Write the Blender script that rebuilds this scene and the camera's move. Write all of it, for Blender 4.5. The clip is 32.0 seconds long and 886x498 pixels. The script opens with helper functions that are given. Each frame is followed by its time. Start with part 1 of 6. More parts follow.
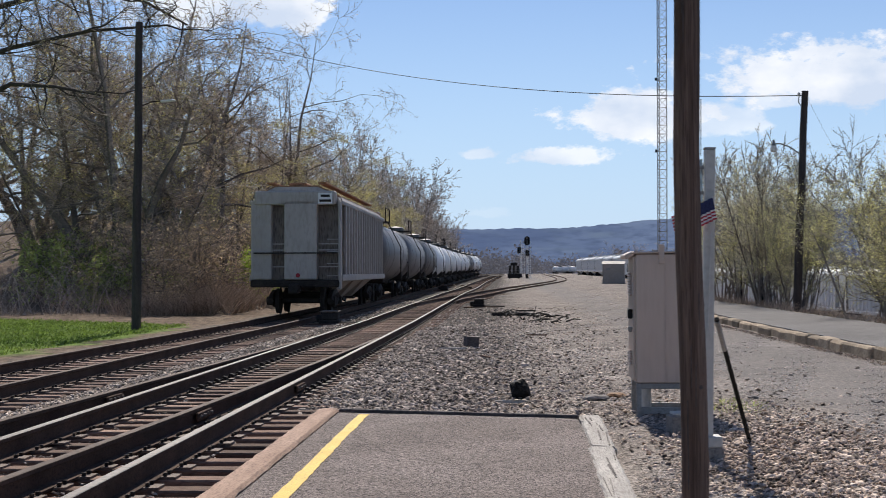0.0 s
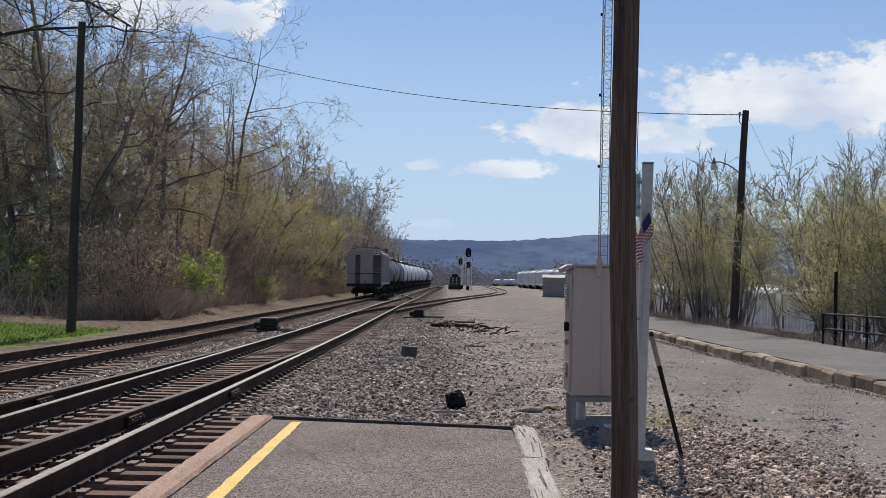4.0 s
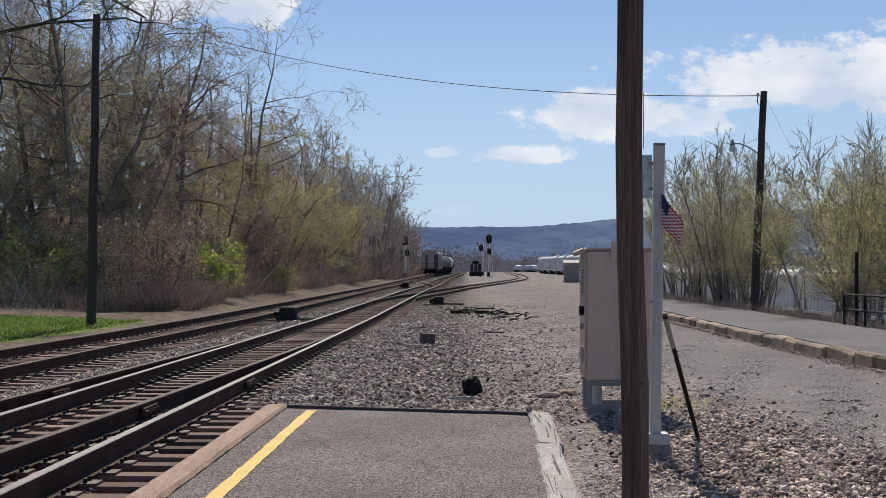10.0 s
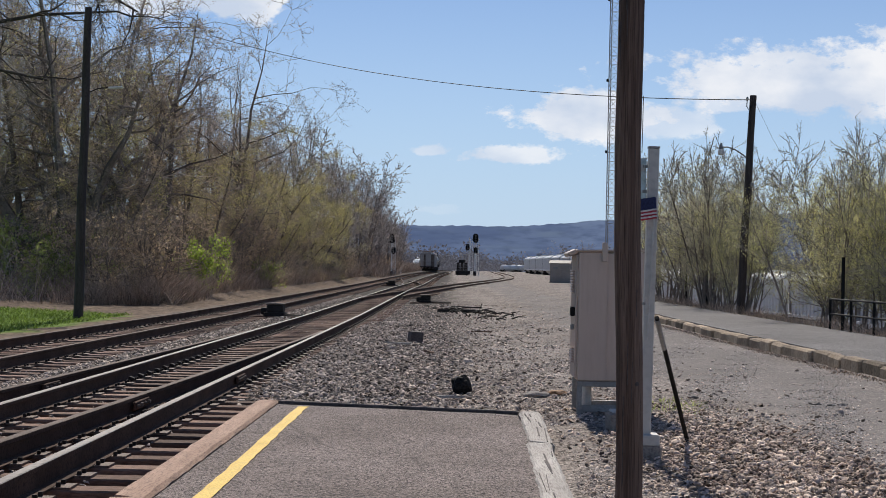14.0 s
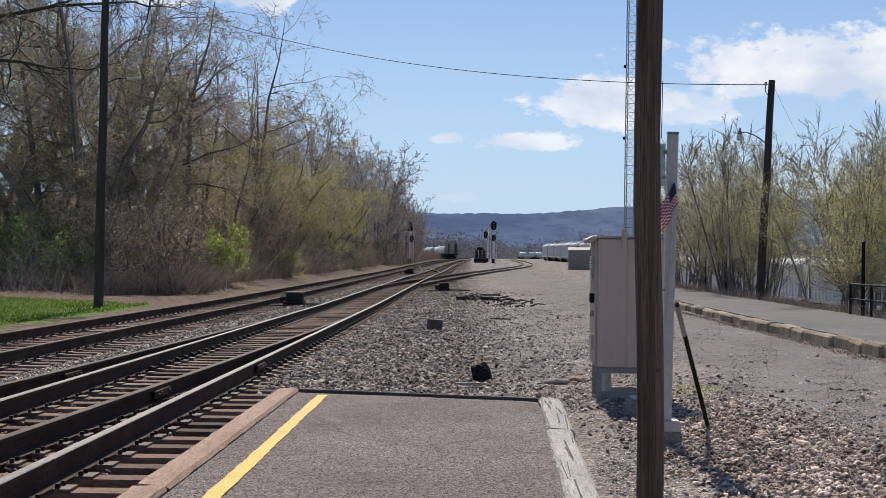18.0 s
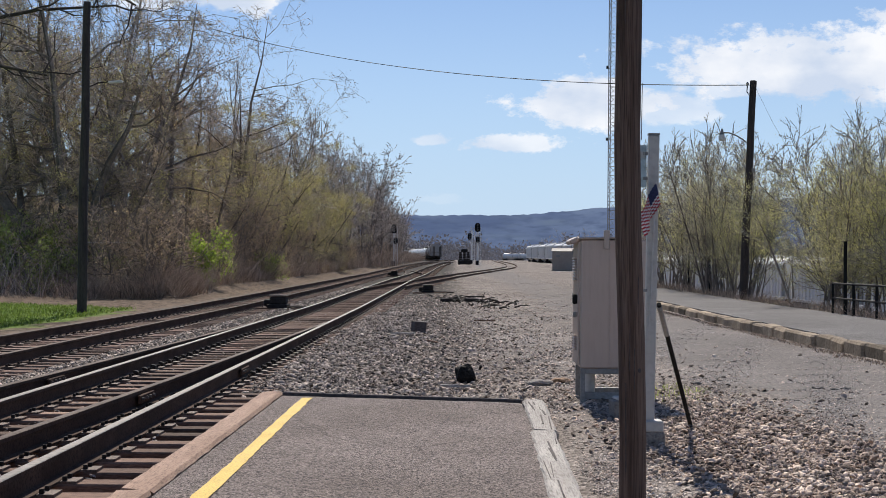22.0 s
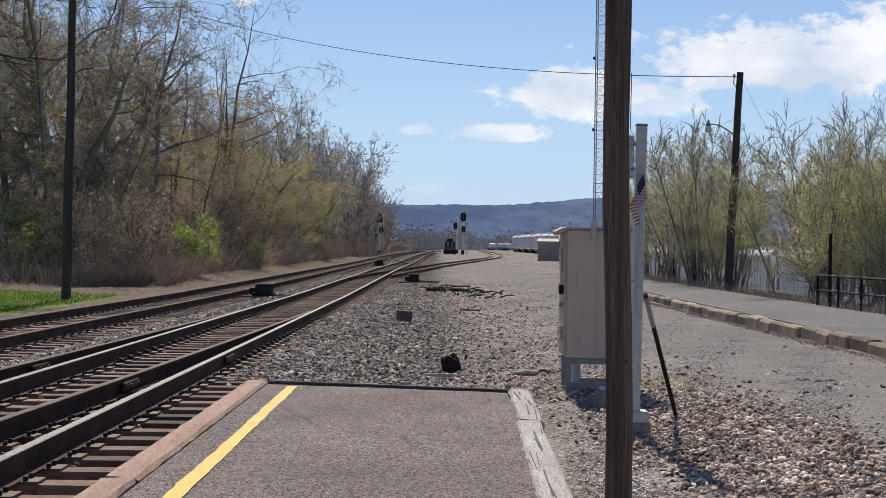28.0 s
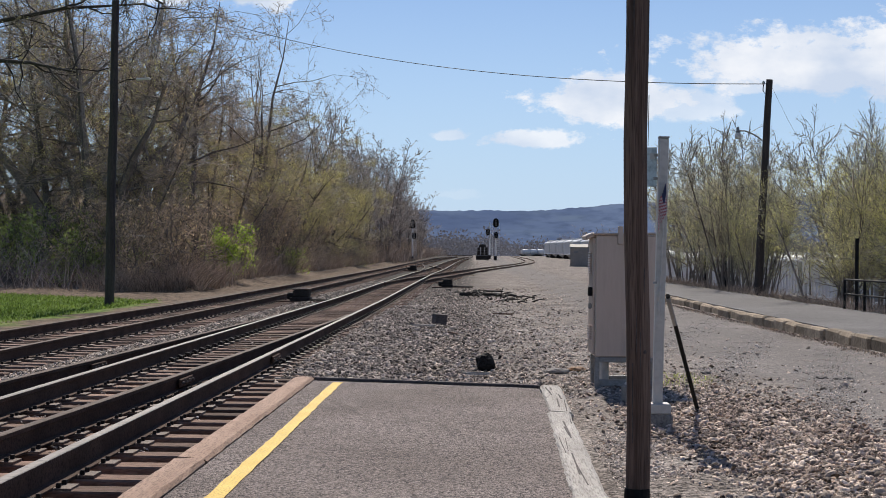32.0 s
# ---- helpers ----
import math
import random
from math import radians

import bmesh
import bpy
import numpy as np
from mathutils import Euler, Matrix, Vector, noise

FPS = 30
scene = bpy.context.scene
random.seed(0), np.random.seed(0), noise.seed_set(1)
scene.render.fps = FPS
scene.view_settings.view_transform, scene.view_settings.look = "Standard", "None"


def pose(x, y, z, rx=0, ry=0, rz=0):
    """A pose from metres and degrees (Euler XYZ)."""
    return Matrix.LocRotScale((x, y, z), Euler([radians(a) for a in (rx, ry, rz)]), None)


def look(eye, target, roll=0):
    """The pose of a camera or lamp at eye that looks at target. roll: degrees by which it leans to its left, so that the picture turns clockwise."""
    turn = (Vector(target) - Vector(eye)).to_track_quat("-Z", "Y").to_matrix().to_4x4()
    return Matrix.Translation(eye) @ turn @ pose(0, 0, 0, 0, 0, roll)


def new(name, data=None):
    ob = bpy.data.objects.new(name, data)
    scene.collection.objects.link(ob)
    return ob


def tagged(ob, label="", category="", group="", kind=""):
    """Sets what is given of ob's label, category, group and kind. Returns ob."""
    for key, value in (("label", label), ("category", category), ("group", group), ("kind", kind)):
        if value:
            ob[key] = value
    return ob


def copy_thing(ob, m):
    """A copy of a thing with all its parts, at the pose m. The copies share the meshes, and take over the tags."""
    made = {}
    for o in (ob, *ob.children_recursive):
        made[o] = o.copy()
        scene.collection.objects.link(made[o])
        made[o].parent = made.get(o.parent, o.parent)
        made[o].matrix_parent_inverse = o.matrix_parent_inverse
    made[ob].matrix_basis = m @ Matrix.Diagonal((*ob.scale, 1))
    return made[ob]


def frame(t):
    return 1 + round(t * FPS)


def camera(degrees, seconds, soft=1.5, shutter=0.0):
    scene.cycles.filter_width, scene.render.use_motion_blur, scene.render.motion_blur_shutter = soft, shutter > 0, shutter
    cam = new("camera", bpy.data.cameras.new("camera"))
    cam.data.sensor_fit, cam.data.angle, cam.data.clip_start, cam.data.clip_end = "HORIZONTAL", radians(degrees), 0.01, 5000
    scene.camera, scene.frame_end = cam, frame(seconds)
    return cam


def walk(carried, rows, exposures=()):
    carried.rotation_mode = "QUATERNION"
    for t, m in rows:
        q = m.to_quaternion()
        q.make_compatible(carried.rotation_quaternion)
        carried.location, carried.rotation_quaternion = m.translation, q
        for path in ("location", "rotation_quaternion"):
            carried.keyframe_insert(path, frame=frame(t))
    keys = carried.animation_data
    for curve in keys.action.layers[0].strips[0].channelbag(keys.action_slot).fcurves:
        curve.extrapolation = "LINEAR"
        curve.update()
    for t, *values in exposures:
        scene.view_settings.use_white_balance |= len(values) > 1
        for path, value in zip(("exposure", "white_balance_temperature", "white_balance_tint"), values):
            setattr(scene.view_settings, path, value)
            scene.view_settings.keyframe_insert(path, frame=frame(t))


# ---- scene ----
cam = camera(35.5, 32.0, soft=0.8, shutter=0.5)
PATH = [
    (0, (-0.034, -0.031, 1.298), (-0.121, 1.966, 1.337), -0.2),
    (0.5, (0.025, 0.038, 1.296), (-0.022, 2.036, 1.345), -0.3),
    (1, (0.076, 0.121, 1.289), (0.047, 2.119, 1.363), -0.5),
    (1.5, (0.087, 0.128, 1.282), (0.05, 2.125, 1.389), -1.0),
    (2, (0.041, 0.082, 1.287), (-0.006, 2.08, 1.377), -0.0),
    (2.5, (-0.031, 0.009, 1.277), (-0.094, 2.007, 1.348), 0.2),
    (3, (-0.079, -0.104, 1.279), (-0.137, 1.895, 1.344), -0.0),
    (3.5, (-0.052, -0.056, 1.275), (-0.068, 1.943, 1.332), 0.8),
    (4, (0.0, -0.004, 1.283), (-0.003, 1.996, 1.338), 1.1),
    (4.5, (0.002, -0.001, 1.278), (0.0, 1.998, 1.333), 1.0),
    (6.5, (-0.006, -0.024, 1.28), (0.002, 1.976, 1.329), 2.0),
    (7, (-0.005, -0.012, 1.28), (0.001, 1.987, 1.329), 1.5),
    (7.5, (-0.005, 0.001, 1.281), (-0.002, 2.001, 1.332), 1.0),
    (8, (-0.002, -0.015, 1.281), (0.002, 1.984, 1.336), 0.9),
    (8.5, (-0.001, -0.008, 1.279), (0.002, 1.992, 1.332), 0.7),
    (9, (0.023, 0.011, 1.276), (0.021, 2.01, 1.327), 0.5),
    (9.5, (0.066, 0.042, 1.275), (0.062, 2.041, 1.317), 0.1),
    (10, (0.082, 0.089, 1.273), (0.049, 2.089, 1.309), 0.2),
    (10.5, (0.061, 0.053, 1.275), (0.031, 2.052, 1.31), 0.3),
    (11, (0.024, 0.028, 1.276), (0.0, 2.028, 1.314), 0.1),
    (11.5, (0.004, -0.02, 1.279), (-0.018, 1.979, 1.315), 0.4),
    (12, (0.003, 0.001, 1.275), (0.001, 2.0, 1.312), 1.1),
    (12.5, (0.006, 0.0, 1.277), (0.005, 2.0, 1.314), 1.1),
    (13, (0.009, 0.013, 1.276), (0.008, 2.013, 1.311), 1.2),
    (13.5, (0.015, 0.01, 1.275), (0.012, 2.01, 1.31), 0.6),
    (14, (0.015, 0.015, 1.276), (0.002, 2.014, 1.31), 1.1),
    (14.5, (0.017, 0.019, 1.279), (-0.015, 2.018, 1.314), 1.1),
    (15, (0.021, 0.009, 1.275), (-0.02, 2.009, 1.305), 1.1),
    (15.5, (0.019, 0.027, 1.272), (-0.027, 2.027, 1.296), 0.6),
    (17.5, (0.007, 0.018, 1.274), (-0.03, 2.018, 1.289), 0.9),
    (18, (0.008, 0.021, 1.273), (-0.031, 2.021, 1.289), 0.7),
    (18.5, (0.008, 0.04, 1.275), (-0.036, 2.039, 1.293), 0.7),
    (19, (0.012, 0.02, 1.272), (-0.031, 2.02, 1.285), 0.6),
    (19.5, (0.013, 0.027, 1.273), (-0.022, 2.027, 1.285), 0.8),
    (20, (0.014, 0.018, 1.276), (-0.018, 2.018, 1.29), 0.6),
    (20.5, (0.015, 0.002, 1.276), (-0.015, 2.002, 1.293), 0.4),
    (21, (0.02, 0.006, 1.279), (-0.008, 2.006, 1.296), 0.3),
    (21.5, (0.018, -0.012, 1.277), (-0.005, 1.987, 1.294), 0.3),
    (22, (0.019, -0.008, 1.276), (0.003, 1.992, 1.295), 0.3),
    (22.5, (0.024, -0.014, 1.277), (0.011, 1.986, 1.297), 0.3),
    (23, (0.026, -0.013, 1.277), (0.014, 1.987, 1.297), 0.1),
    (23.5, (0.016, -0.009, 1.277), (0.008, 1.991, 1.298), 0.5),
    (24, (0.019, 0.02, 1.277), (0.005, 2.02, 1.299), 0.2),
    (24.5, (0.019, 0.028, 1.274), (-0.003, 2.027, 1.298), -0.7),
    (25, (0.017, 0.016, 1.274), (0.008, 2.016, 1.293), -0.3),
    (25.5, (0.012, 0.013, 1.277), (0.017, 2.013, 1.292), 0.3),
    (27.5, (0.007, 0.012, 1.273), (0.013, 2.012, 1.276), 0.7),
    (28, (0.008, 0.013, 1.274), (0.013, 2.013, 1.278), 0.7),
    (28.5, (0.003, 0.006, 1.275), (0.018, 2.005, 1.278), 1.0),
    (29, (0.008, 0.03, 1.272), (0.028, 2.03, 1.276), 0.9),
    (29.5, (0.005, 0.011, 1.278), (0.028, 2.01, 1.28), 1.0),
    (30, (0.001, 0.035, 1.277), (-0.005, 2.035, 1.276), 0.3),
    (30.5, (-0.002, 0.025, 1.278), (-0.03, 2.024, 1.275), 0.2),
    (31, (-0.002, 0.022, 1.278), (-0.031, 2.022, 1.281), 0.4),
    (31.2, (-0.002, 0.02, 1.277), (-0.048, 2.019, 1.281), 0.4),
    (31.3, (-0.02, -0.845, 1.256), (-0.046, 1.155, 1.262), 0.5),
    (31.5, (-0.022, -0.852, 1.256), (-0.055, 1.148, 1.262), 0.5),
    (32, (-0.024, -0.852, 1.257), (-0.066, 1.147, 1.269), 0.6),
]
EXPOSURES = ((0, 0.12), (1, 0.07), (2, -0.08), (3, -0.05), (7, -0.06), (13, -0.06), (15.5, -0.03), (19, 0.04), (23, 0.05), (28, 0.04), (32, 0.02))
walk(cam, [(t, look(eye, target, roll)) for t, eye, target, roll in PATH], EXPOSURES)

# ---------------------------------------------------------------- light
SUN_AZ, SUN_EL = radians(-3.5), radians(44)      # seen from +y, to the left; height
sun_dir = Vector((math.sin(SUN_AZ) * math.cos(SUN_EL), math.cos(SUN_AZ) * math.cos(SUN_EL), math.sin(SUN_EL)))
sun_data = bpy.data.lights.new("sun", "SUN")
sun_data.energy, sun_data.angle, sun_data.color = 5.0, radians(0.55), (1.0, 0.928, 0.835)
sun = new("sun", sun_data)
sun.matrix_world = look((0, 0, 60), Vector((0, 0, 60)) - sun_dir)


def link(nt, a, b):
    nt.links.new(a, b)


def make_world():
    w = bpy.data.worlds.new("sky")
    scene.world = w
    w.use_nodes = True
    nt = w.node_tree
    nt.nodes.clear()
    out = nt.nodes.new("ShaderNodeOutputWorld")
    bg = nt.nodes.new("ShaderNodeBackground")
    sky = nt.nodes.new("ShaderNodeTexSky")
    sky.sky_type, sky.sun_disc = "NISHITA", False
    sky.sun_elevation, sky.sun_rotation = SUN_EL, SUN_AZ
    sky.air_density, sky.dust_density, sky.ozone_density = 1.0, 0.0, 1.6
    co = nt.nodes.new("ShaderNodeTexCoord")
    sep = nt.nodes.new("ShaderNodeSeparateXYZ")
    link(nt, co.outputs["Generated"], sep.inputs[0])

    def m(op, a, b=None, c=None, clamp=False):
        n = nt.nodes.new("ShaderNodeMath")
        n.operation, n.use_clamp = op, clamp
        for k, v in enumerate((a, b, c)):
            if v is None:
                continue
            if isinstance(v, (int, float)):
                n.inputs[k].default_value = v
            else:
                link(nt, v, n.inputs[k])
        return n.outputs[0]

    # bearing and height of the view in the forward half of the sky
    u = m("DIVIDE", sep.outputs[0], m("MAXIMUM", sep.outputs[1], 0.05))
    v = m("DIVIDE", sep.outputs[2], m("MAXIMUM", sep.outputs[1], 0.05))
    comb = nt.nodes.new("ShaderNodeCombineXYZ")
    link(nt, u, comb.inputs[0])
    link(nt, m("MULTIPLY", v, 1.6), comb.inputs[1])
    n1 = nt.nodes.new("ShaderNodeTexNoise")
    n1.inputs["Scale"].default_value, n1.inputs["Detail"].default_value, n1.inputs["Roughness"].default_value = 30, 12, 0.66
    link(nt, comb.outputs[0], n1.inputs["Vector"])
    fluff = m("MULTIPLY", m("SUBTRACT", n1.outputs["Fac"], 0.47), 3.0)
    total = None
    # cumulus clouds: bearing, height, half width, half height, body
    for cu, cv, a, b, k in ((0.262, 0.139, 0.125, 0.03, 1.0), (0.21, 0.128, 0.05, 0.014, 0.7), (0.33, 0.145, 0.08, 0.036, 1.0), (0.1, 0.113, 0.055, 0.022, 0.95),
                            (0.155, 0.108, 0.03, 0.016, 0.6), (0.045, 0.085, 0.04, 0.008, 0.8), (-0.016, 0.088, 0.018, 0.005, 0.6),
                            (-0.01, 0.045, 0.02, 0.005, 0.12), (-0.155, 0.193, 0.045, 0.02, 1.0), (-0.22, 0.2, 0.06, 0.03, 0.9),
                            (0.26, 0.29, 0.1, 0.035, 0.5), (-0.5, 0.24, 0.16, 0.04, 0.8), (0.6, 0.2, 0.14, 0.04, 0.9), (0.15, 0.55, 0.2, 0.06, 0.7), (-0.35, 0.5, 0.2, 0.07, 0.7)):
        du = m("DIVIDE", m("SUBTRACT", u, cu), a)
        dv = m("DIVIDE", m("SUBTRACT", v, cv), b)
        # flat below, heaped above
        dv = m("MULTIPLY", dv, m("ADD", 1.0, m("MULTIPLY", m("LESS_THAN", dv, 0.0), 0.5)))
        r = m("SUBTRACT", 1.0, m("SQRT", m("ADD", m("MULTIPLY", du, du), m("MULTIPLY", dv, dv))))
        d = m("MULTIPLY", m("MULTIPLY", m("ADD", r, fluff), 2.8, clamp=True), k)
        total = d if total is None else m("MAXIMUM", total, d)
    n2 = nt.nodes.new("ShaderNodeTexNoise")
    n2.inputs["Scale"].default_value, n2.inputs["Detail"].default_value = 14, 6
    shift = nt.nodes.new("ShaderNodeVectorMath")
    shift.operation = "ADD"
    shift.inputs[1].default_value = (0.0, -0.03, 4.0)
    link(nt, comb.outputs[0], shift.inputs[0])
    link(nt, shift.outputs[0], n2.inputs["Vector"])
    ramp = nt.nodes.new("ShaderNodeValToRGB")
    ramp.color_ramp.elements[0].position, ramp.color_ramp.elements[0].color = 0.36, (7.6, 8.7, 10.6, 1)
    ramp.color_ramp.elements[1].position, ramp.color_ramp.elements[1].color = 0.62, (11.7, 11.9, 12.4, 1)
    link(nt, n2.outputs["Fac"], ramp.inputs[0])
    mix = nt.nodes.new("ShaderNodeMix")
    mix.data_type = "RGBA"
    link(nt, m("MULTIPLY", total, m("GREATER_THAN", sep.outputs[1], 0.05)), mix.inputs["Factor"])
    tint = nt.nodes.new("ShaderNodeMix")
    tint.data_type, tint.blend_type = "RGBA", "MULTIPLY"
    tint.inputs["Factor"].default_value = 1.0
    tint.inputs["B"].default_value = (0.93, 0.965, 1.13, 1)
    link(nt, sky.outputs[0], tint.inputs["A"])
    # the pale blue band low over the horizon
    low = nt.nodes.new("ShaderNodeMapRange")
    low.interpolation_type = "SMOOTHSTEP"
    low.inputs["From Min"].default_value, low.inputs["From Max"].default_value = 0.26, -0.05
    low.inputs["To Max"].default_value = 0.9
    link(nt, sep.outputs[2], low.inputs[0])
    pale = nt.nodes.new("ShaderNodeMix")
    pale.data_type = "RGBA"
    pale.inputs["B"].default_value = (5.85, 8.05, 11.1, 1)
    link(nt, low.outputs[0], pale.inputs["Factor"])
    link(nt, tint.outputs["Result"], pale.inputs["A"])
    link(nt, pale.outputs["Result"], mix.inputs["A"])
    link(nt, ramp.outputs[0], mix.inputs["B"])
    bg.inputs["Strength"].default_value = 0.079
    link(nt, mix.outputs["Result"], bg.inputs["Color"])
    link(nt, bg.outputs[0], out.inputs[0])


make_world()


# ---------------------------------------------------------------- materials
def mat(name, c1, c2=None, rough=0.8, metal=0.0, big=1.5, fine=40.0, bump=0.3, depth=0.01, stain=None, stain_amt=0.4, vary=0.0, stretch=(1, 1, 1), emit=0.0, spec=0.5, lets=0.0, grain=1.0, pebble=0.0, pebble_amt=0.5, crack=0.0):
    """A surface with two scales of variation: big patches between c1 and c2, fine grain, and relief."""
    mt = bpy.data.materials.new(name)
    mt.use_nodes = True
    nt = mt.node_tree
    b = nt.nodes["Principled BSDF"]
    c2 = c2 or tuple(min(1, v * 1.25) for v in c1)
    co = nt.nodes.new("ShaderNodeTexCoord")
    mp = nt.nodes.new("ShaderNodeMapping")
    mp.inputs["Scale"].default_value = stretch
    link(nt, co.outputs["Object"], mp.inputs[0])

    def noise_at(scale, detail=5.0):
        n = nt.nodes.new("ShaderNodeTexNoise")
        n.inputs["Scale"].default_value, n.inputs["Detail"].default_value = scale, detail
        link(nt, mp.outputs[0], n.inputs["Vector"])
        return n.outputs["Fac"]

    def mixed(fac, a, c, lo=0.0, hi=1.0):
        r = nt.nodes.new("ShaderNodeMapRange")
        r.inputs["From Min"].default_value, r.inputs["From Max"].default_value = lo, hi
        link(nt, fac, r.inputs[0])
        x = nt.nodes.new("ShaderNodeMix")
        x.data_type = "RGBA"
        link(nt, r.outputs[0], x.inputs["Factor"])
        for s, v in (("A", a), ("B", c)):
            if isinstance(v, tuple):
                x.inputs[s].default_value = (*v, 1)
            else:
                link(nt, v, x.inputs[s])
        return x.outputs["Result"]

    f1, f2 = noise_at(big), noise_at(fine, 3.0)
    col = mixed(f1, c1, c2, 0.35, 0.65)
    dark = tuple(v * (1 - 0.45 * grain) for v in c1)
    col = mixed(f2, dark, col, 0.25, 0.55)
    if stain:
        col2 = mixed(noise_at(big * 2.3, 8.0), col, stain, 0.5, 0.5 + 0.35 / max(stain_amt, 0.05))
        col = col2
    if crack:
        dn = nt.nodes.new("ShaderNodeTexNoise")
        dn.inputs["Scale"].default_value, dn.inputs["Detail"].default_value = crack * 3, 6
        link(nt, mp.outputs[0], dn.inputs["Vector"])
        sc = nt.nodes.new("ShaderNodeVectorMath")
        sc.operation = "SCALE"
        sc.inputs["Scale"].default_value = 0.5
        link(nt, dn.outputs["Color"], sc.inputs[0])
        ad = nt.nodes.new("ShaderNodeVectorMath")
        link(nt, mp.outputs[0], ad.inputs[0])
        link(nt, sc.outputs[0], ad.inputs[1])
        ve = nt.nodes.new("ShaderNodeTexVoronoi")
        ve.feature = "DISTANCE_TO_EDGE"
        ve.inputs["Scale"].default_value = crack
        link(nt, ad.outputs[0], ve.inputs["Vector"])
        col = mixed(ve.outputs["Distance"], tuple(v * 0.75 for v in c1), col, 0.001, 0.006)
    height = f2
    if pebble:
        vo = nt.nodes.new("ShaderNodeTexVoronoi")
        vo.inputs["Scale"].default_value = pebble
        link(nt, mp.outputs[0], vo.inputs["Vector"])
        sx = nt.nodes.new("ShaderNodeSeparateXYZ")
        link(nt, vo.outputs["Color"], sx.inputs[0])
        pr = nt.nodes.new("ShaderNodeMapRange")
        pr.inputs["To Min"].default_value, pr.inputs["To Max"].default_value = 1 - pebble_amt, 1 + pebble_amt
        link(nt, sx.outputs[0], pr.inputs[0])
        ph = nt.nodes.new("ShaderNodeHueSaturation")
        link(nt, pr.outputs[0], ph.inputs["Value"])
        link(nt, col, ph.inputs["Color"])
        col = ph.outputs[0]
        inv = nt.nodes.new("ShaderNodeMath")
        inv.operation = "MULTIPLY_ADD"
        inv.inputs[1].default_value, inv.inputs[2].default_value = -1.2, 1.0
        link(nt, vo.outputs["Distance"], inv.inputs[0])
        height = inv.outputs[0]
    if vary:
        oi = nt.nodes.new("ShaderNodeObjectInfo")
        gi = nt.nodes.new("ShaderNodeNewGeometry")
        add = nt.nodes.new("ShaderNodeMath")
        add.operation = "ADD"
        link(nt, oi.outputs["Random"], add.inputs[0])
        link(nt, gi.outputs["Random Per Island"], add.inputs[1])
        wrap = nt.nodes.new("ShaderNodeMath")
        wrap.operation = "FRACT"
        link(nt, add.outputs[0], wrap.inputs[0])
        r = nt.nodes.new("ShaderNodeMapRange")
        r.inputs["To Min"].default_value, r.inputs["To Max"].default_value = 1 - vary, 1 + vary
        link(nt, wrap.outputs[0], r.inputs[0])
        hs = nt.nodes.new("ShaderNodeHueSaturation")
        link(nt, r.outputs[0], hs.inputs["Value"])
        link(nt, col, hs.inputs["Color"])
        col = hs.outputs[0]
    link(nt, col, b.inputs["Base Color"])
    b.inputs["Roughness"].default_value, b.inputs["Metallic"].default_value = rough, metal
    b.inputs["Specular IOR Level"].default_value = spec
    if bump:
        bp = nt.nodes.new("ShaderNodeBump")
        bp.inputs["Strength"].default_value, bp.inputs["Distance"].default_value = bump, depth
        link(nt, height, bp.inputs["Height"])
        link(nt, bp.outputs[0], b.inputs["Normal"])
    if emit:
        link(nt, col, b.inputs["Emission Color"])
        b.inputs["Emission Strength"].default_value = emit
    if lets:
        tr = nt.nodes.new("ShaderNodeBsdfTranslucent")
        link(nt, col, tr.inputs[0])
        mx = nt.nodes.new("ShaderNodeMixShader")
        mx.inputs[0].default_value = lets
        link(nt, b.outputs[0], mx.inputs[1])
        link(nt, tr.outputs[0], mx.inputs[2])
        link(nt, mx.outputs[0], nt.nodes["Material Output"].inputs[0])
    return mt


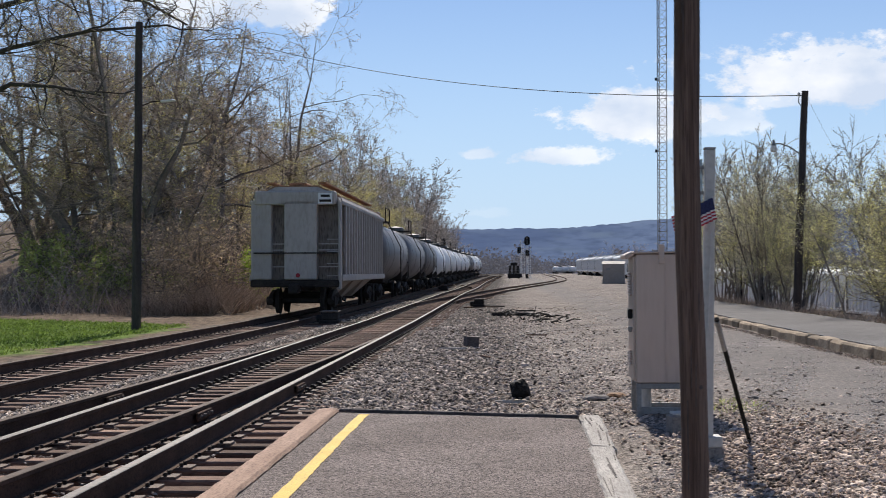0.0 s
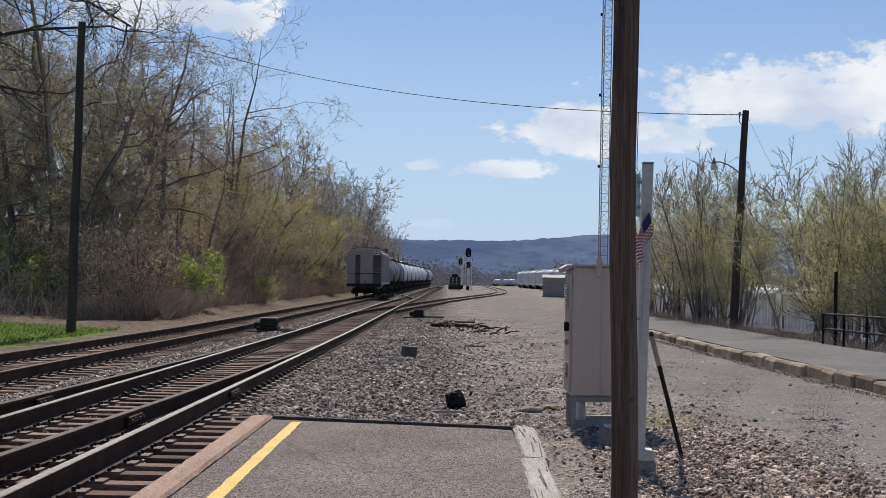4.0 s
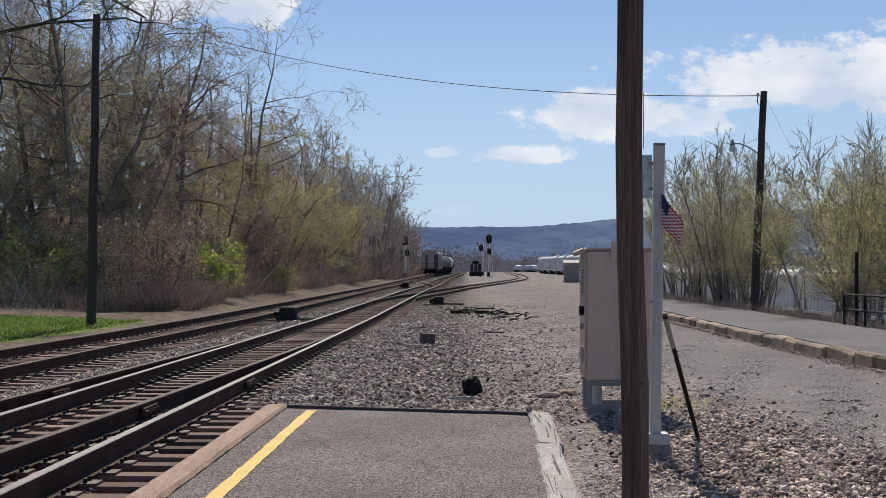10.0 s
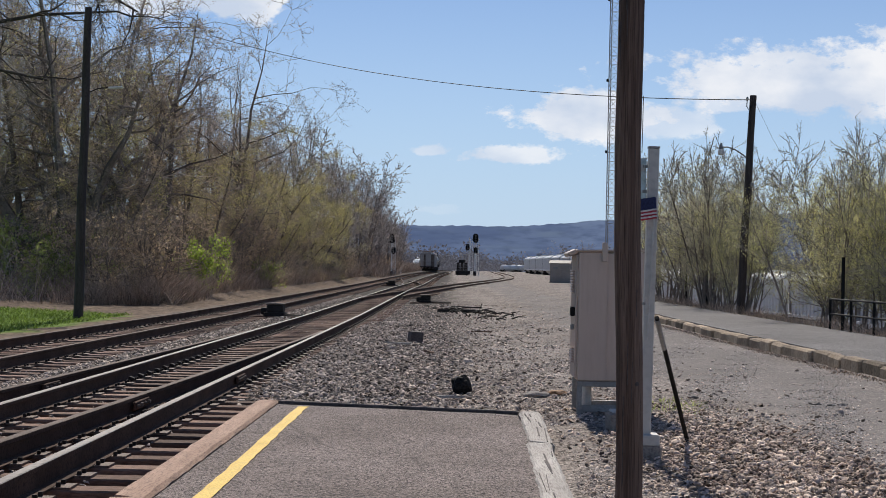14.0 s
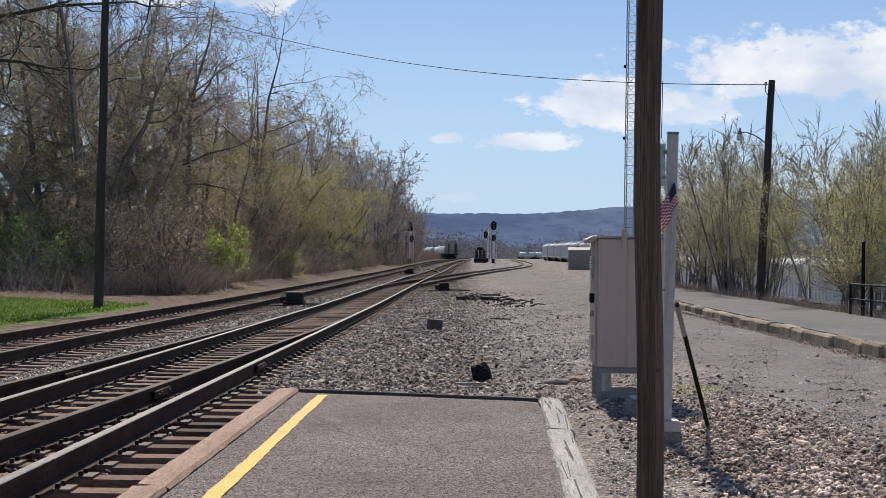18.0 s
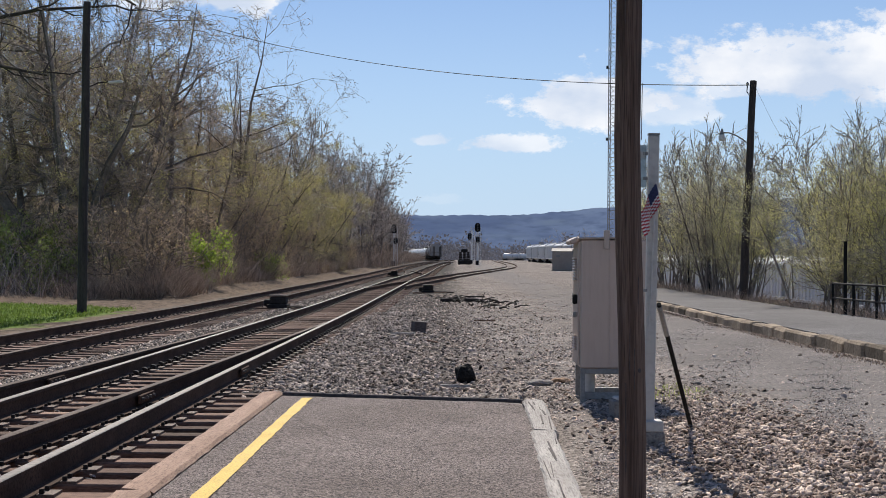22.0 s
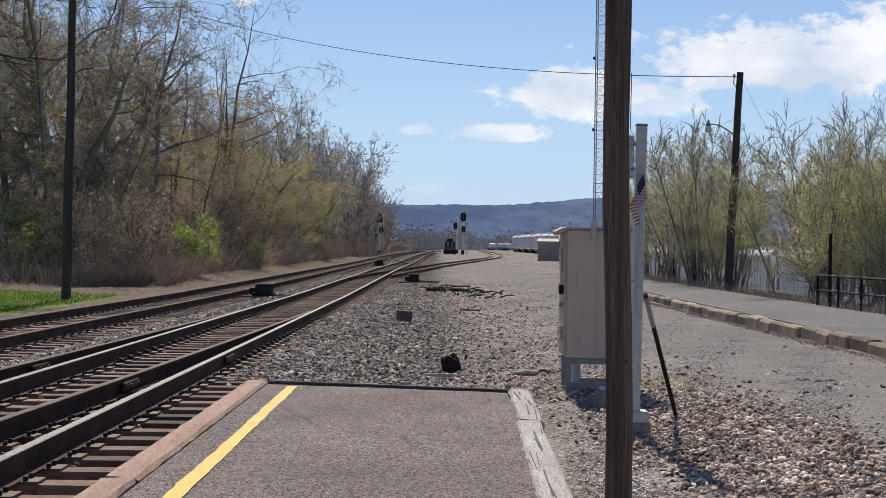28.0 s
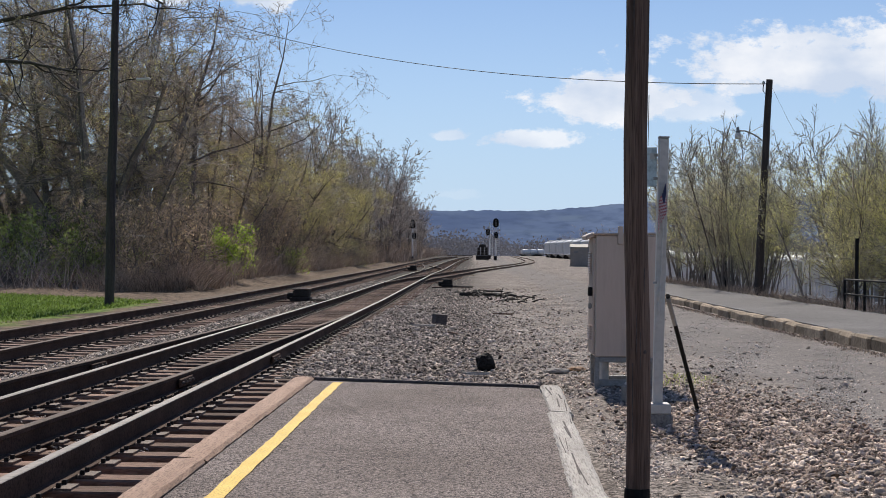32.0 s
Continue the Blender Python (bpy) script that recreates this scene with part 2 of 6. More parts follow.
M = {
    "stone": mat("ballast_stone", (0.28, 0.222, 0.183), (0.54, 0.45, 0.38), 0.92, big=3, fine=60, bump=0.3, vary=0.85, spec=0.25),
    "stone_dark": mat("dark_ballast_stone", (0.2, 0.165, 0.142), (0.4, 0.34, 0.295), 0.92, big=1.2, fine=60, bump=0.3, vary=0.85, spec=0.25),
    "stone_pale": mat("pale_gravel_stone", (0.34, 0.278, 0.235), (0.56, 0.48, 0.415), 0.92, big=3, fine=60, bump=0.3, vary=0.75, spec=0.25),
    "stone_tan": mat("tan_crushed_stone", (0.32, 0.242, 0.193), (0.62, 0.505, 0.415), 0.92, big=3, fine=60, bump=0.3, vary=0.8, spec=0.2),
    "stone_grey": mat("grey_fine_gravel", (0.26, 0.238, 0.224), (0.48, 0.45, 0.43), 0.92, big=3, fine=60, bump=0.3, vary=0.75, spec=0.2),
    "tie": mat("tie_wood", (0.13, 0.081, 0.06), (0.29, 0.19, 0.142), 0.92, big=2.5, fine=30, bump=0.7, vary=0.5, stretch=(0.4, 2, 2), spec=0.2),
    "rail_side": mat("rail_rust", (0.075, 0.047, 0.035), (0.12, 0.076, 0.057), 0.85, big=2, fine=50, bump=0.3, spec=0.08),
    "rail_top": mat("rail_head_polished", (0.19, 0.168, 0.152), (0.25, 0.222, 0.2), 0.62, 0.15, big=1, fine=20, bump=0.05, spec=0.2),
    "rail_dull": mat("rail_head_dull", (0.13, 0.098, 0.08), (0.19, 0.142, 0.116), 0.8, 0.0, big=1, fine=30, bump=0.15, spec=0.12),
    "plate": mat("tie_plate_steel", (0.15, 0.112, 0.09), (0.23, 0.178, 0.147), 0.75, 0.0, big=6, fine=60, bump=0.3, spec=0.2),
    "asphalt": mat("old_asphalt", (0.186, 0.15, 0.132), (0.25, 0.206, 0.186), 0.92, big=0.7, fine=60, bump=0.8, depth=0.008, stain=(0.12, 0.096, 0.084), stain_amt=0.5, pebble=105, pebble_amt=0.95, crack=0.3, spec=0.25),
    "path": mat("path_asphalt", (0.14, 0.132, 0.128), (0.19, 0.181, 0.176), 0.9, big=0.5, fine=40, bump=0.4, stain=(0.1, 0.091, 0.087), pebble=60, pebble_amt=0.5, crack=0.35, spec=0.2),
    "yellow": mat("yellow_line_paint", (0.72, 0.46, 0.05), (0.80, 0.54, 0.08), 0.75, big=3, fine=70, bump=0.4, stain=(0.42, 0.31, 0.12), stain_amt=0.25),
    "beam": mat("edge_timber", (0.31, 0.19, 0.128), (0.42, 0.275, 0.195), 0.9, big=2, fine=30, bump=0.6, stretch=(3, 0.5, 3), stain=(0.18, 0.105, 0.072), stain_amt=0.5, vary=0.12),
    "greybeam": mat("weathered_timber", (0.40, 0.36, 0.32), (0.54, 0.50, 0.45), 0.9, big=2.5, fine=26, bump=0.9, depth=0.015, stretch=(4, 0.4, 4), stain=(0.20, 0.17, 0.145), vary=0.1),
    "darkwood": mat("dark_board", (0.07, 0.055, 0.05), (0.13, 0.10, 0.09), 0.85, big=2, fine=30, bump=0.5),
    "pole": mat("pole_wood", (0.1, 0.06, 0.044), (0.25, 0.163, 0.123), 0.85, big=2.2, fine=22, bump=0.9, depth=0.012, stretch=(9, 9, 0.22), stain=(0.035, 0.02, 0.015), stain_amt=0.7, spec=0.25),
    "farpole": mat("dark_pole_wood", (0.045, 0.034, 0.03), (0.08, 0.062, 0.052), 0.85, big=2, fine=20, bump=0.6, stretch=(5, 5, 0.4)),
    "cabinet": mat("cabinet_paint", (0.47, 0.365, 0.3), (0.56, 0.44, 0.365), 0.42, 0.12, big=0.8, fine=9, bump=0.03, grain=0.1, stain=(0.38, 0.29, 0.235), stain_amt=0.4, stretch=(2, 2, 0.3)),
    "galv": mat("galvanised_steel", (0.23, 0.22, 0.21), (0.32, 0.31, 0.30), 0.6, 0.3, big=5, fine=40, bump=0.1, grain=0.3),
    "white": mat("white_paint", (0.44, 0.415, 0.385), (0.52, 0.495, 0.46), 0.5, big=2, fine=20, bump=0.08, stain=(0.36, 0.335, 0.3), stain_amt=0.25, grain=0.2),
    "black": mat("black_paint", (0.009, 0.0085, 0.008), (0.018, 0.017, 0.016), 0.7, big=3, fine=30, bump=0.1, spec=0.15),
    "concrete": mat("concrete", (0.21, 0.185, 0.163), (0.30, 0.268, 0.24), 0.9, big=2.5, fine=50, bump=0.5, stain=(0.14, 0.12, 0.105)),
    "kerb": mat("kerb_stone", (0.24, 0.182, 0.125), (0.44, 0.355, 0.26), 0.92, big=2, fine=22, bump=0.7, stain=(0.09, 0.072, 0.055), stain_amt=0.8, vary=0.55, spec=0.2),
    "hopper": mat("hopper_paint", (0.38, 0.342, 0.308), (0.46, 0.418, 0.38), 0.6, big=0.7, fine=12, bump=0.08, stain=(0.25, 0.21, 0.175), stain_amt=0.55, stretch=(1, 1, 0.35), grain=0.25),
    # Brown dirt, darkened to carry the shade of the end recesses too.
    "hopper_dirt_shade": mat("hopper_end_dirt_shade", (0.17, 0.14, 0.118), (0.27, 0.225, 0.19), 0.85, big=1.2, fine=12, bump=0.1, stretch=(2, 2, 0.4)),
    "rust": mat("rusted_roof", (0.30, 0.145, 0.075), (0.42, 0.23, 0.13), 0.85, big=1, fine=15, bump=0.3, stain=(0.45, 0.42, 0.40)),
    "grime": mat("running_gear", (0.025, 0.021, 0.019), (0.05, 0.042, 0.036), 0.8, big=3, fine=30, bump=0.3, spec=0.2),
    "tank_grey": mat("tank_grey_paint", (0.13, 0.128, 0.13), (0.18, 0.176, 0.178), 0.5, big=0.6, fine=10, bump=0.05, stain=(0.08, 0.075, 0.072), grain=0.2),
    "tank_dark": mat("tank_dark_paint", (0.07, 0.068, 0.07), (0.12, 0.115, 0.115), 0.5, big=0.6, fine=10, bump=0.05),
    "tank_white": mat("tank_white_paint", (0.70, 0.70, 0.69), (0.80, 0.80, 0.79), 0.45, big=0.6, fine=10, bump=0.05, stain=(0.42, 0.40, 0.38), stain_amt=0.3, grain=0.2),
    "bark": mat("bark", (0.16, 0.131, 0.111), (0.29, 0.243, 0.208), 0.95, big=1.2, fine=14, bump=0.8, depth=0.02, vary=0.45),
    "twig": mat("twigs", (0.34, 0.272, 0.226), (0.52, 0.43, 0.365), 0.95, big=0.6, fine=8, bump=0.0, vary=0.6, grain=0.4, spec=0.15),
    "twig_pale": mat("pale_twigs", (0.42, 0.362, 0.31), (0.58, 0.515, 0.445), 0.95, big=0.6, fine=8, bump=0.0, vary=0.5, grain=0.4, spec=0.15),
    "twig_bush": mat("shrub_twigs", (0.3, 0.262, 0.222), (0.5, 0.45, 0.385), 0.95, big=0.6, fine=8, bump=0.0, vary=0.6, grain=0.4, spec=0.15),
    "bud_bush": mat("yellow_green_buds", (0.6, 0.57, 0.24), (0.74, 0.7, 0.36), 0.8, big=0.5, fine=6, bump=0.0, vary=0.35, lets=0.6, grain=0.2, spec=0.15),
    "bud": mat("spring_leaves", (0.52, 0.47, 0.19), (0.66, 0.6, 0.29), 0.85, big=0.5, fine=6, bump=0.0, vary=0.4, lets=0.6, grain=0.3, spec=0.1),
    "bud_pale": mat("pale_spring_buds", (0.52, 0.49, 0.32), (0.66, 0.63, 0.46), 0.8, big=0.5, fine=6, bump=0.0, vary=0.35, lets=0.5, grain=0.2, spec=0.2),
    "bud_brown": mat("brown_buds", (0.4, 0.305, 0.185), (0.54, 0.43, 0.27), 0.9, big=0.5, fine=6, bump=0.0, vary=0.5, lets=0.6, grain=0.3, spec=0.05),
    "leaf": mat("fresh_leaves", (0.34, 0.38, 0.12), (0.46, 0.5, 0.18), 0.8, big=0.8, fine=6, bump=0.0, vary=0.5, lets=0.6, grain=0.3, spec=0.2),
    "lime": mat("lime_leaves", (0.36, 0.46, 0.08), (0.46, 0.56, 0.13), 0.8, big=0.8, fine=6, bump=0.0, vary=0.35, lets=0.55, grain=0.3, spec=0.2),
    "brush": mat("dry_brush", (0.36, 0.272, 0.208), (0.54, 0.43, 0.335), 0.95, big=0.3, fine=5, bump=0.0, vary=0.6, grain=0.5, spec=0.15),
    "grass": mat("spring_grass", (0.1, 0.165, 0.022), (0.22, 0.3, 0.05), 0.85, big=0.5, fine=8, bump=0.0, vary=0.55, lets=0.35),
    # Air haze over the ridge is painted in: blue base colour plus glow.
    "hill": mat("far_hill_haze", (0.055, 0.077, 0.135), (0.088, 0.117, 0.18), 1.0, big=0.006, fine=0.035, bump=0.0, emit=0.68, stretch=(1, 0.5, 2.5), spec=0.0, grain=0.3, stain=(0.1, 0.13, 0.155), stain_amt=0.5),
    # Pale grey and a faint glow put distance haze into these trees.
    "farwood_haze": mat("far_woods", (0.15, 0.148, 0.165), (0.19, 0.183, 0.198), 1.0, big=0.02, fine=0.3, bump=0.0, vary=0.2, emit=0.3, grain=0.2, spec=0.0),
    "lampglass": mat("lamp_glass", (0.72, 0.66, 0.58), (0.8, 0.74, 0.66), 0.35, big=5, fine=30, bump=0.0),
    "navy": mat("flag_blue", (0.03, 0.035, 0.10), (0.04, 0.05, 0.14), 0.8, big=8, fine=60, bump=0.1, lets=0.25),
    "red": mat("flag_red", (0.42, 0.04, 0.06), (0.5, 0.06, 0.08), 0.8, big=8, fine=60, bump=0.1, lets=0.25),
    "cloth": mat("flag_white", (0.72, 0.68, 0.68), (0.8, 0.77, 0.77), 0.8, big=8, fine=60, bump=0.1, lets=0.25),
    "hut": mat("hut_paint", (0.30, 0.262, 0.225), (0.36, 0.318, 0.275), 0.7, big=1.0, fine=9, bump=0.05, grain=0.2, stain=(0.2, 0.17, 0.145), stain_amt=0.3),
    "sign": mat("sign_back", (0.45, 0.52, 0.54), (0.52, 0.58, 0.6), 0.45, 0.3, big=3, fine=20, bump=0.05),
    "rock": mat("black_rock", (0.008, 0.0075, 0.007), (0.022, 0.02, 0.019), 0.85, big=6, fine=30, bump=0.8, spec=0.2),
    "paper": mat("pale_litter", (0.6, 0.55, 0.48), (0.7, 0.65, 0.6), 0.8, big=6, fine=30, bump=0.3),
    "orange": mat("orange_litter", (0.32, 0.19, 0.1), (0.42, 0.26, 0.15), 0.85, big=6, fine=30, bump=0.3),
    "brick": mat("brick_wall", (0.30, 0.15, 0.10), (0.38, 0.2, 0.14), 0.9, big=1, fine=10, bump=0.3),
    "roof": mat("roof_shingle", (0.14, 0.145, 0.17), (0.2, 0.2, 0.22), 0.9, big=1, fine=8, bump=0.3),
    # Siding dulled to blue-grey, so the colour holds the distance haze.
    "housewall_haze": mat("hazed_house_siding", (0.24, 0.26, 0.3), (0.36, 0.38, 0.42), 0.8, big=0.3, fine=5, bump=0.1, vary=0.35),
    "glass": mat("dark_window", (0.03, 0.035, 0.04), (0.05, 0.06, 0.07), 0.1, big=3, fine=20, bump=0.0),
}


# ---------------------------------------------------------------- mesh tools
class Geo:
    """Collects points and faces, with a slot number per face."""

    def __init__(self):
        self.v, self.f, self.s = [], [], []

    def add(self, verts, faces, slot=0):
        n = len(self.v)
        self.v.extend(tuple(p) for p in verts)
        self.f.extend(tuple(i + n for i in f) for f in faces)
        self.s.extend([slot] * len(faces))
        return self

    def box(self, c, s, rot=(0, 0, 0), slot=0, bevel=0.0):
        hx, hy, hz = s[0] / 2, s[1] / 2, s[2] / 2
        r = Euler([radians(a) for a in rot]).to_matrix()
        if bevel <= 0:
            pts = [(x * hx, y * hy, z * hz) for z in (-1, 1) for y in (-1, 1) for x in (-1, 1)]
            faces = [(0, 2, 3, 1), (4, 5, 7, 6), (0, 1, 5, 4), (2, 6, 7, 3), (0, 4, 6, 2), (1, 3, 7, 5)]
        else:
            b = min(bevel, hx * 0.9, hy * 0.9, hz * 0.9)
            ring = [(hx - b, hy), (-hx + b, hy), (-hx, hy - b), (-hx, -hy + b), (-hx + b, -hy), (hx - b, -hy), (hx, -hy + b), (hx, hy - b)]
            inner = [(x * (hx - b) / hx, y * (hy - b) / hy) for x, y in ring]
            pts = [(x, y, -hz) for x, y in inner] + [(x, y, -hz + b) for x, y in ring] + [(x, y, hz - b) for x, y in ring] + [(x, y, hz) for x, y in inner]
            faces = [tuple(range(7, -1, -1)), tuple(range(24, 32))]
            for k in (0, 8, 16):
                for i in range(8):
                    j = (i + 1) % 8
                    faces.append((k + i, k + j, k + 8 + j, k + 8 + i))
        return self.add([r @ Vector(p) + Vector(c) for p in pts], faces, slot)

    def tube(self, path, radii, sides=6, slot=0, caps=True):
        path = [Vector(p) for p in path]
        if not isinstance(radii, (list, tuple)):
            radii = [radii] * len(path)
        verts, faces = [], []
        side = None
        for i, p in enumerate(path):
            d = (path[min(i + 1, len(path) - 1)] - path[max(i - 1, 0)]).normalized()
            if side is None:
                side = d.cross((0, 0, 1) if abs(d.z) < 0.9 else (1, 0, 0)).normalized()
            side = (side - d * side.dot(d)).normalized()
            up = d.cross(side)
            for k in range(sides):
                a = 2 * math.pi * k / sides
                verts.append(p + (side * math.cos(a) + up * math.sin(a)) * radii[i])
        for i in range(len(path) - 1):
            for k in range(sides):
                j = (k + 1) % sides
                faces.append((i * sides + k, i * sides + j, (i + 1) * sides + j, (i + 1) * sides + k))
        if caps and sides > 3:
            faces.append(tuple(range(sides - 1, -1, -1)))
            n = (len(path) - 1) * sides
            faces.append(tuple(range(n, n + sides)))
        return self.add(verts, faces, slot)

    def lathe(self, origin, axis, prof, sides=16, slot=0):
        """prof: rows of (distance along axis, radius)."""
        o, a = Vector(origin), Vector(axis).normalized()
        return self.tube([o + a * d for d, _ in prof], [max(r, 1e-4) for _, r in prof], sides, slot)

    def sweep(self, path, prof, slot=0, slots=None, closed=True):
        """An upright profile of (sideways, height) swept along a path on the ground plan."""
        path = [Vector(p) for p in path]
        n, verts, faces, ss = len(prof), [], [], []
        for i, p in enumerate(path):
            d = path[min(i + 1, len(path) - 1)] - path[max(i - 1, 0)]
            d.z = 0
            d.normalize()
            r = Vector((d.y, -d.x, 0))
            verts += [p + r * a + Vector((0, 0, b)) for a, b in prof]
        for i in range(len(path) - 1):
            for k in range(n if closed else n - 1):
                j = (k + 1) % n
                faces.append((i * n + k, (i + 1) * n + k, (i + 1) * n + j, i * n + j))
                ss.append(slots[k] if slots else slot)
        if closed:
            faces += [tuple(range(n)), tuple(range(len(verts) - 1, len(verts) - n - 1, -1))]
            ss += [slot, slot]
        k0 = len(self.v)
        self.v.extend(tuple(v) for v in verts)
        self.f.extend(tuple(i + k0 for i in f) for f in faces)
        self.s.extend(ss)
        return self

    def mesh(self, name, mats, smooth=False):
        me = bpy.data.meshes.new(name)
        me.from_pydata(self.v, [], self.f)
        for mt in mats if isinstance(mats, (list, tuple)) else [mats]:
            me.materials.append(mt)
        if any(self.s):
            me.polygons.foreach_set("material_index", np.array(self.s, dtype=np.int32))
        if smooth:
            me.polygons.foreach_set("use_smooth", np.ones(len(self.f), dtype=bool))
            me.set_sharp_from_angle(angle=radians(40))
        me.update()
        return me


def part(name, geo, mats, parent, label="", smooth=False, at=None):
    """One mesh object under a thing, or a top-level mesh when parent is None."""
    me = geo if isinstance(geo, bpy.types.Mesh) else geo.mesh(name, mats, smooth)
    ob = new(name, me)
    if parent is not None:
        ob.parent = parent
    if at is not None:
        ob.matrix_basis = at
    if label:
        ob["label"] = label
    return ob


def thing(name, label, category, at=None, group="", kind=""):
    ob = new(name)
    ob.empty_display_size = 0.2
    if at is not None:
        ob.matrix_basis = at
    return tagged(ob, label, category, group, kind)


def mesh_np(name, verts, faces, mats, index=None):
    """A mesh from arrays; every face has the same number of corners."""
    me = bpy.data.meshes.new(name)
    n, k = faces.shape
    me.vertices.add(len(verts))
    me.vertices.foreach_set("co", np.ascontiguousarray(verts, dtype=np.float32).ravel())
    me.loops.add(n * k)
    me.loops.foreach_set("vertex_index", np.ascontiguousarray(faces, dtype=np.int32).ravel())
    me.polygons.add(n)
    me.polygons.foreach_set("loop_start", np.arange(0, n * k, k, dtype=np.int32))
    me.polygons.foreach_set("loop_total", np.full(n, k, dtype=np.int32))
    for mt in mats:
        me.materials.append(mt)
    if index is not None:
        me.polygons.foreach_set("material_index", np.asarray(index, dtype=np.int32))
    me.update(calc_edges=True)
    me.validate()
    return me


def smoothstep(a, b, x):
    t = np.clip((x - a) / (b - a), 0, 1)
    return t * t * (3 - 2 * t)


GRADE_Y = np.array([-50, 40, 119, 200, 275, 370, 500, 900, 5000.0])
GRADE_Z = np.array([0, 0, 0.27, 0.72, 1.25, 1.8, 2.2, 2.4, 2.4])


def grade(y):
    """The rise of the line ahead."""
    return np.interp(y, GRADE_Y, GRADE_Z)


def bank(x, y):
    """How far a place lies inside the foot of the wooded bank."""
    out = -10.9 - x
    return np.minimum(out, (y - 54 - 1.09 * np.maximum(out, 0)) / 1.48)


def ground_z(x, y):
    x, y = np.asarray(x, float), np.asarray(y, float)
    z = -0.16 + grade(y)
    z = z - 0.10 * smoothstep(-5.0, -9.5, x) - 0.06 * smoothstep(1.0, -2.2, x)
    z = z + np.clip(bank(x, y), 0, 22) * 0.3 * smoothstep(420, 260, y)
    z = z - 0.12 * smoothstep(9.3, 10.5, x) * smoothstep(160, 60, y)
    z = z - 2.3 * smoothstep(13, 20, x) * smoothstep(250, 120, y)
    z = z - 0.13 * smoothstep(-5.1, -4.7, x) * smoothstep(-1.7, -2.0, x) * smoothstep(16, 13.5, y)
    return z + 0.03 * np.sin(x * 0.9 + 1) * np.sin(y * 0.37) * smoothstep(-2, 1, x)


def zone_ground():
    """Ground cover: grey gravel, dark ballast by the rails, leaf litter and lawn to the left."""
    mt = mat("ground_cover", (0.2, 0.17, 0.148), (0.34, 0.298, 0.265), 0.95, big=0.3, fine=22, bump=0.45, depth=0.02, stain=(0.12, 0.099, 0.084), stain_amt=0.8, pebble=45, pebble_amt=0.9, spec=0.1)
    nt = mt.node_tree
    b = nt.nodes["Principled BSDF"]
    base = b.inputs["Base Color"].links[0].from_socket
    geo = nt.nodes.new("ShaderNodeNewGeometry")
    sep = nt.nodes.new("ShaderNodeSeparateXYZ")
    link(nt, geo.outputs["Position"], sep.inputs[0])
    n = nt.nodes.new("ShaderNodeTexNoise")
    n.inputs["Scale"].default_value, n.inputs["Detail"].default_value = 0.5, 8
    link(nt, geo.outputs["Position"], n.inputs["Vector"])

    def m(op, p, q):
        x = nt.nodes.new("ShaderNodeMath")
        x.operation = op
        for k, v in enumerate((p, q)):
            if isinstance(v, (int, float)):
                x.inputs[k].default_value = v
            else:
                link(nt, v, x.inputs[k])
        return x.outputs[0]

    def mask(value, lo, hi):
        r = nt.nodes.new("ShaderNodeMapRange")
        r.interpolation_type = "SMOOTHSTEP"
        r.inputs["From Min"].default_value, r.inputs["From Max"].default_value = lo, hi
        link(nt, value, r.inputs[0])
        return r.outputs[0]

    def mixc(f, a, c):
        x = nt.nodes.new("ShaderNodeMix")
        x.data_type = "RGBA"
        link(nt, f, x.inputs["Factor"])
        link(nt, a, x.inputs["A"])
        if isinstance(c, tuple):
            x.inputs["B"].default_value = (*c, 1)
        else:
            link(nt, c, x.inputs["B"])
        return x.outputs["Result"]

    wob = m("ADD", sep.outputs[0], m("MULTIPLY", m("SUBTRACT", n.outputs["Fac"], 0.5), 2.4))
    n2 = nt.nodes.new("ShaderNodeTexNoise")
    n2.inputs["Scale"].default_value, n2.inputs["Detail"].default_value = 5, 8
    link(nt, geo.outputs["Position"], n2.inputs["Vector"])
    litter = nt.nodes.new("ShaderNodeValToRGB")
    litter.color_ramp.elements[0].position, litter.color_ramp.elements[0].color = 0.36, (0.06, 0.043, 0.031, 1)
    litter.color_ramp.elements[1].position, litter.color_ramp.elements[1].color = 0.64, (0.22, 0.16, 0.115, 1)
    link(nt, n2.outputs["Fac"], litter.inputs[0])
    n3 = nt.nodes.new("ShaderNodeTexNoise")
    n3.inputs["Scale"].default_value, n3.inputs["Detail"].default_value, n3.inputs["Roughness"].default_value = 1.3, 10, 0.75
    link(nt, geo.outputs["Position"], n3.inputs["Vector"])
    base = mixc(m("MULTIPLY", mask(n3.outputs["Fac"], 0.52, 0.68), 0.55), base, (0.1, 0.082, 0.068))
    base = mixc(m("MULTIPLY", mask(n3.outputs["Fac"], 0.48, 0.32), 0.6), base, (0.36, 0.312, 0.27))
    base = mixc(m("MULTIPLY", m("MULTIPLY", mask(wob, 2.6, 3.6), mask(wob, 6.6, 5.4)), 0.6), base, (0.2, 0.186, 0.178))
    col = mixc(m("MULTIPLY", mask(wob, 1.0, -0.9), mask(wob, -9.8, -8.9)), base, (0.055, 0.046, 0.04))
    col = mixc(mask(wob, -8.9, -9.8), col, litter.outputs[0])
    col = mixc(m("MULTIPLY", mask(wob, 9.0, 10.4), mask(sep.outputs[1], 110, 80)), col, (0.085, 0.07, 0.06))
    lawn = nt.nodes.new("ShaderNodeValToRGB")
    lawn.color_ramp.elements[0].position, lawn.color_ramp.elements[0].color = 0.3, (0.06, 0.1, 0.018, 1)
    lawn.color_ramp.elements[1].position, lawn.color_ramp.elements[1].color = 0.75, (0.19, 0.28, 0.045, 1)
    link(nt, n2.outputs["Fac"], lawn.inputs[0])
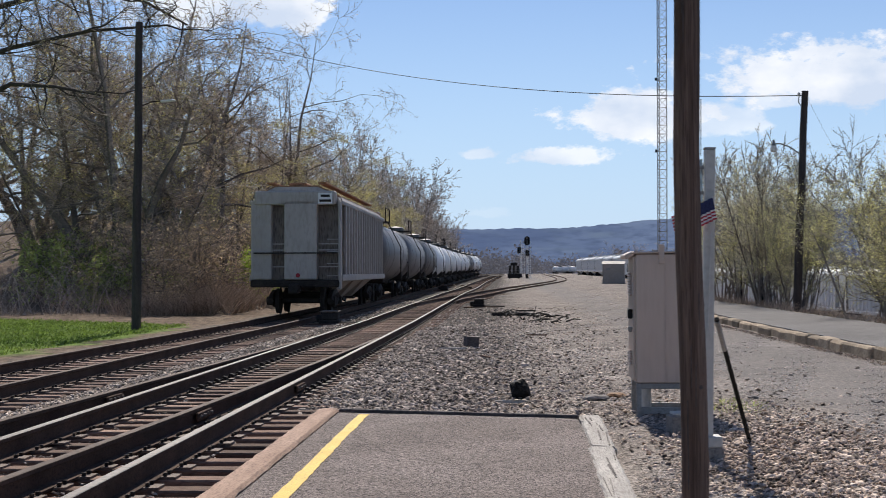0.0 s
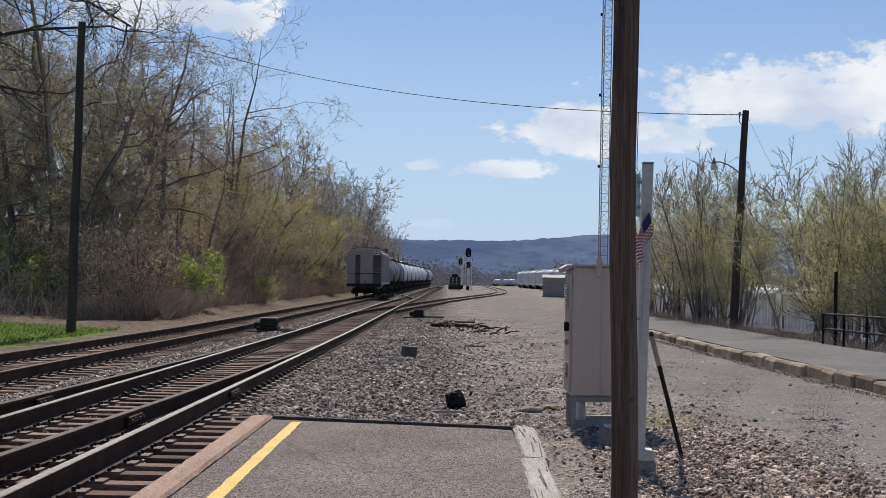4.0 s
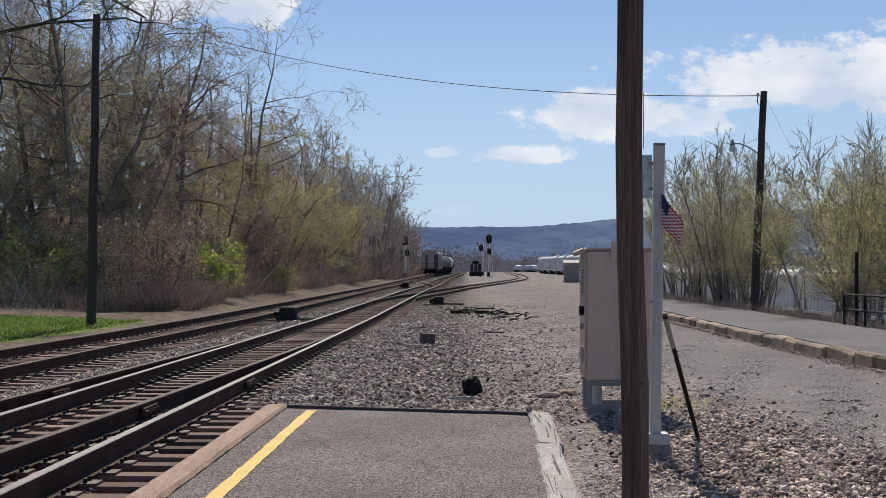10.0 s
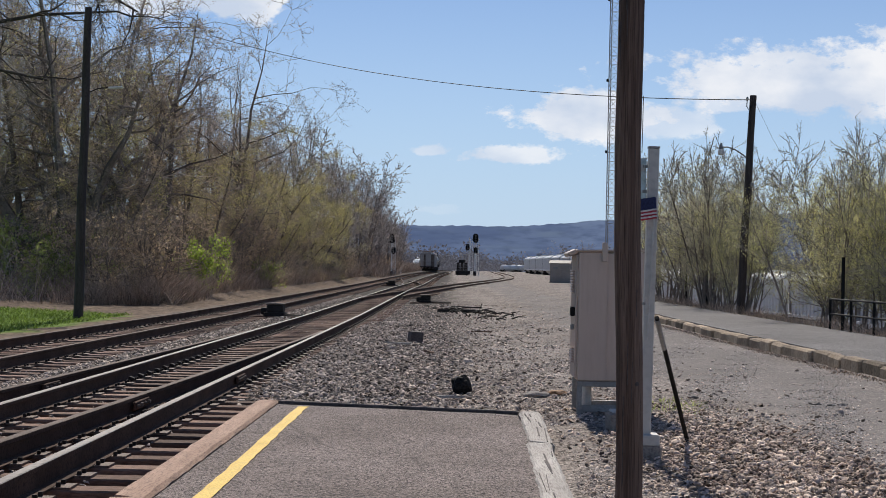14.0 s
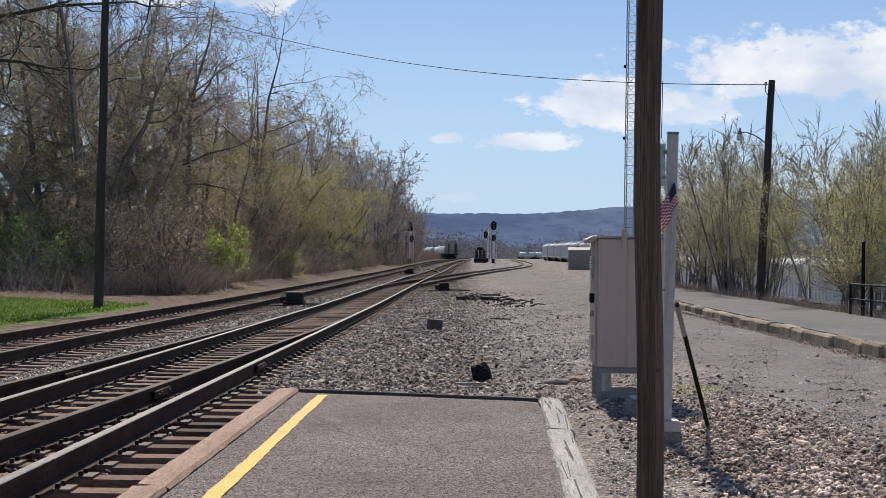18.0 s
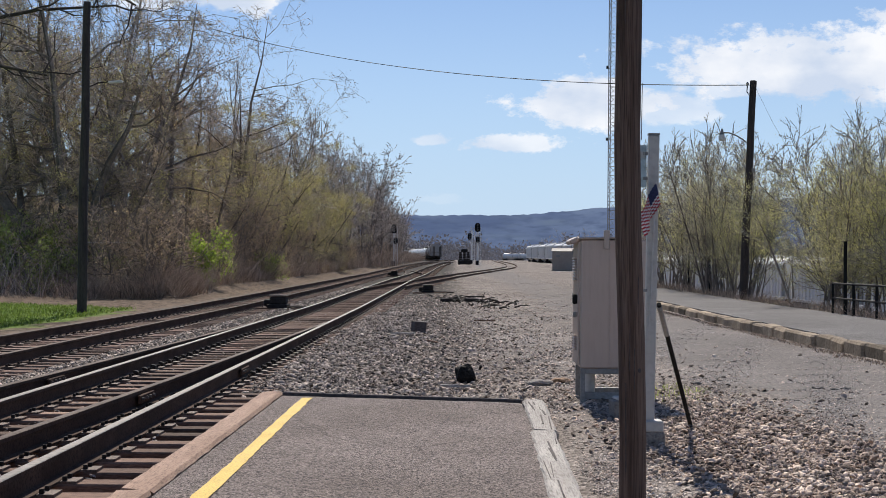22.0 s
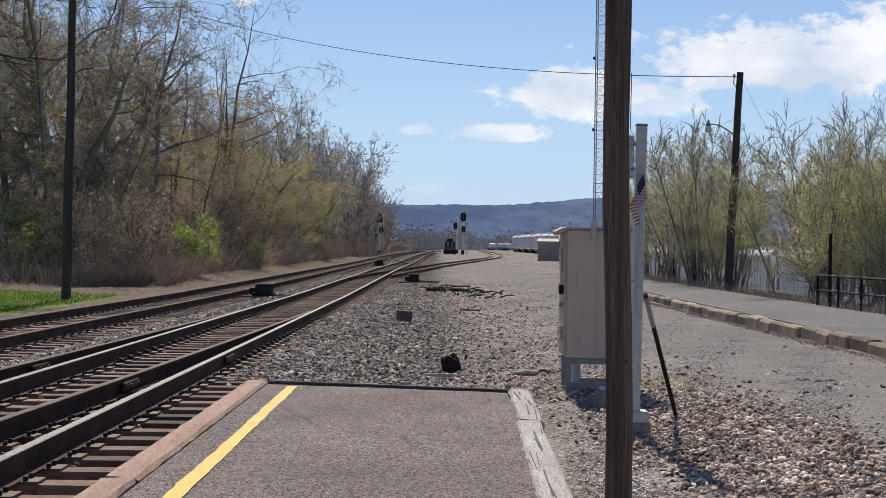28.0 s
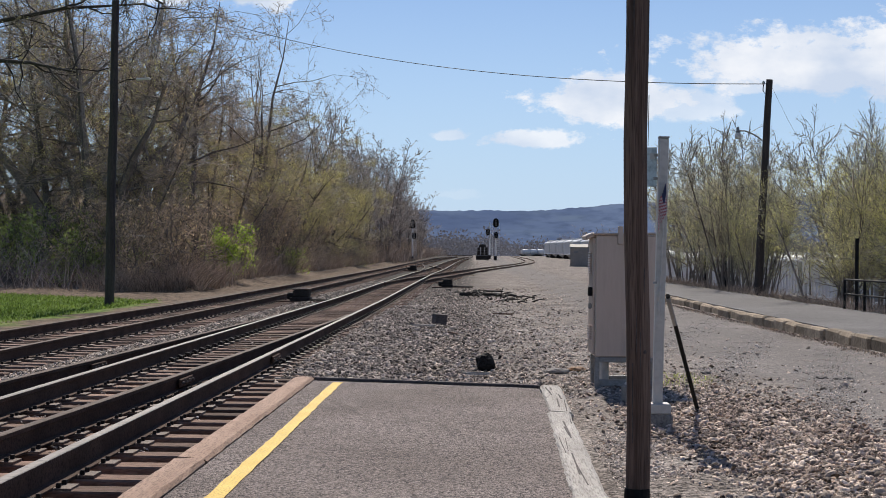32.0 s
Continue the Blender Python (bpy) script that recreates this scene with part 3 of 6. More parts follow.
    far = m("ADD", sep.outputs[1], m("MULTIPLY", sep.outputs[0], 0.75))
    f = m("MULTIPLY", mask(wob, -9.9, -10.6), mask(far, 38.5, 36.5))
    col = mixc(f, col, lawn.outputs[0])
    link(nt, col, b.inputs["Base Color"])
    return mt


def build_ground():
    def axis(near, stop, step, grow, end):
        v, out = near, [near]
        while v < stop:
            v += step
            out.append(v)
        while v < end:
            step *= grow
            v += step
            out.append(v)
        return out

    xs = np.array(sorted(set([round(-v, 3) for v in axis(0.0, 24, 0.3, 1.25, 4200)] + [round(v, 3) for v in axis(0.0, 12, 0.3, 1.25, 4200)])))
    ys = np.array(sorted(set([round(v, 3) for v in axis(0.0, 80, 0.6, 1.08, 4300)] + [-1.0, -3.0, -8.0, -20.0, -60.0, -200.0, -900.0])))
    gx, gy = np.meshgrid(xs, ys)
    gz = ground_z(gx, gy)
    rough = np.sin(gx * 3.1 + gy * 1.7) * np.sin(gx * 1.3 - gy * 2.9) * 0.012
    gz = gz + rough * (np.abs(gx) < 30) * (gy < 90)
    # level under the platform
    gz = np.where((gx > -1.9) & (gx < 0.9) & (gy < 13.4), np.minimum(gz, -0.2), gz)
    v = np.stack([gx, gy, gz], -1).reshape(-1, 3)
    nx, ny = len(xs), len(ys)
    i = (np.arange(ny - 1)[:, None] * nx + np.arange(nx - 1)[None]).ravel()
    f = np.stack([i, i + 1, i + nx + 1, i + nx], -1)
    me = mesh_np("ground", v, f, [zone_ground()])
    me.polygons.foreach_set("use_smooth", np.ones(len(f), dtype=bool))
    tagged(new("ground", me), "grey gravel yard with dark ballast, leaf litter and spring lawn", "ground", kind="structure")


build_ground()

# ---------------------------------------------------------------- railway tracks
L_LINE = ((-60, -6.85), (60, -6.85), (100, -6.85), (140, -6.85), (200, -6.75), (250, -6.0), (290, -5.0), (330, -4.4), (370, -4.8), (430, -7.3), (470, -9.6), (520, -14.4), (580, -23), (660, -40), (760, -68), (900, -120))
R_LINE = ((-60, -3.36), (40, -3.36), (70, -3.36), (90, -3.34), (116, -3.1), (200, -2.7), (250, -2.0), (290, -1.0), (330, -0.4), (370, -0.8), (430, -3.3), (470, -5.6), (520, -10.4))
D_LINE = ((-14, -5.6), (-5, -4.85), (0, -4.45), (5, -4.18), (10, -3.97), (19, -3.67), (29, -3.42), (33, -3.37))
B_LINE = ((62, -3.34), (70, -3.0), (87, -1.8), (116, 0.4), (148, 3.65), (185, 7.2), (215, 9.0), (250, 9.8), (320, 10.5), (420, 12))


def line_x(line, y):
    """A smooth course through the given places."""
    ys = np.array([p[0] for p in line], float)
    xs = np.array([p[1] for p in line], float)
    m = np.gradient(xs, ys)
    k = int(np.clip(np.searchsorted(ys, y) - 1, 0, len(ys) - 2))
    h = ys[k + 1] - ys[k]
    t = (y - ys[k]) / h
    return float((2 * t**3 - 3 * t**2 + 1) * xs[k] + (t**3 - 2 * t**2 + t) * h * m[k] + (-2 * t**3 + 3 * t**2) * xs[k + 1] + (t**3 - t**2) * h * m[k + 1])


def course(line, y0, y1, step, side=0.0):
    out, y = [], y0
    while y <= y1 + 1e-6:
        x = line_x(line, y)
        dx = line_x(line, y + 0.5) - line_x(line, y - 0.5)
        out.append((x + side / math.hypot(1, dx), y - side * dx, float(grade(y))))
        y += step if y < 150 else step * 2
    return out


RAIL = [(-0.037, -0.005), (-0.031, 0.0), (0.031, 0.0), (0.037, -0.005), (0.037, -0.035), (0.01, -0.048), (0.01, -0.145), (0.07, -0.165), (0.07, -0.18), (-0.07, -0.18), (-0.07, -0.165), (-0.01, -0.145), (-0.01, -0.048), (-0.037, -0.035)]
RAIL_SLOTS = [1, 1, 1, 0, 0, 0, 0, 0, 0, 0, 0, 0, 0, 0]


def rail(parent, line, y0, y1, side, top, step=2.0):
    g = Geo().sweep(course(line, y0, y1, step, side), RAIL, slots=RAIL_SLOTS)
    return part("rail", g, [M["rail_side"], top], parent, "steel rail with a polished running head" if top == M["rail_top"] else "dull rust-brown steel rail")


tie_mesh = {}


def tie(parent, x, y, length, skew=0.0):
    if length not in tie_mesh:
        tie_mesh[length] = [Geo().box((0, 0, -0.275), (length, 0.225, 0.18), bevel=0.012).mesh("tie", M["tie"])]
    z = float(grade(y))
    r = random.Random(int(y * 100) + int(length * 10))
    return part("tie", tie_mesh[length][0], None, parent, at=pose(x + r.uniform(-0.03, 0.03), y, z + r.uniform(-0.008, 0.004), 0, 0, skew + r.uniform(-0.7, 0.7)))


def plates(parent, spots):
    """Tie plates with their spikes, one joined piece."""
    g = Geo()
    for x, y, z, w in spots:
        g.box((x, y, z - 0.178), (w, 0.19, 0.018), slot=0)
        for sx in (-0.095, 0.095):
            for sy in (-0.06, 0.06):
                g.box((x + sx, y + sy, z - 0.157), (0.028, 0.024, 0.034), slot=1)
    ob = part("tie_plate", g, [M["plate"], M["grime"]], parent, "tan steel tie plates with dark spikes")
    ob["kind"] = "stuff"
    return ob


def track_ties(parent, line, y0, y1, length, parts_to, spots, off=0.0):
    y, far = y0, Geo()
    while y < y1:
        x = line_x(line, y)
        if y < parts_to:
            tie(parent, x + off, y, length)
        else:
            far.box((x + off, y, float(grade(y)) - 0.275), (length, 0.225, 0.18))
        if y < 75:
            for s in (-0.74, 0.74):
                spots.append((x + s, y, float(grade(y)), 0.36))
        y += 0.51
    if far.v:
        part("tie", far, M["tie"], parent)["kind"] = "stuff"


track_l = thing("railway_track", "far main track on weathered wooden ties in ballast", "railway track", kind="structure")
track_r = thing("railway_track", "near main track with a turnout, polished rails on wooden ties", "railway track", kind="structure")
track_b = thing("railway_track", "siding track curving away towards the yard", "railway track", kind="structure")
track_y = thing("railway_track", "yard track under the row of covered hoppers", "railway track", kind="structure")


def build_tracks():
    for s in (-0.74, 0.74):
        rail(track_l, L_LINE, -15, 700, s, M["rail_dull"])
        rail(track_r, R_LINE, -15, 470, s, M["rail_top"])
        rail(track_r, D_LINE, -13, 29.5, s, M["rail_dull"], 1.0)
        rail(track_b, B_LINE, 68 if s > 0 else 63, 398, s, M["rail_dull"])
    spots_l, spots_r = [], []
    track_ties(track_l, L_LINE, 8.0, 330, 2.6, 120, spots_l)
    track_ties(track_r, R_LINE, 3.0, 36, 3.0, 36, spots_r, -0.1)
    track_ties(track_r, R_LINE, 36.2, 330, 2.7, 110, spots_r)
    track_ties(track_b, B_LINE, 72, 240, 2.7, 72, [])
    for y in np.arange(3.0, 27, 0.51):
        for s in (-0.74, 0.74):
            spots_r.append((line_x(D_LINE, y) + s, float(y), 0.0, 0.3))
    plates(track_l, spots_l)
    plates(track_r, spots_r)
    # joint bars with bolts
    for line, s, y, top in ((D_LINE, -0.74, 15.6, 0), (D_LINE, 0.74, 13.8, 0), (R_LINE, 0.74, 17.2, 1)):
        g = Geo()
        x = line_x(line, y) + s
        for q in (-1, 1):
            g.box((x + q * 0.045, y, -0.085), (0.03, 0.62, 0.085), bevel=0.008)
            for k in range(4):
                g.lathe((x + q * 0.055, y - 0.24 + 0.16 * k, -0.085), (q, 0, 0), ((0, 0.022), (0.03, 0.018)), 6, 1)
        part("joint_bar", g, [M["rail_side"], M["plate"]], track_r, "bolted rail joint bar")
    # rail braces along the closure rails
    g = Geo()
    for k in range(34):
        y = 17.5 + k * 0.51
        g.box((-4.1 + 0.1, y, -0.14), (0.07, 0.08, 0.045), (0, 20, 0), bevel=0.008)
        g.box((-2.62 + 0.1, y, -0.14), (0.07, 0.08, 0.045), (0, 20, 0), bevel=0.008)
    part("rail_brace", g, M["grime"], track_r, "dark cast rail braces")["kind"] = "stuff"
    # crossover towards the far track
    for x0, x1, y0, y1 in ((-4.1, -5.98, 112, 172), (-2.62, -4.6, 116, 150)):
        pts = []
        for k in range(13):
            t = k / 12
            y = y0 + (y1 - y0) * t
            pts.append((x0 + (x1 - x0) * float(smoothstep(0, 1, t)), y, float(grade(y)) + 0.002))
        part("rail", Geo().sweep(pts, RAIL, slots=RAIL_SLOTS), [M["rail_side"], M["rail_dull"]], track_r, "dull crossover rail")
    # yard track
    pts = [(26.5 - (y - 60) * 0.024, y, float(grade(y)) - 0.35) for y in range(40, 361, 10)]
    for s in (-0.74, 0.74):
        part("rail", Geo().sweep([(x + s, y, z) for x, y, z in pts], RAIL, slots=RAIL_SLOTS), [M["rail_side"], M["rail_dull"]], track_y)


build_tracks()


# ---------------------------------------------------------------- platform
def rough_beam(x, y0, y1, z, w, h, seed, wear, lean=0.0):
    """A worn timber from y0 to y1: rounded, uneven edges, split ends."""
    r = random.Random(seed)
    g, n = Geo(), max(6, int((y1 - y0) / 0.18))
    ring = [(-0.5, -0.5), (0.5, -0.5), (0.5, 0.34), (0.4, 0.5), (0.13, 0.5), (-0.13, 0.5), (-0.4, 0.5), (-0.5, 0.34)]
    verts, faces = [], []
    for k in range(n + 1):
        y = y0 + (y1 - y0) * k / n
        for j, (a, b) in enumerate(ring):
            e = wear * (2.0 if j in (2, 3, 6, 7) else 0.6)
            yy = y + (r.uniform(-0.03, 0.03) if k in (0, n) else 0)
            verts.append((x + lean * (y - y0) + a * w + r.uniform(-e, e), yy, z + b * h + (r.uniform(-e, e * 0.3) if j > 1 else 0)))
    m = len(ring)
    for k in range(n):
        for j in range(m):
            q = (j + 1) % m
            faces.append((k * m + j, k * m + q, (k + 1) * m + q, (k + 1) * m + j))
    faces += [tuple(range(m - 1, -1, -1)), tuple(range(n * m, n * m + m))]
    return g.add(verts, faces)


def build_platform():
    p = thing("platform", "low asphalt station platform with a yellow edge line", "platform", kind="structure")
    g = Geo()
    xs = [-1.672, -1.2, -0.6, 0.0, 0.4, 0.66]
    ys = [-6.0, 0, 3, 5, 6, 7, 8, 9, 10, 11, 12, 12.6, 13.1]
    pts, n = [], len(xs)
    r = random.Random(3)
    for j, y in enumerate(ys):
        for i, x in enumerate(xs):
            yy = 13.66 - (x + 1.7) * 0.26 if j == len(ys) - 1 else y
            pts.append((x, yy, -0.05 + (r.uniform(-0.006, 0.006) if 0 < i < n - 1 else 0)))
    faces = [(j * n + i, j * n + i + 1, (j + 1) * n + i + 1, (j + 1) * n + i) for j in range(len(ys) - 1) for i in range(n - 1)]
    g.add(pts, faces)
    # sides
    g.box((-0.506, 3.3, -0.2), (2.332, 18.6, 0.26))
    part("slab", g, M["asphalt"], p, "worn grey asphalt surface")
    # yellow line with ragged edges, laid on the slab
    g = Geo()
    r = random.Random(5)
    left, right = [], []
    y = -5.0
    while y < 13.55:
        left.append((-1.445 + r.uniform(-0.008, 0.008), y, -0.043))
        right.append((-1.345 + r.uniform(-0.008, 0.008), y, -0.043))
        y += 0.16
    k = len(left)
    g.add(left + right, [(i, k + i, k + i + 1, i + 1) for i in range(k - 1)])
    g.add([(a, b, c - 0.01) for a, b, c in left + right], [(i, i + 1, k + i + 1, k + i) for i in range(k - 1)])
    part("edge_line", g, M["yellow"], p, "faded yellow painted line")
    # track-side timbers, end to end
    y0 = 13.84
    for ln in (5.98, 5.4, 5.0, 4.2):
        part("edge_beam", rough_beam(-1.795, y0 - ln + 0.015, y0 - 0.015, -0.11, 0.21, 0.17, int(ln * 10), 0.0025), M["beam"], p, "brown weathered edge timber")
        y0 -= ln
    # end board
    part("end_board", Geo().box((-0.5, 13.43, -0.085), (2.42, 0.05, 0.13), (0, 0, -14.6), bevel=0.008), M["darkwood"], p, "dark end board")
    # yard-side timbers
    y0 = 13.28
    for ln, sh in ((2.45, 0.0), (4.4, -0.02), (5.0, 0.0), (5.0, 0)):
        x = 0.79 - (13.28 - y0 + ln / 2) * 0.021 + sh
        bm = part("edge_beam", rough_beam(x - 0.021 * ln / 2, y0 - ln + 0.025, y0 - 0.025, -0.115, 0.205, 0.17, int(ln * 10) + 3, 0.0045, 0.021), M["greybeam"], p, "grey split and weathered timber")
        g, r = Geo(), random.Random(int(ln * 7))
        for _ in range(7):
            q = r.uniform(0.15, 0.85) * ln
            g.box((x + r.uniform(-0.07, 0.07) + 0.021 * (q - ln / 2), y0 - ln + q, -0.033), (r.uniform(0.004, 0.012), r.uniform(0.2, 0.9), 0.012), (0, 0, r.uniform(-3, 1)))
        part("split", g, M["darkwood"], bm, "dark splits in the timber")["kind"] = "stuff"
        y0 -= ln
    # cracks in the surface
    g = Geo()
    r = random.Random(8)
    for x0, y0, dx, dy, n in ((-1.6, 10.55, 0.19, -0.01, 12), (-0.9, 8.1, 0.12, 0.02, 9), (0.05, 12.4, -0.03, -0.32, 10), (-0.3, 9.4, 0.1, -0.14, 8)):
        a = (x0, y0)
        for _ in range(n):
            b2 = (a[0] + dx * r.uniform(0.5, 1.4), a[1] + dy * r.uniform(0.4, 1.6) + r.uniform(-0.03, 0.03))
            w = 0.002
            d = Vector((b2[0] - a[0], b2[1] - a[1], 0)).normalized()
            q = Vector((-d.y, d.x, 0)) * w
            g.add([(a[0] + q.x, a[1] + q.y, -0.0425), (a[0] - q.x, a[1] - q.y, -0.0425), (b2[0] - q.x, b2[1] - q.y, -0.0425), (b2[0] + q.x, b2[1] + q.y, -0.0425)], [(0, 1, 2, 3)])
            a = b2
    part("crack", g, M["darkwood"], p, "hairline cracks")["kind"] = "stuff"


build_platform()


# ---------------------------------------------------------------- path with stone kerb
def build_path():
    p = thing("footpath", "raised grey asphalt footpath behind a stone kerb", "path", kind="structure")
    pts = [(7.95 + 0.012 * max(0, y - 25), y, float(grade(y)) * 0.6 - 0.07) for y in (2, 10, 20, 30, 40, 55, 72)]
    part("surface", Geo().sweep(pts, [(-1.4, -0.3), (-1.4, 0.1), (1.45, 0.13), (1.6, -0.4)], closed=True), M["path"], p)
    r = random.Random(11)
    meshes = []
    for k in range(6):
        q = random.Random(20 + k)
        g = Geo().box((0, 0, 0), (0.24 + q.uniform(-0.03, 0.03), 1.0, 0.36), (q.uniform(-1.5, 1.5), q.uniform(-3, 3), q.uniform(-1.5, 1.5)), bevel=q.uniform(0.03, 0.06))
        meshes.append(g.mesh("kerb_stone", M["kerb"]))
    y = 9.0
    while y < 62:
        ln = r.uniform(0.85, 1.35)
        ob = part("kerb_stone", meshes[r.randrange(6)], None, p, at=pose(6.43 + r.uniform(-0.04, 0.04) + 0.01 * max(0, y - 30), y + ln / 2, float(grade(y)) * 0.6 - 0.13 + r.uniform(-0.03, 0.01), 0, 0, r.uniform(-1.5, 1.5)))
        ob.scale = (1, ln - 0.03, 1)
        y += ln


build_path()


# ---------------------------------------------------------------- things on the gravel
def leaning_pole(name, label, foot, top, r0, r1, mt, cat="pole"):
    ob = thing(name, label, cat, pose(*foot))
    d = Vector(top) - Vector(foot)
    pts = [d * (k / 10) + Vector((0.012 * math.sin(k * 1.3), 0.01 * math.cos(k * 0.9), 0)) * (1 if 0 < k < 10 else 0) for k in range(11)]
    pts[0] = Vector((0, 0, -0.4))
    part("shaft", Geo().tube(pts, [r0 + (r1 - r0) * k / 10 for k in range(11)], 18), mt, ob, smooth=True)
    return ob


def build_near_pole():
    ob = leaning_pole("utility_pole", "brown stained wooden pole standing in the gravel", (0.935, 7.1, -0.17), (0.883, 7.1, 5.1), 0.0695, 0.0625, M["pole"], "utility pole")
    # long drying cracks, knots
    g = Geo()
    r = random.Random(2)
    for _ in range(16):
        a, z = r.uniform(math.pi * 1.05, math.pi * 1.95), r.uniform(0.2, 3.2)
        rad = 0.0693 - 0.0014 * z
        x, y = math.cos(a) * rad - 0.0099 * z, math.sin(a) * rad
        g.box((x, y, z), (0.004, 0.004, r.uniform(0.2, 0.7)), (0, 0.6, math.degrees(a)))
    part("crack", g, M["darkwood"], ob)["kind"] = "stuff"
    g = Geo()
    for z, a in ((2.15, 4.2), (0.9, 5.3), (1.4, 4.6)):
        rad = 0.0693 - 0.0014 * z
        g.lathe((math.cos(a) * rad - 0.0099 * z, math.sin(a) * rad, z), (math.cos(a), math.sin(a), 0), ((-0.01, 0.016), (0.004, 0.012)), 8)
    part("knot", g, M["darkwood"], ob)["kind"] = "stuff"
    part("butt_wrap", Geo().lathe((0, 0, -0.3), (0, 0, 1), ((0, 0.075), (0.38, 0.074), (0.42, 0.071)), 18), M["black"], ob, "black tarred butt")


build_near_pole()


def build_cabinet():
    ob = thing("equipment_cabinet", "beige metal signal cabinet on a galvanised stand", "cabinet", pose(1.34, 14.45, -0.17))
    w, d, z0, h = 0.74, 0.62, 0.345, 1.345
    part("body", Geo().box((w / 2, d / 2, z0 + h / 2), (w, d, h), bevel=0.012), M["cabinet"], ob)
    part("roof_cap", Geo().box((w / 2 - 0.02, d / 2, z0 + h + 0.018), (w + 0.03, d + 0.04, 0.022), (0, -1, 0), bevel=0.008), M["cabinet"], ob, "overhanging metal roof")
    part("rain_hood", Geo().box((-0.055, d / 2, z0 + h - 0.01), (0.11, d * 0.9, 0.05), (0, -25, 0), bevel=0.01), M["cabinet"], ob)
    part("lug", Geo().box((0.27, -0.012, z0 + h), (0.06, 0.03, 0.2), bevel=0.006), M["cabinet"], ob, "lifting lug")
    door = part("door", Geo().box((-0.012, d / 2, z0 + h / 2), (0.024, d - 0.05, h - 0.06), bevel=0.006), M["cabinet"], ob)
    for k in range(9):
        part("louvre", Geo().box((-0.034, d / 2, z0 + h - 0.2 - 0.028 * k), (0.03, d * 0.5, 0.014), (0, 30, 0)), M["cabinet"], door)
    for k in range(6):
        part("louvre", Geo().box((-0.034, d / 2, z0 + 0.33 - 0.028 * k), (0.03, d * 0.5, 0.014), (0, 30, 0)), M["cabinet"], door)
    part("handle", Geo().box((-0.05, 0.09, z0 + 0.72), (0.05, 0.04, 0.1), bevel=0.01), M["black"], door, "black door handle")
    part("padlock", Geo().box((-0.05, 0.09, z0 + 0.56), (0.04, 0.03, 0.06), bevel=0.008), M["galv"], door)
    for z in (0.25, 0.72, 1.2):
        part("hinge", Geo().lathe((-0.02, d - 0.02, z0 + z - 0.05), (0, 0, 1), ((0, 0.014), (0.1, 0.014)), 8), M["galv"], ob)
    part("seam", Geo().box((w * 0.42, -0.0035, z0 + h / 2), (0.012, 0.008, h - 0.04)), M["cabinet"], ob, "vertical panel seam")
    for x in (0.03, w - 0.03):
        for y in (0.03, d - 0.03):
            part("leg", Geo().box((x, y, z0 / 2 - 0.02), (0.05, 0.05, z0 + 0.04), bevel=0.004), M["galv"], ob)
    for y in (0.03, d - 0.03):
        part("stretcher", Geo().box((w / 2, y, 0.06), (w - 0.11, 0.04, 0.07), bevel=0.004), M["galv"], ob)
        part("top_rail", Geo().box((w / 2, y, z0 - 0.03), (w - 0.11, 0.045, 0.055), bevel=0.004), M["galv"], ob)
    part("conduit", Geo().lathe((0.135, d * 0.5, -0.1), (0, 0, 1), ((0, 0.052), (z0 + 0.11, 0.052)), 14), M["white"], ob, "pale cable conduit", smooth=True)


build_cabinet()


def build_post():
    x, y = 1.565, 11.0
    ob = thing("sign_post", "white square steel post on a concrete footing", "sign post", pose(x, y, -0.17))
    part("footing", Geo().box((0.02, 0.02, 0.02), (0.21, 0.24, 0.2), bevel=0.015), M["concrete"], ob, "rough concrete footing")
    part("base_plate", Geo().box((0.01, 0, 0.16), (0.20, 0.2, 0.085), bevel=0.008), M["white"], ob)
    part("shaft", Geo().box((0.02, 0, 1.32), (0.083, 0.083, 2.28), (0, 0.85, 0), bevel=0.006), M["white"], ob)
    part("cap", Geo().box((0.037, 0, 2.47), (0.088, 0.088, 0.015), (0, 0.85, 0)), M["galv"], ob)
    s = part("sign_panel", Geo().box((-0.075, 0.05, 2.22), (0.135, 0.012, 0.34), (0, 0, -32), bevel=0.004), M["sign"], ob, "small pale metal sign seen from behind")
    part("sign_mark", Geo().box((-0.052, 0.018, 2.31), (0.045, 0.006, 0.05), (0, 0, -32)), M["white"], s)
    for z in (2.12, 2.32):
        part("bracket", Geo().box((-0.02, 0.02, z), (0.05, 0.03, 0.025)), M["galv"], ob)
    part("clip", Geo().box((-0.03, -0.035, 1.23), (0.03, 0.02, 0.02)), M["galv"], ob)
    # flag staff strapped on
    part("staff", Geo().tube([(0.0, -0.055, 0.95), (0.047, -0.06, 2.09)], 0.007, 8), M["white"], ob, "thin flag staff")
    # the black strut that props it
    g = Geo().tube([(0.09, 0.05, 1.12), (0.535, 1.1, 0.0)], 0.019, 10)
    st = part("strut", g, M["black"], ob, "black steel prop leaning on the post")
    part("collar", Geo().tube([(0.095, 0.06, 1.1), (0.19, 0.285, 0.86)], 0.021, 10), M["galv"], st, "grey sleeve")
    cb = thing("concrete_block", "pale concrete block lying in the gravel", "block", pose(1.62, 13.0, -0.19))
    part("block", Geo().box((0, 0, 0.09), (0.24, 0.24, 0.2), (0, 0, 8), bevel=0.015), M["concrete"], cb)
    part("lid", Geo().box((0.01, 0, 0.2), (0.2, 0.2, 0.03), (0, 0, 8), bevel=0.01), M["white"], cb)


build_post()

# the flag: strips that swing on the staff
FLAG_AT = Vector((1.612, 10.93, 1.905))
flag = thing("flag", "small red, white and blue striped flag hanging from its staff", "flag", Matrix.Translation(FLAG_AT))
flag_strips = []


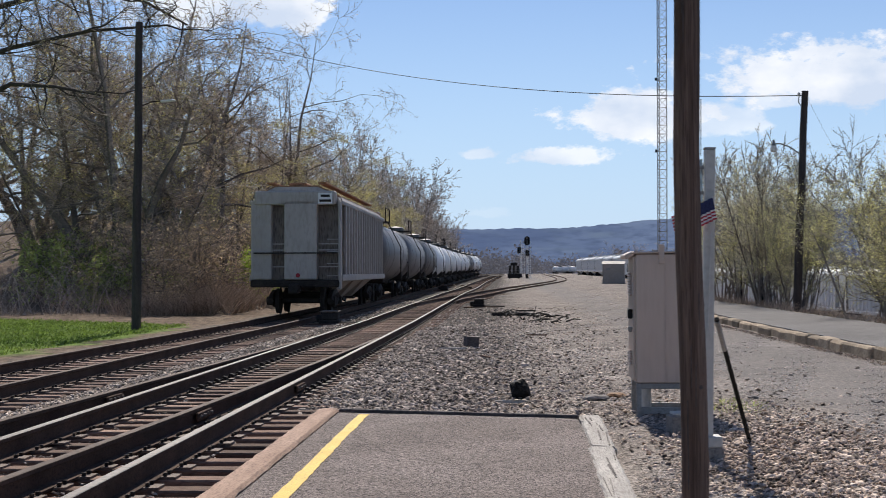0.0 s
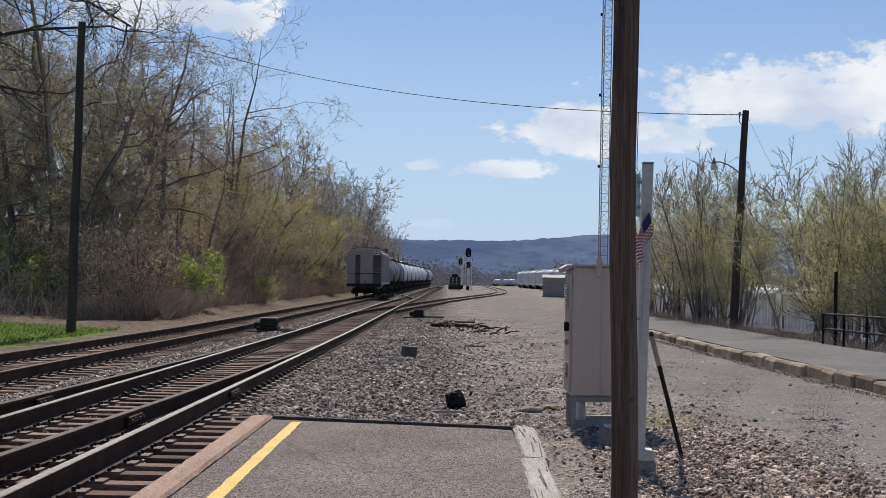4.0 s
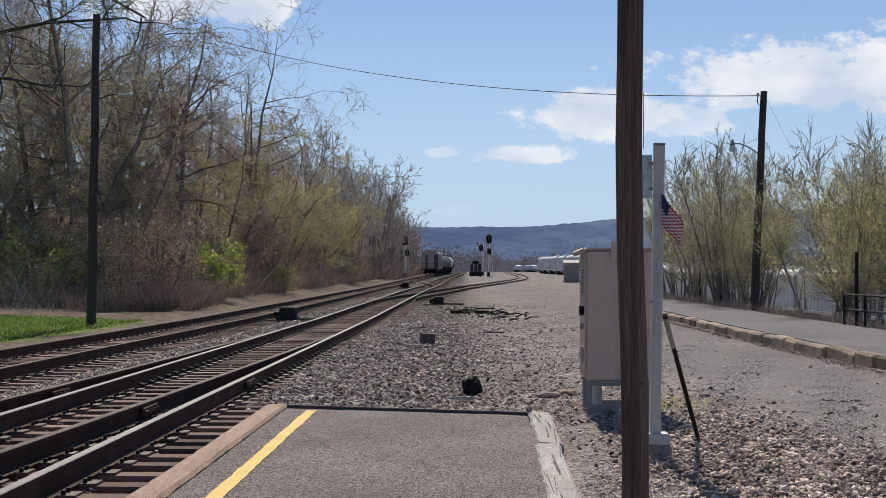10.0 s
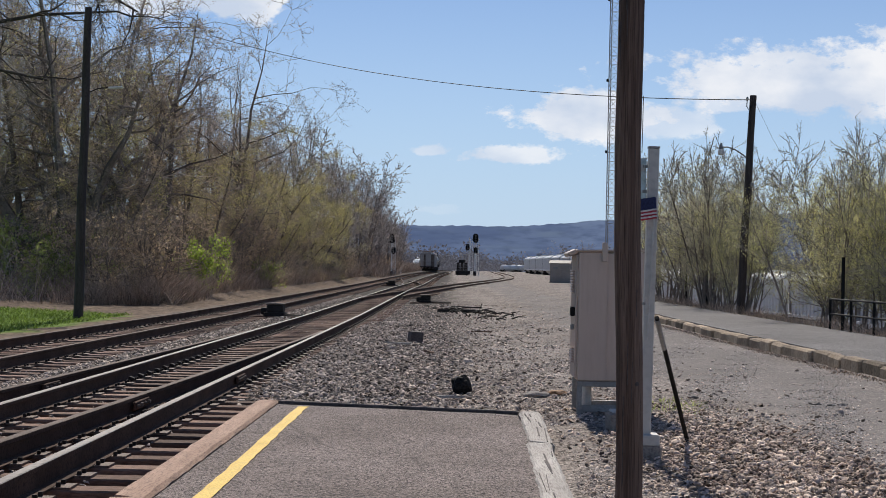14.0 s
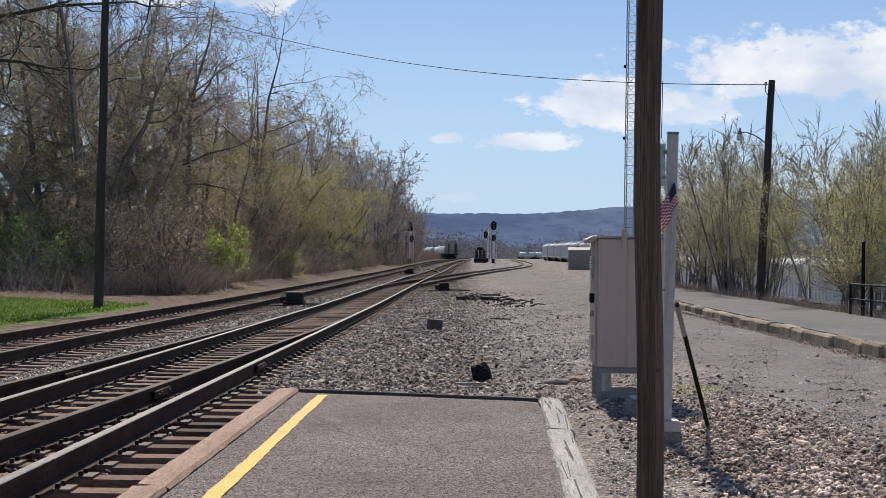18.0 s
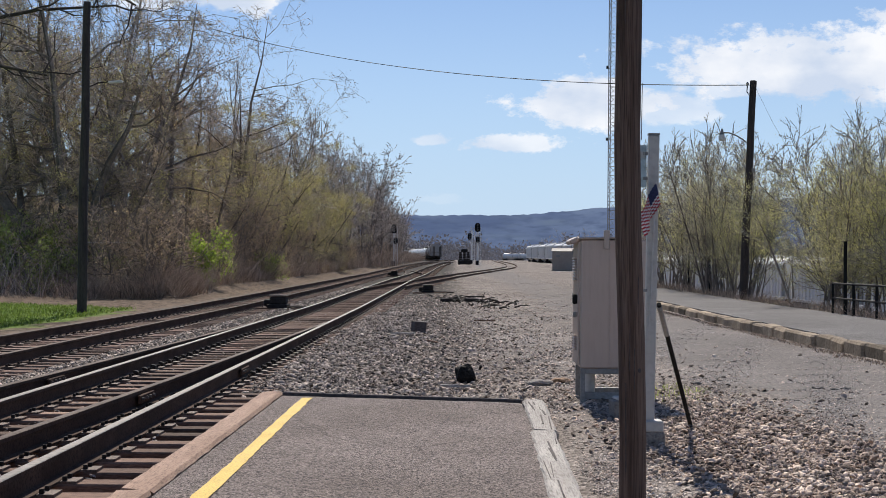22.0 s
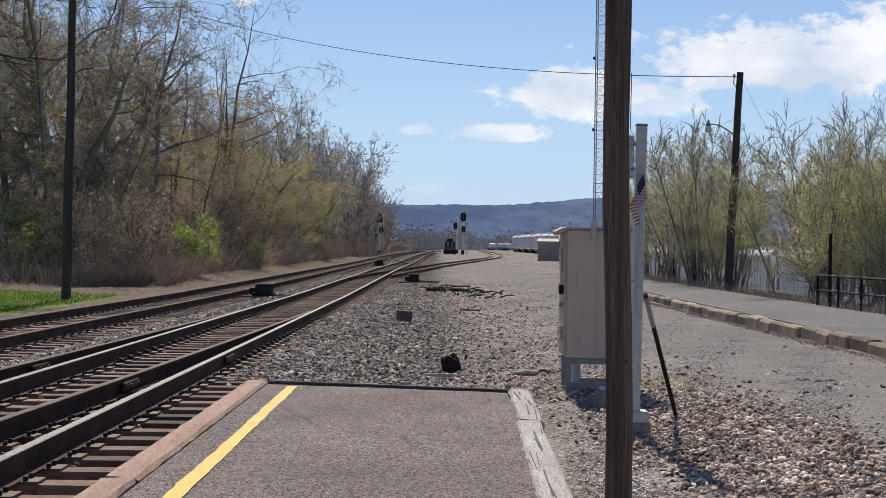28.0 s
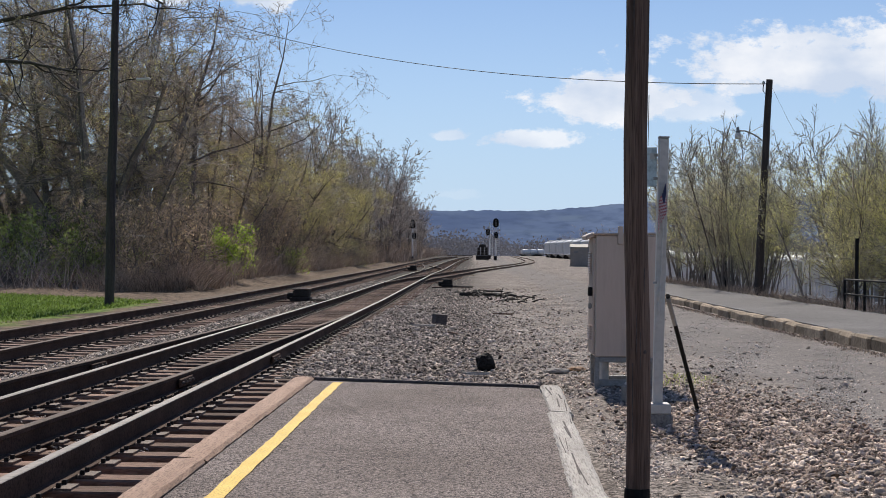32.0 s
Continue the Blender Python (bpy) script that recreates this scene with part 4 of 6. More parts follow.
def build_flag():
    n = 10
    for k in range(n):
        w = 0.04
        g = Geo()
        rows = 13
        for j in range(rows):
            z0, z1 = -j * 0.0132, -(j + 1) * 0.0132
            slot = 2 if (k < 4 and j < 7) else (0 if j % 2 == 0 else 1)
            g.add([(0, 0, z0), (w, 0.004, z0), (w, 0.004, z1), (0, 0, z1)], [(0, 1, 2, 3)], slot)
            g.add([(0, 0.002, z0), (w, 0.006, z0), (w, 0.006, z1), (0, 0.002, z1)], [(3, 2, 1, 0)], slot)
        ob = part("flag_strip", g, [M["red"], M["cloth"], M["navy"]], flag)
        flag_strips.append(ob)


build_flag()


def blob(name, label, cat, at, size, mt, seed, squash=1.0):
    bm = bmesh.new()
    bmesh.ops.create_icosphere(bm, subdivisions=3, radius=1.0)
    for v in bm.verts:
        q = v.co.normalized()
        n = noise.noise(q * 1.3 + Vector((seed, 0, 0))) * 0.35 + noise.noise(q * 3.5 + Vector((0, seed, 0))) * 0.14
        v.co = Vector((q.x * size[0], q.y * size[1], q.z * size[2])) * (1 + n)
    me = bpy.data.meshes.new(name)
    bm.to_mesh(me)
    bm.free()
    me.materials.append(mt)
    ob = new(name, me)
    ob.matrix_basis = pose(*at)
    return tagged(ob, label, cat)


blob("rock", "black lump of slag lying on the gravel", "rock", (0.16, 16.6, -0.07), (0.125, 0.12, 0.125), M["rock"], 3)
blob("flat_stone", "flat pale broken stone slab on the gravel", "stone", (1.03, 16.3, -0.13), (0.16, 0.13, 0.035), M["concrete"], 9)
blob("litter", "crumpled orange wrapper on the gravel", "litter", (1.3, 16.6, -0.13), (0.11, 0.08, 0.03), M["orange"], 5)
blk = thing("timber_offcut", "short sawn timber block on the ballast", "timber block", pose(-0.70, 28.6, -0.16, 0, 0, 12))
part("block", Geo().box((0, 0, 0.1), (0.25, 0.42, 0.22), (0, 4, 0), bevel=0.01), M["darkwood"], blk)

for at, ln, turn, mt in (((0.03, 15.65, -0.13), 0.3, 84, "greybeam"), ((-1.0, 27.0, -0.12), 0.55, 65, "greybeam"), ((-0.35, 24.2, -0.12), 0.4, 20, "tie"), ((0.75, 33.0, -0.12), 0.5, 70, "tie")):
    stick = thing("stick", "weathered splinter of wood lying on the gravel", "stick", pose(*at, 0, 0, turn), "wood splinters")
    part("splinter", rough_beam(0.0, -ln / 2, ln / 2, 0.01, 0.05, 0.03, int(ln * 100), 0.006), M[mt], stick)
for k, (x, y, w) in enumerate(((4.2, 15.9, 0.07), (4.36, 15.8, 0.05), (4.5, 15.86, 0.06), (3.2, 13.6, 0.05), (1.75, 15.9, 0.07), (2.9, 16.5, 0.06))):
    blob("stone", "pale loose stone on the yard gravel", "stone", (x, y, -0.15), (w, w * 0.8, w * 0.45), M["concrete"], 20 + k)["group"] = "loose stones"


def switch_machine(at, label, s=1.0):
    ob = thing("switch_machine", label, "switch machine", at)
    for y in (-0.3, 0.3):
        part("tie_end", Geo().box((0.1 * s, y * s, -0.06), (1.7 * s, 0.22 * s, 0.16 * s), bevel=0.01), M["tie"], ob)
    part("base", Geo().box((0, 0, 0.07 * s), (0.62 * s, 0.75 * s, 0.12 * s), bevel=0.02), M["grime"], ob)
    part("housing", Geo().box((0.02, 0, 0.24 * s), (0.5 * s, 0.62 * s, 0.24 * s), bevel=0.04), M["grime"], ob, "dark iron housing")
    part("cover", Geo().box((0.02, 0, 0.385 * s), (0.56 * s, 0.66 * s, 0.05 * s), bevel=0.02), M["plate"], ob, "worn metal cover")
    part("motor", Geo().lathe((-0.45 * s, 0.1, 0.16 * s), (1, 0, 0), ((0, 0.05), (0.02, 0.11), (0.26, 0.11), (0.28, 0.05)), 12), M["grime"], ob)
    part("throw_rod", Geo().tube([(0.3 * s, 0, 0.03), (1.3 * s, 0, 0.0)], 0.025, 8), M["grime"], ob)
    part("throw_rod", Geo().tube([(0.3 * s, 0.2, 0.05), (1.3 * s, 0.2, 0.02)], 0.02, 8), M["grime"], ob)
    return ob


switch_machine(pose(-5.35, 42.3, -0.16), "dark iron switch machine between the tracks on long ties")
switch_machine(pose(-1.15, 62.5, -0.1), "dark iron switch machine beside the turnout on long ties", 0.9)
switch_machine(pose(-5.0, 116, 0.1), "distant dark switch machine between the tracks", 1.1)


def build_debris():
    r = random.Random(4)
    ob = thing("scrap_heap", "heap of dark sticks, old ties and rusty scrap", "scrap heap", pose(0.75, 47, -0.14))
    for k in range(5):
        part("old_tie", Geo().box((r.uniform(-1.2, 0.2), r.uniform(2, 8), 0.05), (r.uniform(0.4, 0.9), 0.16, 0.12), (r.uniform(-4, 4), r.uniform(-4, 4), r.uniform(-25, 25)), bevel=0.015), M["grime"], ob)
    g = Geo()
    for k in range(90):
        a = r.uniform(0, 6.28)
        t = r.random()
        c = Vector((-1.2 + 2.1 * t + r.gauss(0, 0.4), 7.5 - 9.5 * t + r.gauss(0, 1.6), r.uniform(0, 0.05)))
        d = Vector((math.cos(a), math.sin(a) * 2, r.uniform(-0.1, 0.25))) * r.uniform(0.1, 0.6)
        w = r.uniform(0.5, 1.5)
        g.tube([c, c + d * 0.5 + Vector((0, 0, r.uniform(0, 0.07))), c + d], [0.025 * w, 0.02 * w, 0.008 * w], 5)
    g.tube([(0.2, -0.8, 0), (0.24, -0.8, 0.25), (0.3, -0.85, 0.42)], [0.02, 0.014, 0.008], 5)
    part("stick", g, M["grime"], ob, "dark sticks and rods")["kind"] = "stuff"


build_debris()


# ---------------------------------------------------------------- poles, wire, tower, signals
LEFT_POLE = (-11.3, 42.0, -0.25)
LAMP_POLE = (10.14, 48.6, -0.05)
leaning_pole("utility_pole", "tall dark wooden utility pole at the edge of the lawn", LEFT_POLE, (-11.2, 42.0, 9.15), 0.15, 0.11, M["farpole"], "utility pole")

LP = thing("pole_light", "small white lamp on a short arm at the dark pole", "lamp", pose(-11.24, 42.0, 6.65))
part("arm", Geo().tube([(0.1, 0, -0.1), (0.4, 0, 0.03), (0.72, 0, 0.06)], 0.02, 6), M["farpole"], LP)
part("lamp_head", Geo().box((0.93, 0, 0.06), (0.46, 0.16, 0.07), (0, -4, 0), bevel=0.03), M["tank_white"], LP)


def build_lamp_pole():
    foot, top = Vector(LAMP_POLE), Vector((10.5, 48.6, 7.7))
    ob = leaning_pole("lamp_pole", "dark wooden pole with a street lamp on a curved arm", foot, top, 0.15, 0.115, M["farpole"], "street lamp")
    pts = [(0.22, 0, 5.5), (0.0, 0, 5.68), (-0.25, 0, 5.83), (-0.5, 0, 5.92), (-0.7, 0, 5.92)]
    arm = part("arm", Geo().tube(pts, 0.025, 8), M["galv"], ob, "curved pipe arm")
    part("socket", Geo().lathe((-0.74, 0, 5.84), (0, 0, 1), ((0, 0.085), (0.06, 0.085), (0.12, 0.05), (0.22, 0.035)), 12), M["galv"], arm)
    part("globe", Geo().lathe((-0.74, 0, 5.63), (0, 0, 1), ((0, 0.07), (0.03, 0.115), (0.14, 0.12), (0.22, 0.085)), 14), M["lampglass"], arm, "cloudy amber glass refractor", smooth=True)
    part("insulator", Geo().lathe((0.12, -0.12, 7.55), (0, 0, 1), ((0, 0.03), (0.04, 0.05), (0.1, 0.05), (0.14, 0.02)), 10), M["white"], ob)
    part("cable_loop", Geo().tube([(0.12, -0.13, 7.6), (0.1, -0.14, 7.35), (0.2, -0.13, 7.2), (0.24, -0.13, 7.4)], 0.018, 6), M["black"], ob)
    part("junction_box", Geo().box((0.34, -0.05, 4.6), (0.12, 0.12, 0.18), bevel=0.01), M["galv"], ob)
    a, b = top + Vector((-0.1, 0, -0.15)), Vector((-13.4, 76.3, 14.1))
    pts = []
    for k in range(41):
        t = k / 40
        p = a.lerp(b, t)
        p.z -= 0.85 * 4 * t * (1 - t)
        pts.append(p)
    tagged(part("overhead_wire", Geo().tube(pts, 0.016, 5), M["black"], None), "thin dark overhead wire sagging across the tracks", "wire")
    g = Geo().tube([top + Vector((0.05, 0, -0.2)), Vector((11.4, 49.5, 6.3)), Vector((12.6, 51, 5.0))], 0.005, 5)
    tagged(part("guy_wire", g, M["galv"], None), "thin guy wire from the pole top", "wire")


build_lamp_pole()


def build_tower():
    X, Y, H, w = 32.9, 290.0, 122.0, 2.0
    z0 = float(ground_z(X, Y))
    ob = thing("radio_mast", "slender steel lattice radio mast", "radio mast", pose(X, Y, z0, 0, 0.2, 12))
    legs = [Vector((w * 0.577 * math.cos(a), w * 0.577 * math.sin(a), 0)) for a in (radians(90), radians(210), radians(330))]
    for p in legs:
        part("leg", Geo().tube([p, p + Vector((0, 0, H))], 0.1, 6), M["galv"], ob)
    g = Geo()
    z, step = 0.0, 1.85
    while z < H - step:
        for k in range(3):
            a, b = legs[k], legs[(k + 1) % 3]
            up = Vector((0, 0, step))
            g.tube([a + Vector((0, 0, z)), b + Vector((0, 0, z))], 0.045, 4)
            g.tube([a + Vector((0, 0, z)), b + Vector((0, 0, z)) + up], 0.045, 4)
        z += step
    part("bracing", g, M["galv"], ob, "zigzag lattice bracing")["kind"] = "stuff"
    for z in (26, 41, 58, 80):
        part("bracket", Geo().box((-1.25, -0.4, z), (0.4, 0.3, 0.6)), M["black"], ob)
    part("fence_frame", Geo().box((0, 0, 1.0), (4.6, 4.6, 0.2)), M["galv"], ob)


build_tower()


def signal_mast(at, label, heads, side=0):
    ob = thing("railway_signal", label, "railway signal", at)
    H = 7.0
    part("mast", Geo().tube([(0, 0, -0.3), (0, 0, H)], 0.12, 10), M["tank_white"], ob)
    part("case", Geo().box((0, 0, 0.35), (0.5, 0.4, 0.8), bevel=0.02), M["grime"], ob)
    for s in (-0.2, 0.2):
        part("ladder_rail", Geo().tube([(0.45 + s, 0.25, 0), (0.4 + s, 0.15, H - 0.6)], 0.045, 6), M["tank_white"], ob)
    g = Geo()
    for k in range(18):
        g.box((0.43, 0.2, 0.3 + 0.35 * k), (0.4, 0.04, 0.05))
    part("rung", g, M["tank_white"], ob)["kind"] = "stuff"
    for z, dx, q0 in heads:
        g = Geo()
        n = 20
        ring = [(dx + 0.48 * q0 * math.cos(2 * math.pi * k / n), 0.3 * q0 * (1 if math.sin(2 * math.pi * k / n) > 0 else -1) + 0.48 * q0 * math.sin(2 * math.pi * k / n)) for k in range(n)]
        g.add([(x, -0.15, z + q) for x, q in ring] + [(x, -0.08, z + q) for x, q in ring], [tuple(range(n - 1, -1, -1)), tuple(range(n, 2 * n))] + [(k, (k + 1) % n, n + (k + 1) % n, n + k) for k in range(n)])
        h = part("head", g, M["black"], ob, "black rounded signal target")
        for k in range(3):
            part("hood", Geo().lathe((dx, -0.15, z + q0 * (0.4 - 0.4 * k)), (0, -1, 0), ((0, 0.16 * q0), (0.3, 0.16 * q0), (0.3, 0.13 * q0), (0.02, 0.13 * q0)), 12), M["galv"], h)
        part("bracket", Geo().box((dx * 0.5 - 0.45, 0, z - 0.2), (0.5, 0.1, 0.25)), M["white"], ob)
    part("platform", Geo().box((-0.3, 0.1, H - 3.2), (1.5, 0.7, 0.06)), M["white"], ob)
    for x in (-1.0, 0.4):
        part("guard_rail", Geo().tube([(x, -0.2, H - 3.2), (x, -0.2, H - 2.1), (x, 0.4, H - 2.1), (x, 0.4, H - 3.2)], 0.03, 6), M["galv"], ob)
    return ob


def place_px(u, y, z=None):
    """A place at bearing u (metres aside per metre ahead) and y metres ahead, on the ground."""
    x = u * y
    return x, y, float(ground_z(x, y)) if z is None else z


signal_mast(pose(*place_px(-0.0435, 232)), "tall grey signal mast with two black heads beside the main track", ((6.2, 0.05, 1.0), (4.2, 0.3, 0.75)))
signal_mast(pose(*place_px(0.0168, 236)), "tall grey signal mast with two black heads between the tracks", ((6.4, 0.05, 1.0), (4.3, 0.1, 0.7)))
s3 = signal_mast(pose(*place_px(0.0125, 262)), "distant signal mast with a single black head", ((5.2, -0.3, 0.8),))


def build_tie_stack():
    x, y, z = place_px(0.0075, 228)
    ob = thing("equipment_cart", "dark track cart piled with ties beside the signal", "track cart", pose(x, y, z))
    part("bed", Geo().box((0, 0, 0.5), (2.1, 2.6, 0.7), bevel=0.03), M["grime"], ob)
    for k in range(5):
        for j in range(3):
            part("old_tie", Geo().box((-0.62 + 0.62 * j, 0, 1.0 + 0.27 * k), (0.56 - 0.03 * k, 2.5, 0.24), bevel=0.02), M["grime"], ob)
    part("cab", Geo().box((0, 0.2, 2.45), (1.1, 1.2, 0.5), bevel=0.1), M["grime"], ob)
    for sx in (-0.75, 0.75):
        for sy in (-0.9, 0.9):
            part("wheel", Geo().lathe((sx, sy, 0.36), (1, 0, 0), ((-0.06, 0.3), (0.0, 0.36), (0.06, 0.36)), 14), M["grime"], ob)


build_tie_stack()


def build_hut():
    x, y, z = place_px(0.0792, 162)
    ob = thing("relay_hut", "grey metal relay hut with a low gable roof", "hut", pose(x, y, z, 0, 0, -8))
    part("body", Geo().box((0, 0, 1.15), (2.5, 1.9, 2.3), bevel=0.02), M["hut"], ob)
    g = Geo().add([(-1.35, -1.05, 2.28), (1.35, -1.05, 2.28), (1.35, 1.05, 2.28), (-1.35, 1.05, 2.28), (-1.35, 0, 2.62), (1.35, 0, 2.62)], [(0, 1, 5, 4), (2, 3, 4, 5), (0, 4, 3), (1, 2, 5), (0, 3, 2, 1)])
    part("roof", g, M["hut"], ob)
    part("door", Geo().box((0.55, -0.97, 1.1), (0.9, 0.05, 2.0), bevel=0.01), M["hut"], ob)
    part("vent", Geo().box((-0.6, -0.97, 1.7), (0.5, 0.05, 0.3)), M["galv"], ob)
    part("footing", Geo().box((0, 0, 0.02), (2.7, 2.1, 0.12)), M["concrete"], ob)


build_hut()


def build_fallen_branch():
    br = thing("fallen_branch", "pale fallen branch caught level in the brush", "branch", pose(-16.16, 61.00, 2.06))
    part("stem", Geo().tube([(0, 0, 0), (1.2, 0.1, 0.02), (2.9, 0.2, -0.03)], [0.03, 0.028, 0.02], 6), M["paper"], br, smooth=True)
    part("prop", Geo().tube([(0.2, 0.0, 0), (0.25, 0.1, -1.2)], [0.03, 0.04], 6), M["bark"], br)
    part("prop", Geo().tube([(2.8, 0.2, -0.03), (3.1, 0.3, -0.9)], [0.02, 0.03], 6), M["bark"], br)


build_fallen_branch()


# ---------------------------------------------------------------- railway cars
wheel_mesh = Geo().lathe((-0.84, 0, 0), (1, 0, 0), ((0, 0.1), (0.02, 0.42), (0.12, 0.42), (0.13, 0.46), (0.15, 0.46), (0.16, 0.1), (0.3, 0.08), (1.38, 0.08), (1.52, 0.1), (1.53, 0.46), (1.55, 0.46), (1.56, 0.42), (1.66, 0.42), (1.68, 0.1)), 20).mesh("wheelset", M["grime"], True)


def truck_geo():
    g = Geo()
    for s in (-1, 1):
        g.tube([(s * 1.0, -1.15, 0.46), (s * 1.0, -0.75, 0.62), (s * 1.0, -0.35, 0.72), (s * 1.0, 0.35, 0.72), (s * 1.0, 0.75, 0.62), (s * 1.0, 1.15, 0.46)], 0.12, 6)
        g.tube([(s * 1.0, -0.75, 0.5), (s * 1.0, -0.3, 0.3), (s * 1.0, 0.3, 0.3), (s * 1.0, 0.75, 0.5)], 0.09, 6)
        for k in range(3):
            g.lathe((s * 1.0, -0.18 + 0.18 * k, 0.32), (0, 0, 1), ((0, 0.08), (0.32, 0.08)), 8)
        for y in (-0.88, 0.88):
            g.lathe((s * 0.95, y, 0.46), (s, 0, 0), ((0, 0.15), (0.2, 0.15), (0.22, 0.08)), 10)
    g.box((0, 0, 0.6), (2.1, 0.4, 0.3), bevel=0.05)
    for y in (-0.5, 0.5):
        g.box((0, y, 0.42), (1.9, 0.1, 0.12))
    return g


truck_mesh = truck_geo().mesh("truck", M["grime"])
wheelsets = []


def running_gear(car, half, keep_wheels):
    for y in (-half, half):
        part("truck", truck_mesh, None, car, at=pose(0, y, 0))
        for a in (-0.88, 0.88):
            w = part("wheelset", wheel_mesh, None, car, at=pose(0, y + a, 0.46))
            if keep_wheels:
                wheelsets.append((w, y + a))


def hopper_car(label, paint, roofmat, group="", number=False):
    """A covered hopper, 16.6 m over the body, its rear end at y = 0."""
    car = thing("covered_hopper", label, "railway hopper car", group=group)
    Lb, W, H, z1 = 16.6, 3.02, 4.32, 1.28
    c = Lb / 2
    g = Geo()
    prof = [(-W / 2 + 0.03, z1), (-W / 2 + 0.03, H - 0.62), (-W / 2 + 0.16, H - 0.34), (-0.7, H - 0.06), (0.7, H - 0.06), (W / 2 - 0.16, H - 0.34), (W / 2 - 0.03, H - 0.62), (W / 2 - 0.03, z1)]
    g.sweep([(0, 1.3, 0), (0, Lb - 1.3, 0)], prof)
    body = part("body", g, paint, car)
    # sloped end sheets with framing
    for e in (0, 1):
        g = Geo()
        y0, y1 = (0.45, 1.32) if e == 0 else (Lb - 0.45, Lb - 1.32)
        top = [(-W / 2 + 0.05, y0, H - 0.62), (-W / 2 + 0.18, y0, H - 0.36), (-0.7, y0, H - 0.08), (0.7, y0, H - 0.08), (W / 2 - 0.18, y0, H - 0.36), (W / 2 - 0.05, y0, H - 0.62)]
        low = [(-W / 2 + 0.05, y0, 2.35), (W / 2 - 0.05, y0, 2.35)]
        deep = [(-W / 2 + 0.05, (Lb * 0.19 if e == 0 else Lb * 0.81), 1.15), (W / 2 - 0.05, (Lb * 0.19 if e == 0 else Lb * 0.81), 1.15)]
        v = top + low + deep
        f = [(0, 1, 2, 3, 4, 5, 7, 6), (6, 7, 9, 8)]
        back = [(x, y1, z) for x, y, z in top]
        n = len(v)
        v += back
        f += [(k, k + 1, n + k + 1, n + k) for k in range(5)]
        g.add(v, f)
        part("end_sheet", g, paint, car)
        s = -1 if e == 0 else 1
        ye = y0 + s * 0.0
        part("center_panel", Geo().box((0.18 * -s, ye + s * 0.2, 2.48), (1.08, 0.4, 2.6), bevel=0.03), paint, car)
        part("corner_panel", Geo().box((1.13 * s, ye + s * 0.17, 2.48), (0.68, 0.34, 2.6), bevel=0.03), paint, car)
        part("top_panel", Geo().box((0, ye + s * 0.2, 3.86), (W - 0.34, 0.4, 0.46), bevel=0.04), paint, car)
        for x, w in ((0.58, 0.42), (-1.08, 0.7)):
            # a dark sheet puts recess shade and dirt into one colour
            part("recess", Geo().box((x * s, ye + s * 0.012, 2.4), (w, 0.02, 2.44)), M["hopper_dirt_shade"], car, "dirty recess between end panels, its shade painted in")
            for z in (1.6, 2.15, 2.35):
                part("grab_bar", Geo().box((x * s, ye + s * 0.3, z), (w, 0.04, 0.035)), paint, car)
        part("corner_post", Geo().box((-1.46 * s, ye + s * 0.17, 2.3), (0.09, 0.36, 2.9), bevel=0.02), paint, car)
        part("tail_lamp", Geo().lathe((0.1, ye + s * 0.42, 1.32), (0, s, 0), ((0, 0.07), (0.05, 0.07), (0.08, 0.04)), 10), M["red"], car, "dull red tail lamp")
        part("end_sill", Geo().box((0, ye + s * 0.15, 1.05), (W - 0.05, 0.4, 0.25), bevel=0.03), M["grime"], car)
        part("cross_platform", Geo().box((0, ye + s * 0.3, 2.05), (W - 0.3, 0.25, 0.04)), M["grime"], car)
        part("coupler", Geo().box((0, ye + s * 0.5, 0.88), (0.32, 0.9, 0.34), bevel=0.06), M["grime"], car)
        for sx in (-1, 1):
            lad = part("ladder", Geo().tube([(sx * 1.48, ye - s * 0.02, 1.0), (sx * 1.48, ye - s * 0.02, H - 0.5)], 0.018, 5), M["grime"], car)
            for k in range(6 if sx * s > 0 else 4):
                part("rung", Geo().box((sx * 1.25, ye + s * 0.36, 1.3 + 0.4 * k), (0.4, 0.025, 0.025)), paint, lad)
    # side ribs and sill
    for sx in (-1, 1):
        for k in range(17):
            y = 1.3 + (Lb - 2.6) * k / 16
            part("side_rib", Geo().box((sx * (W / 2 + 0.0), y, (z1 + H - 0.6) / 2), (0.09, 0.12, H - 0.62 - z1), bevel=0.015), paint, body)
        part("side_sill", Geo().box((sx * (W / 2 - 0.02), c, z1 - 0.05), (0.12, Lb - 0.6, 0.22), bevel=0.02), paint, car)
        part("top_chord", Geo().box((sx * (W / 2 - 0.04), c, H - 0.6), (0.16, Lb - 0.6, 0.14), bevel=0.02), paint, car)
    # hoppers below
    for k in range(3):
        y = c + (k - 1) * 3.7
        g = Geo().add([(-1.4, y - 1.8, 1.3), (1.4, y - 1.8, 1.3), (1.4, y + 1.8, 1.3), (-1.4, y + 1.8, 1.3), (-0.5, y - 0.4, 0.42), (0.5, y - 0.4, 0.42), (0.5, y + 0.4, 0.42), (-0.5, y + 0.4, 0.42)],
                      [(0, 1, 5, 4), (1, 2, 6, 5), (2, 3, 7, 6), (3, 0, 4, 7), (4, 5, 6, 7)])
        hp = part("discharge_hopper", g, paint, car)
        part("gate", Geo().box((0, y, 0.38), (1.3, 0.7, 0.1)), M["grime"], hp)
    part("center_sill", Geo().box((0, c, 0.95), (0.4, Lb - 0.5, 0.3)), M["grime"], car)
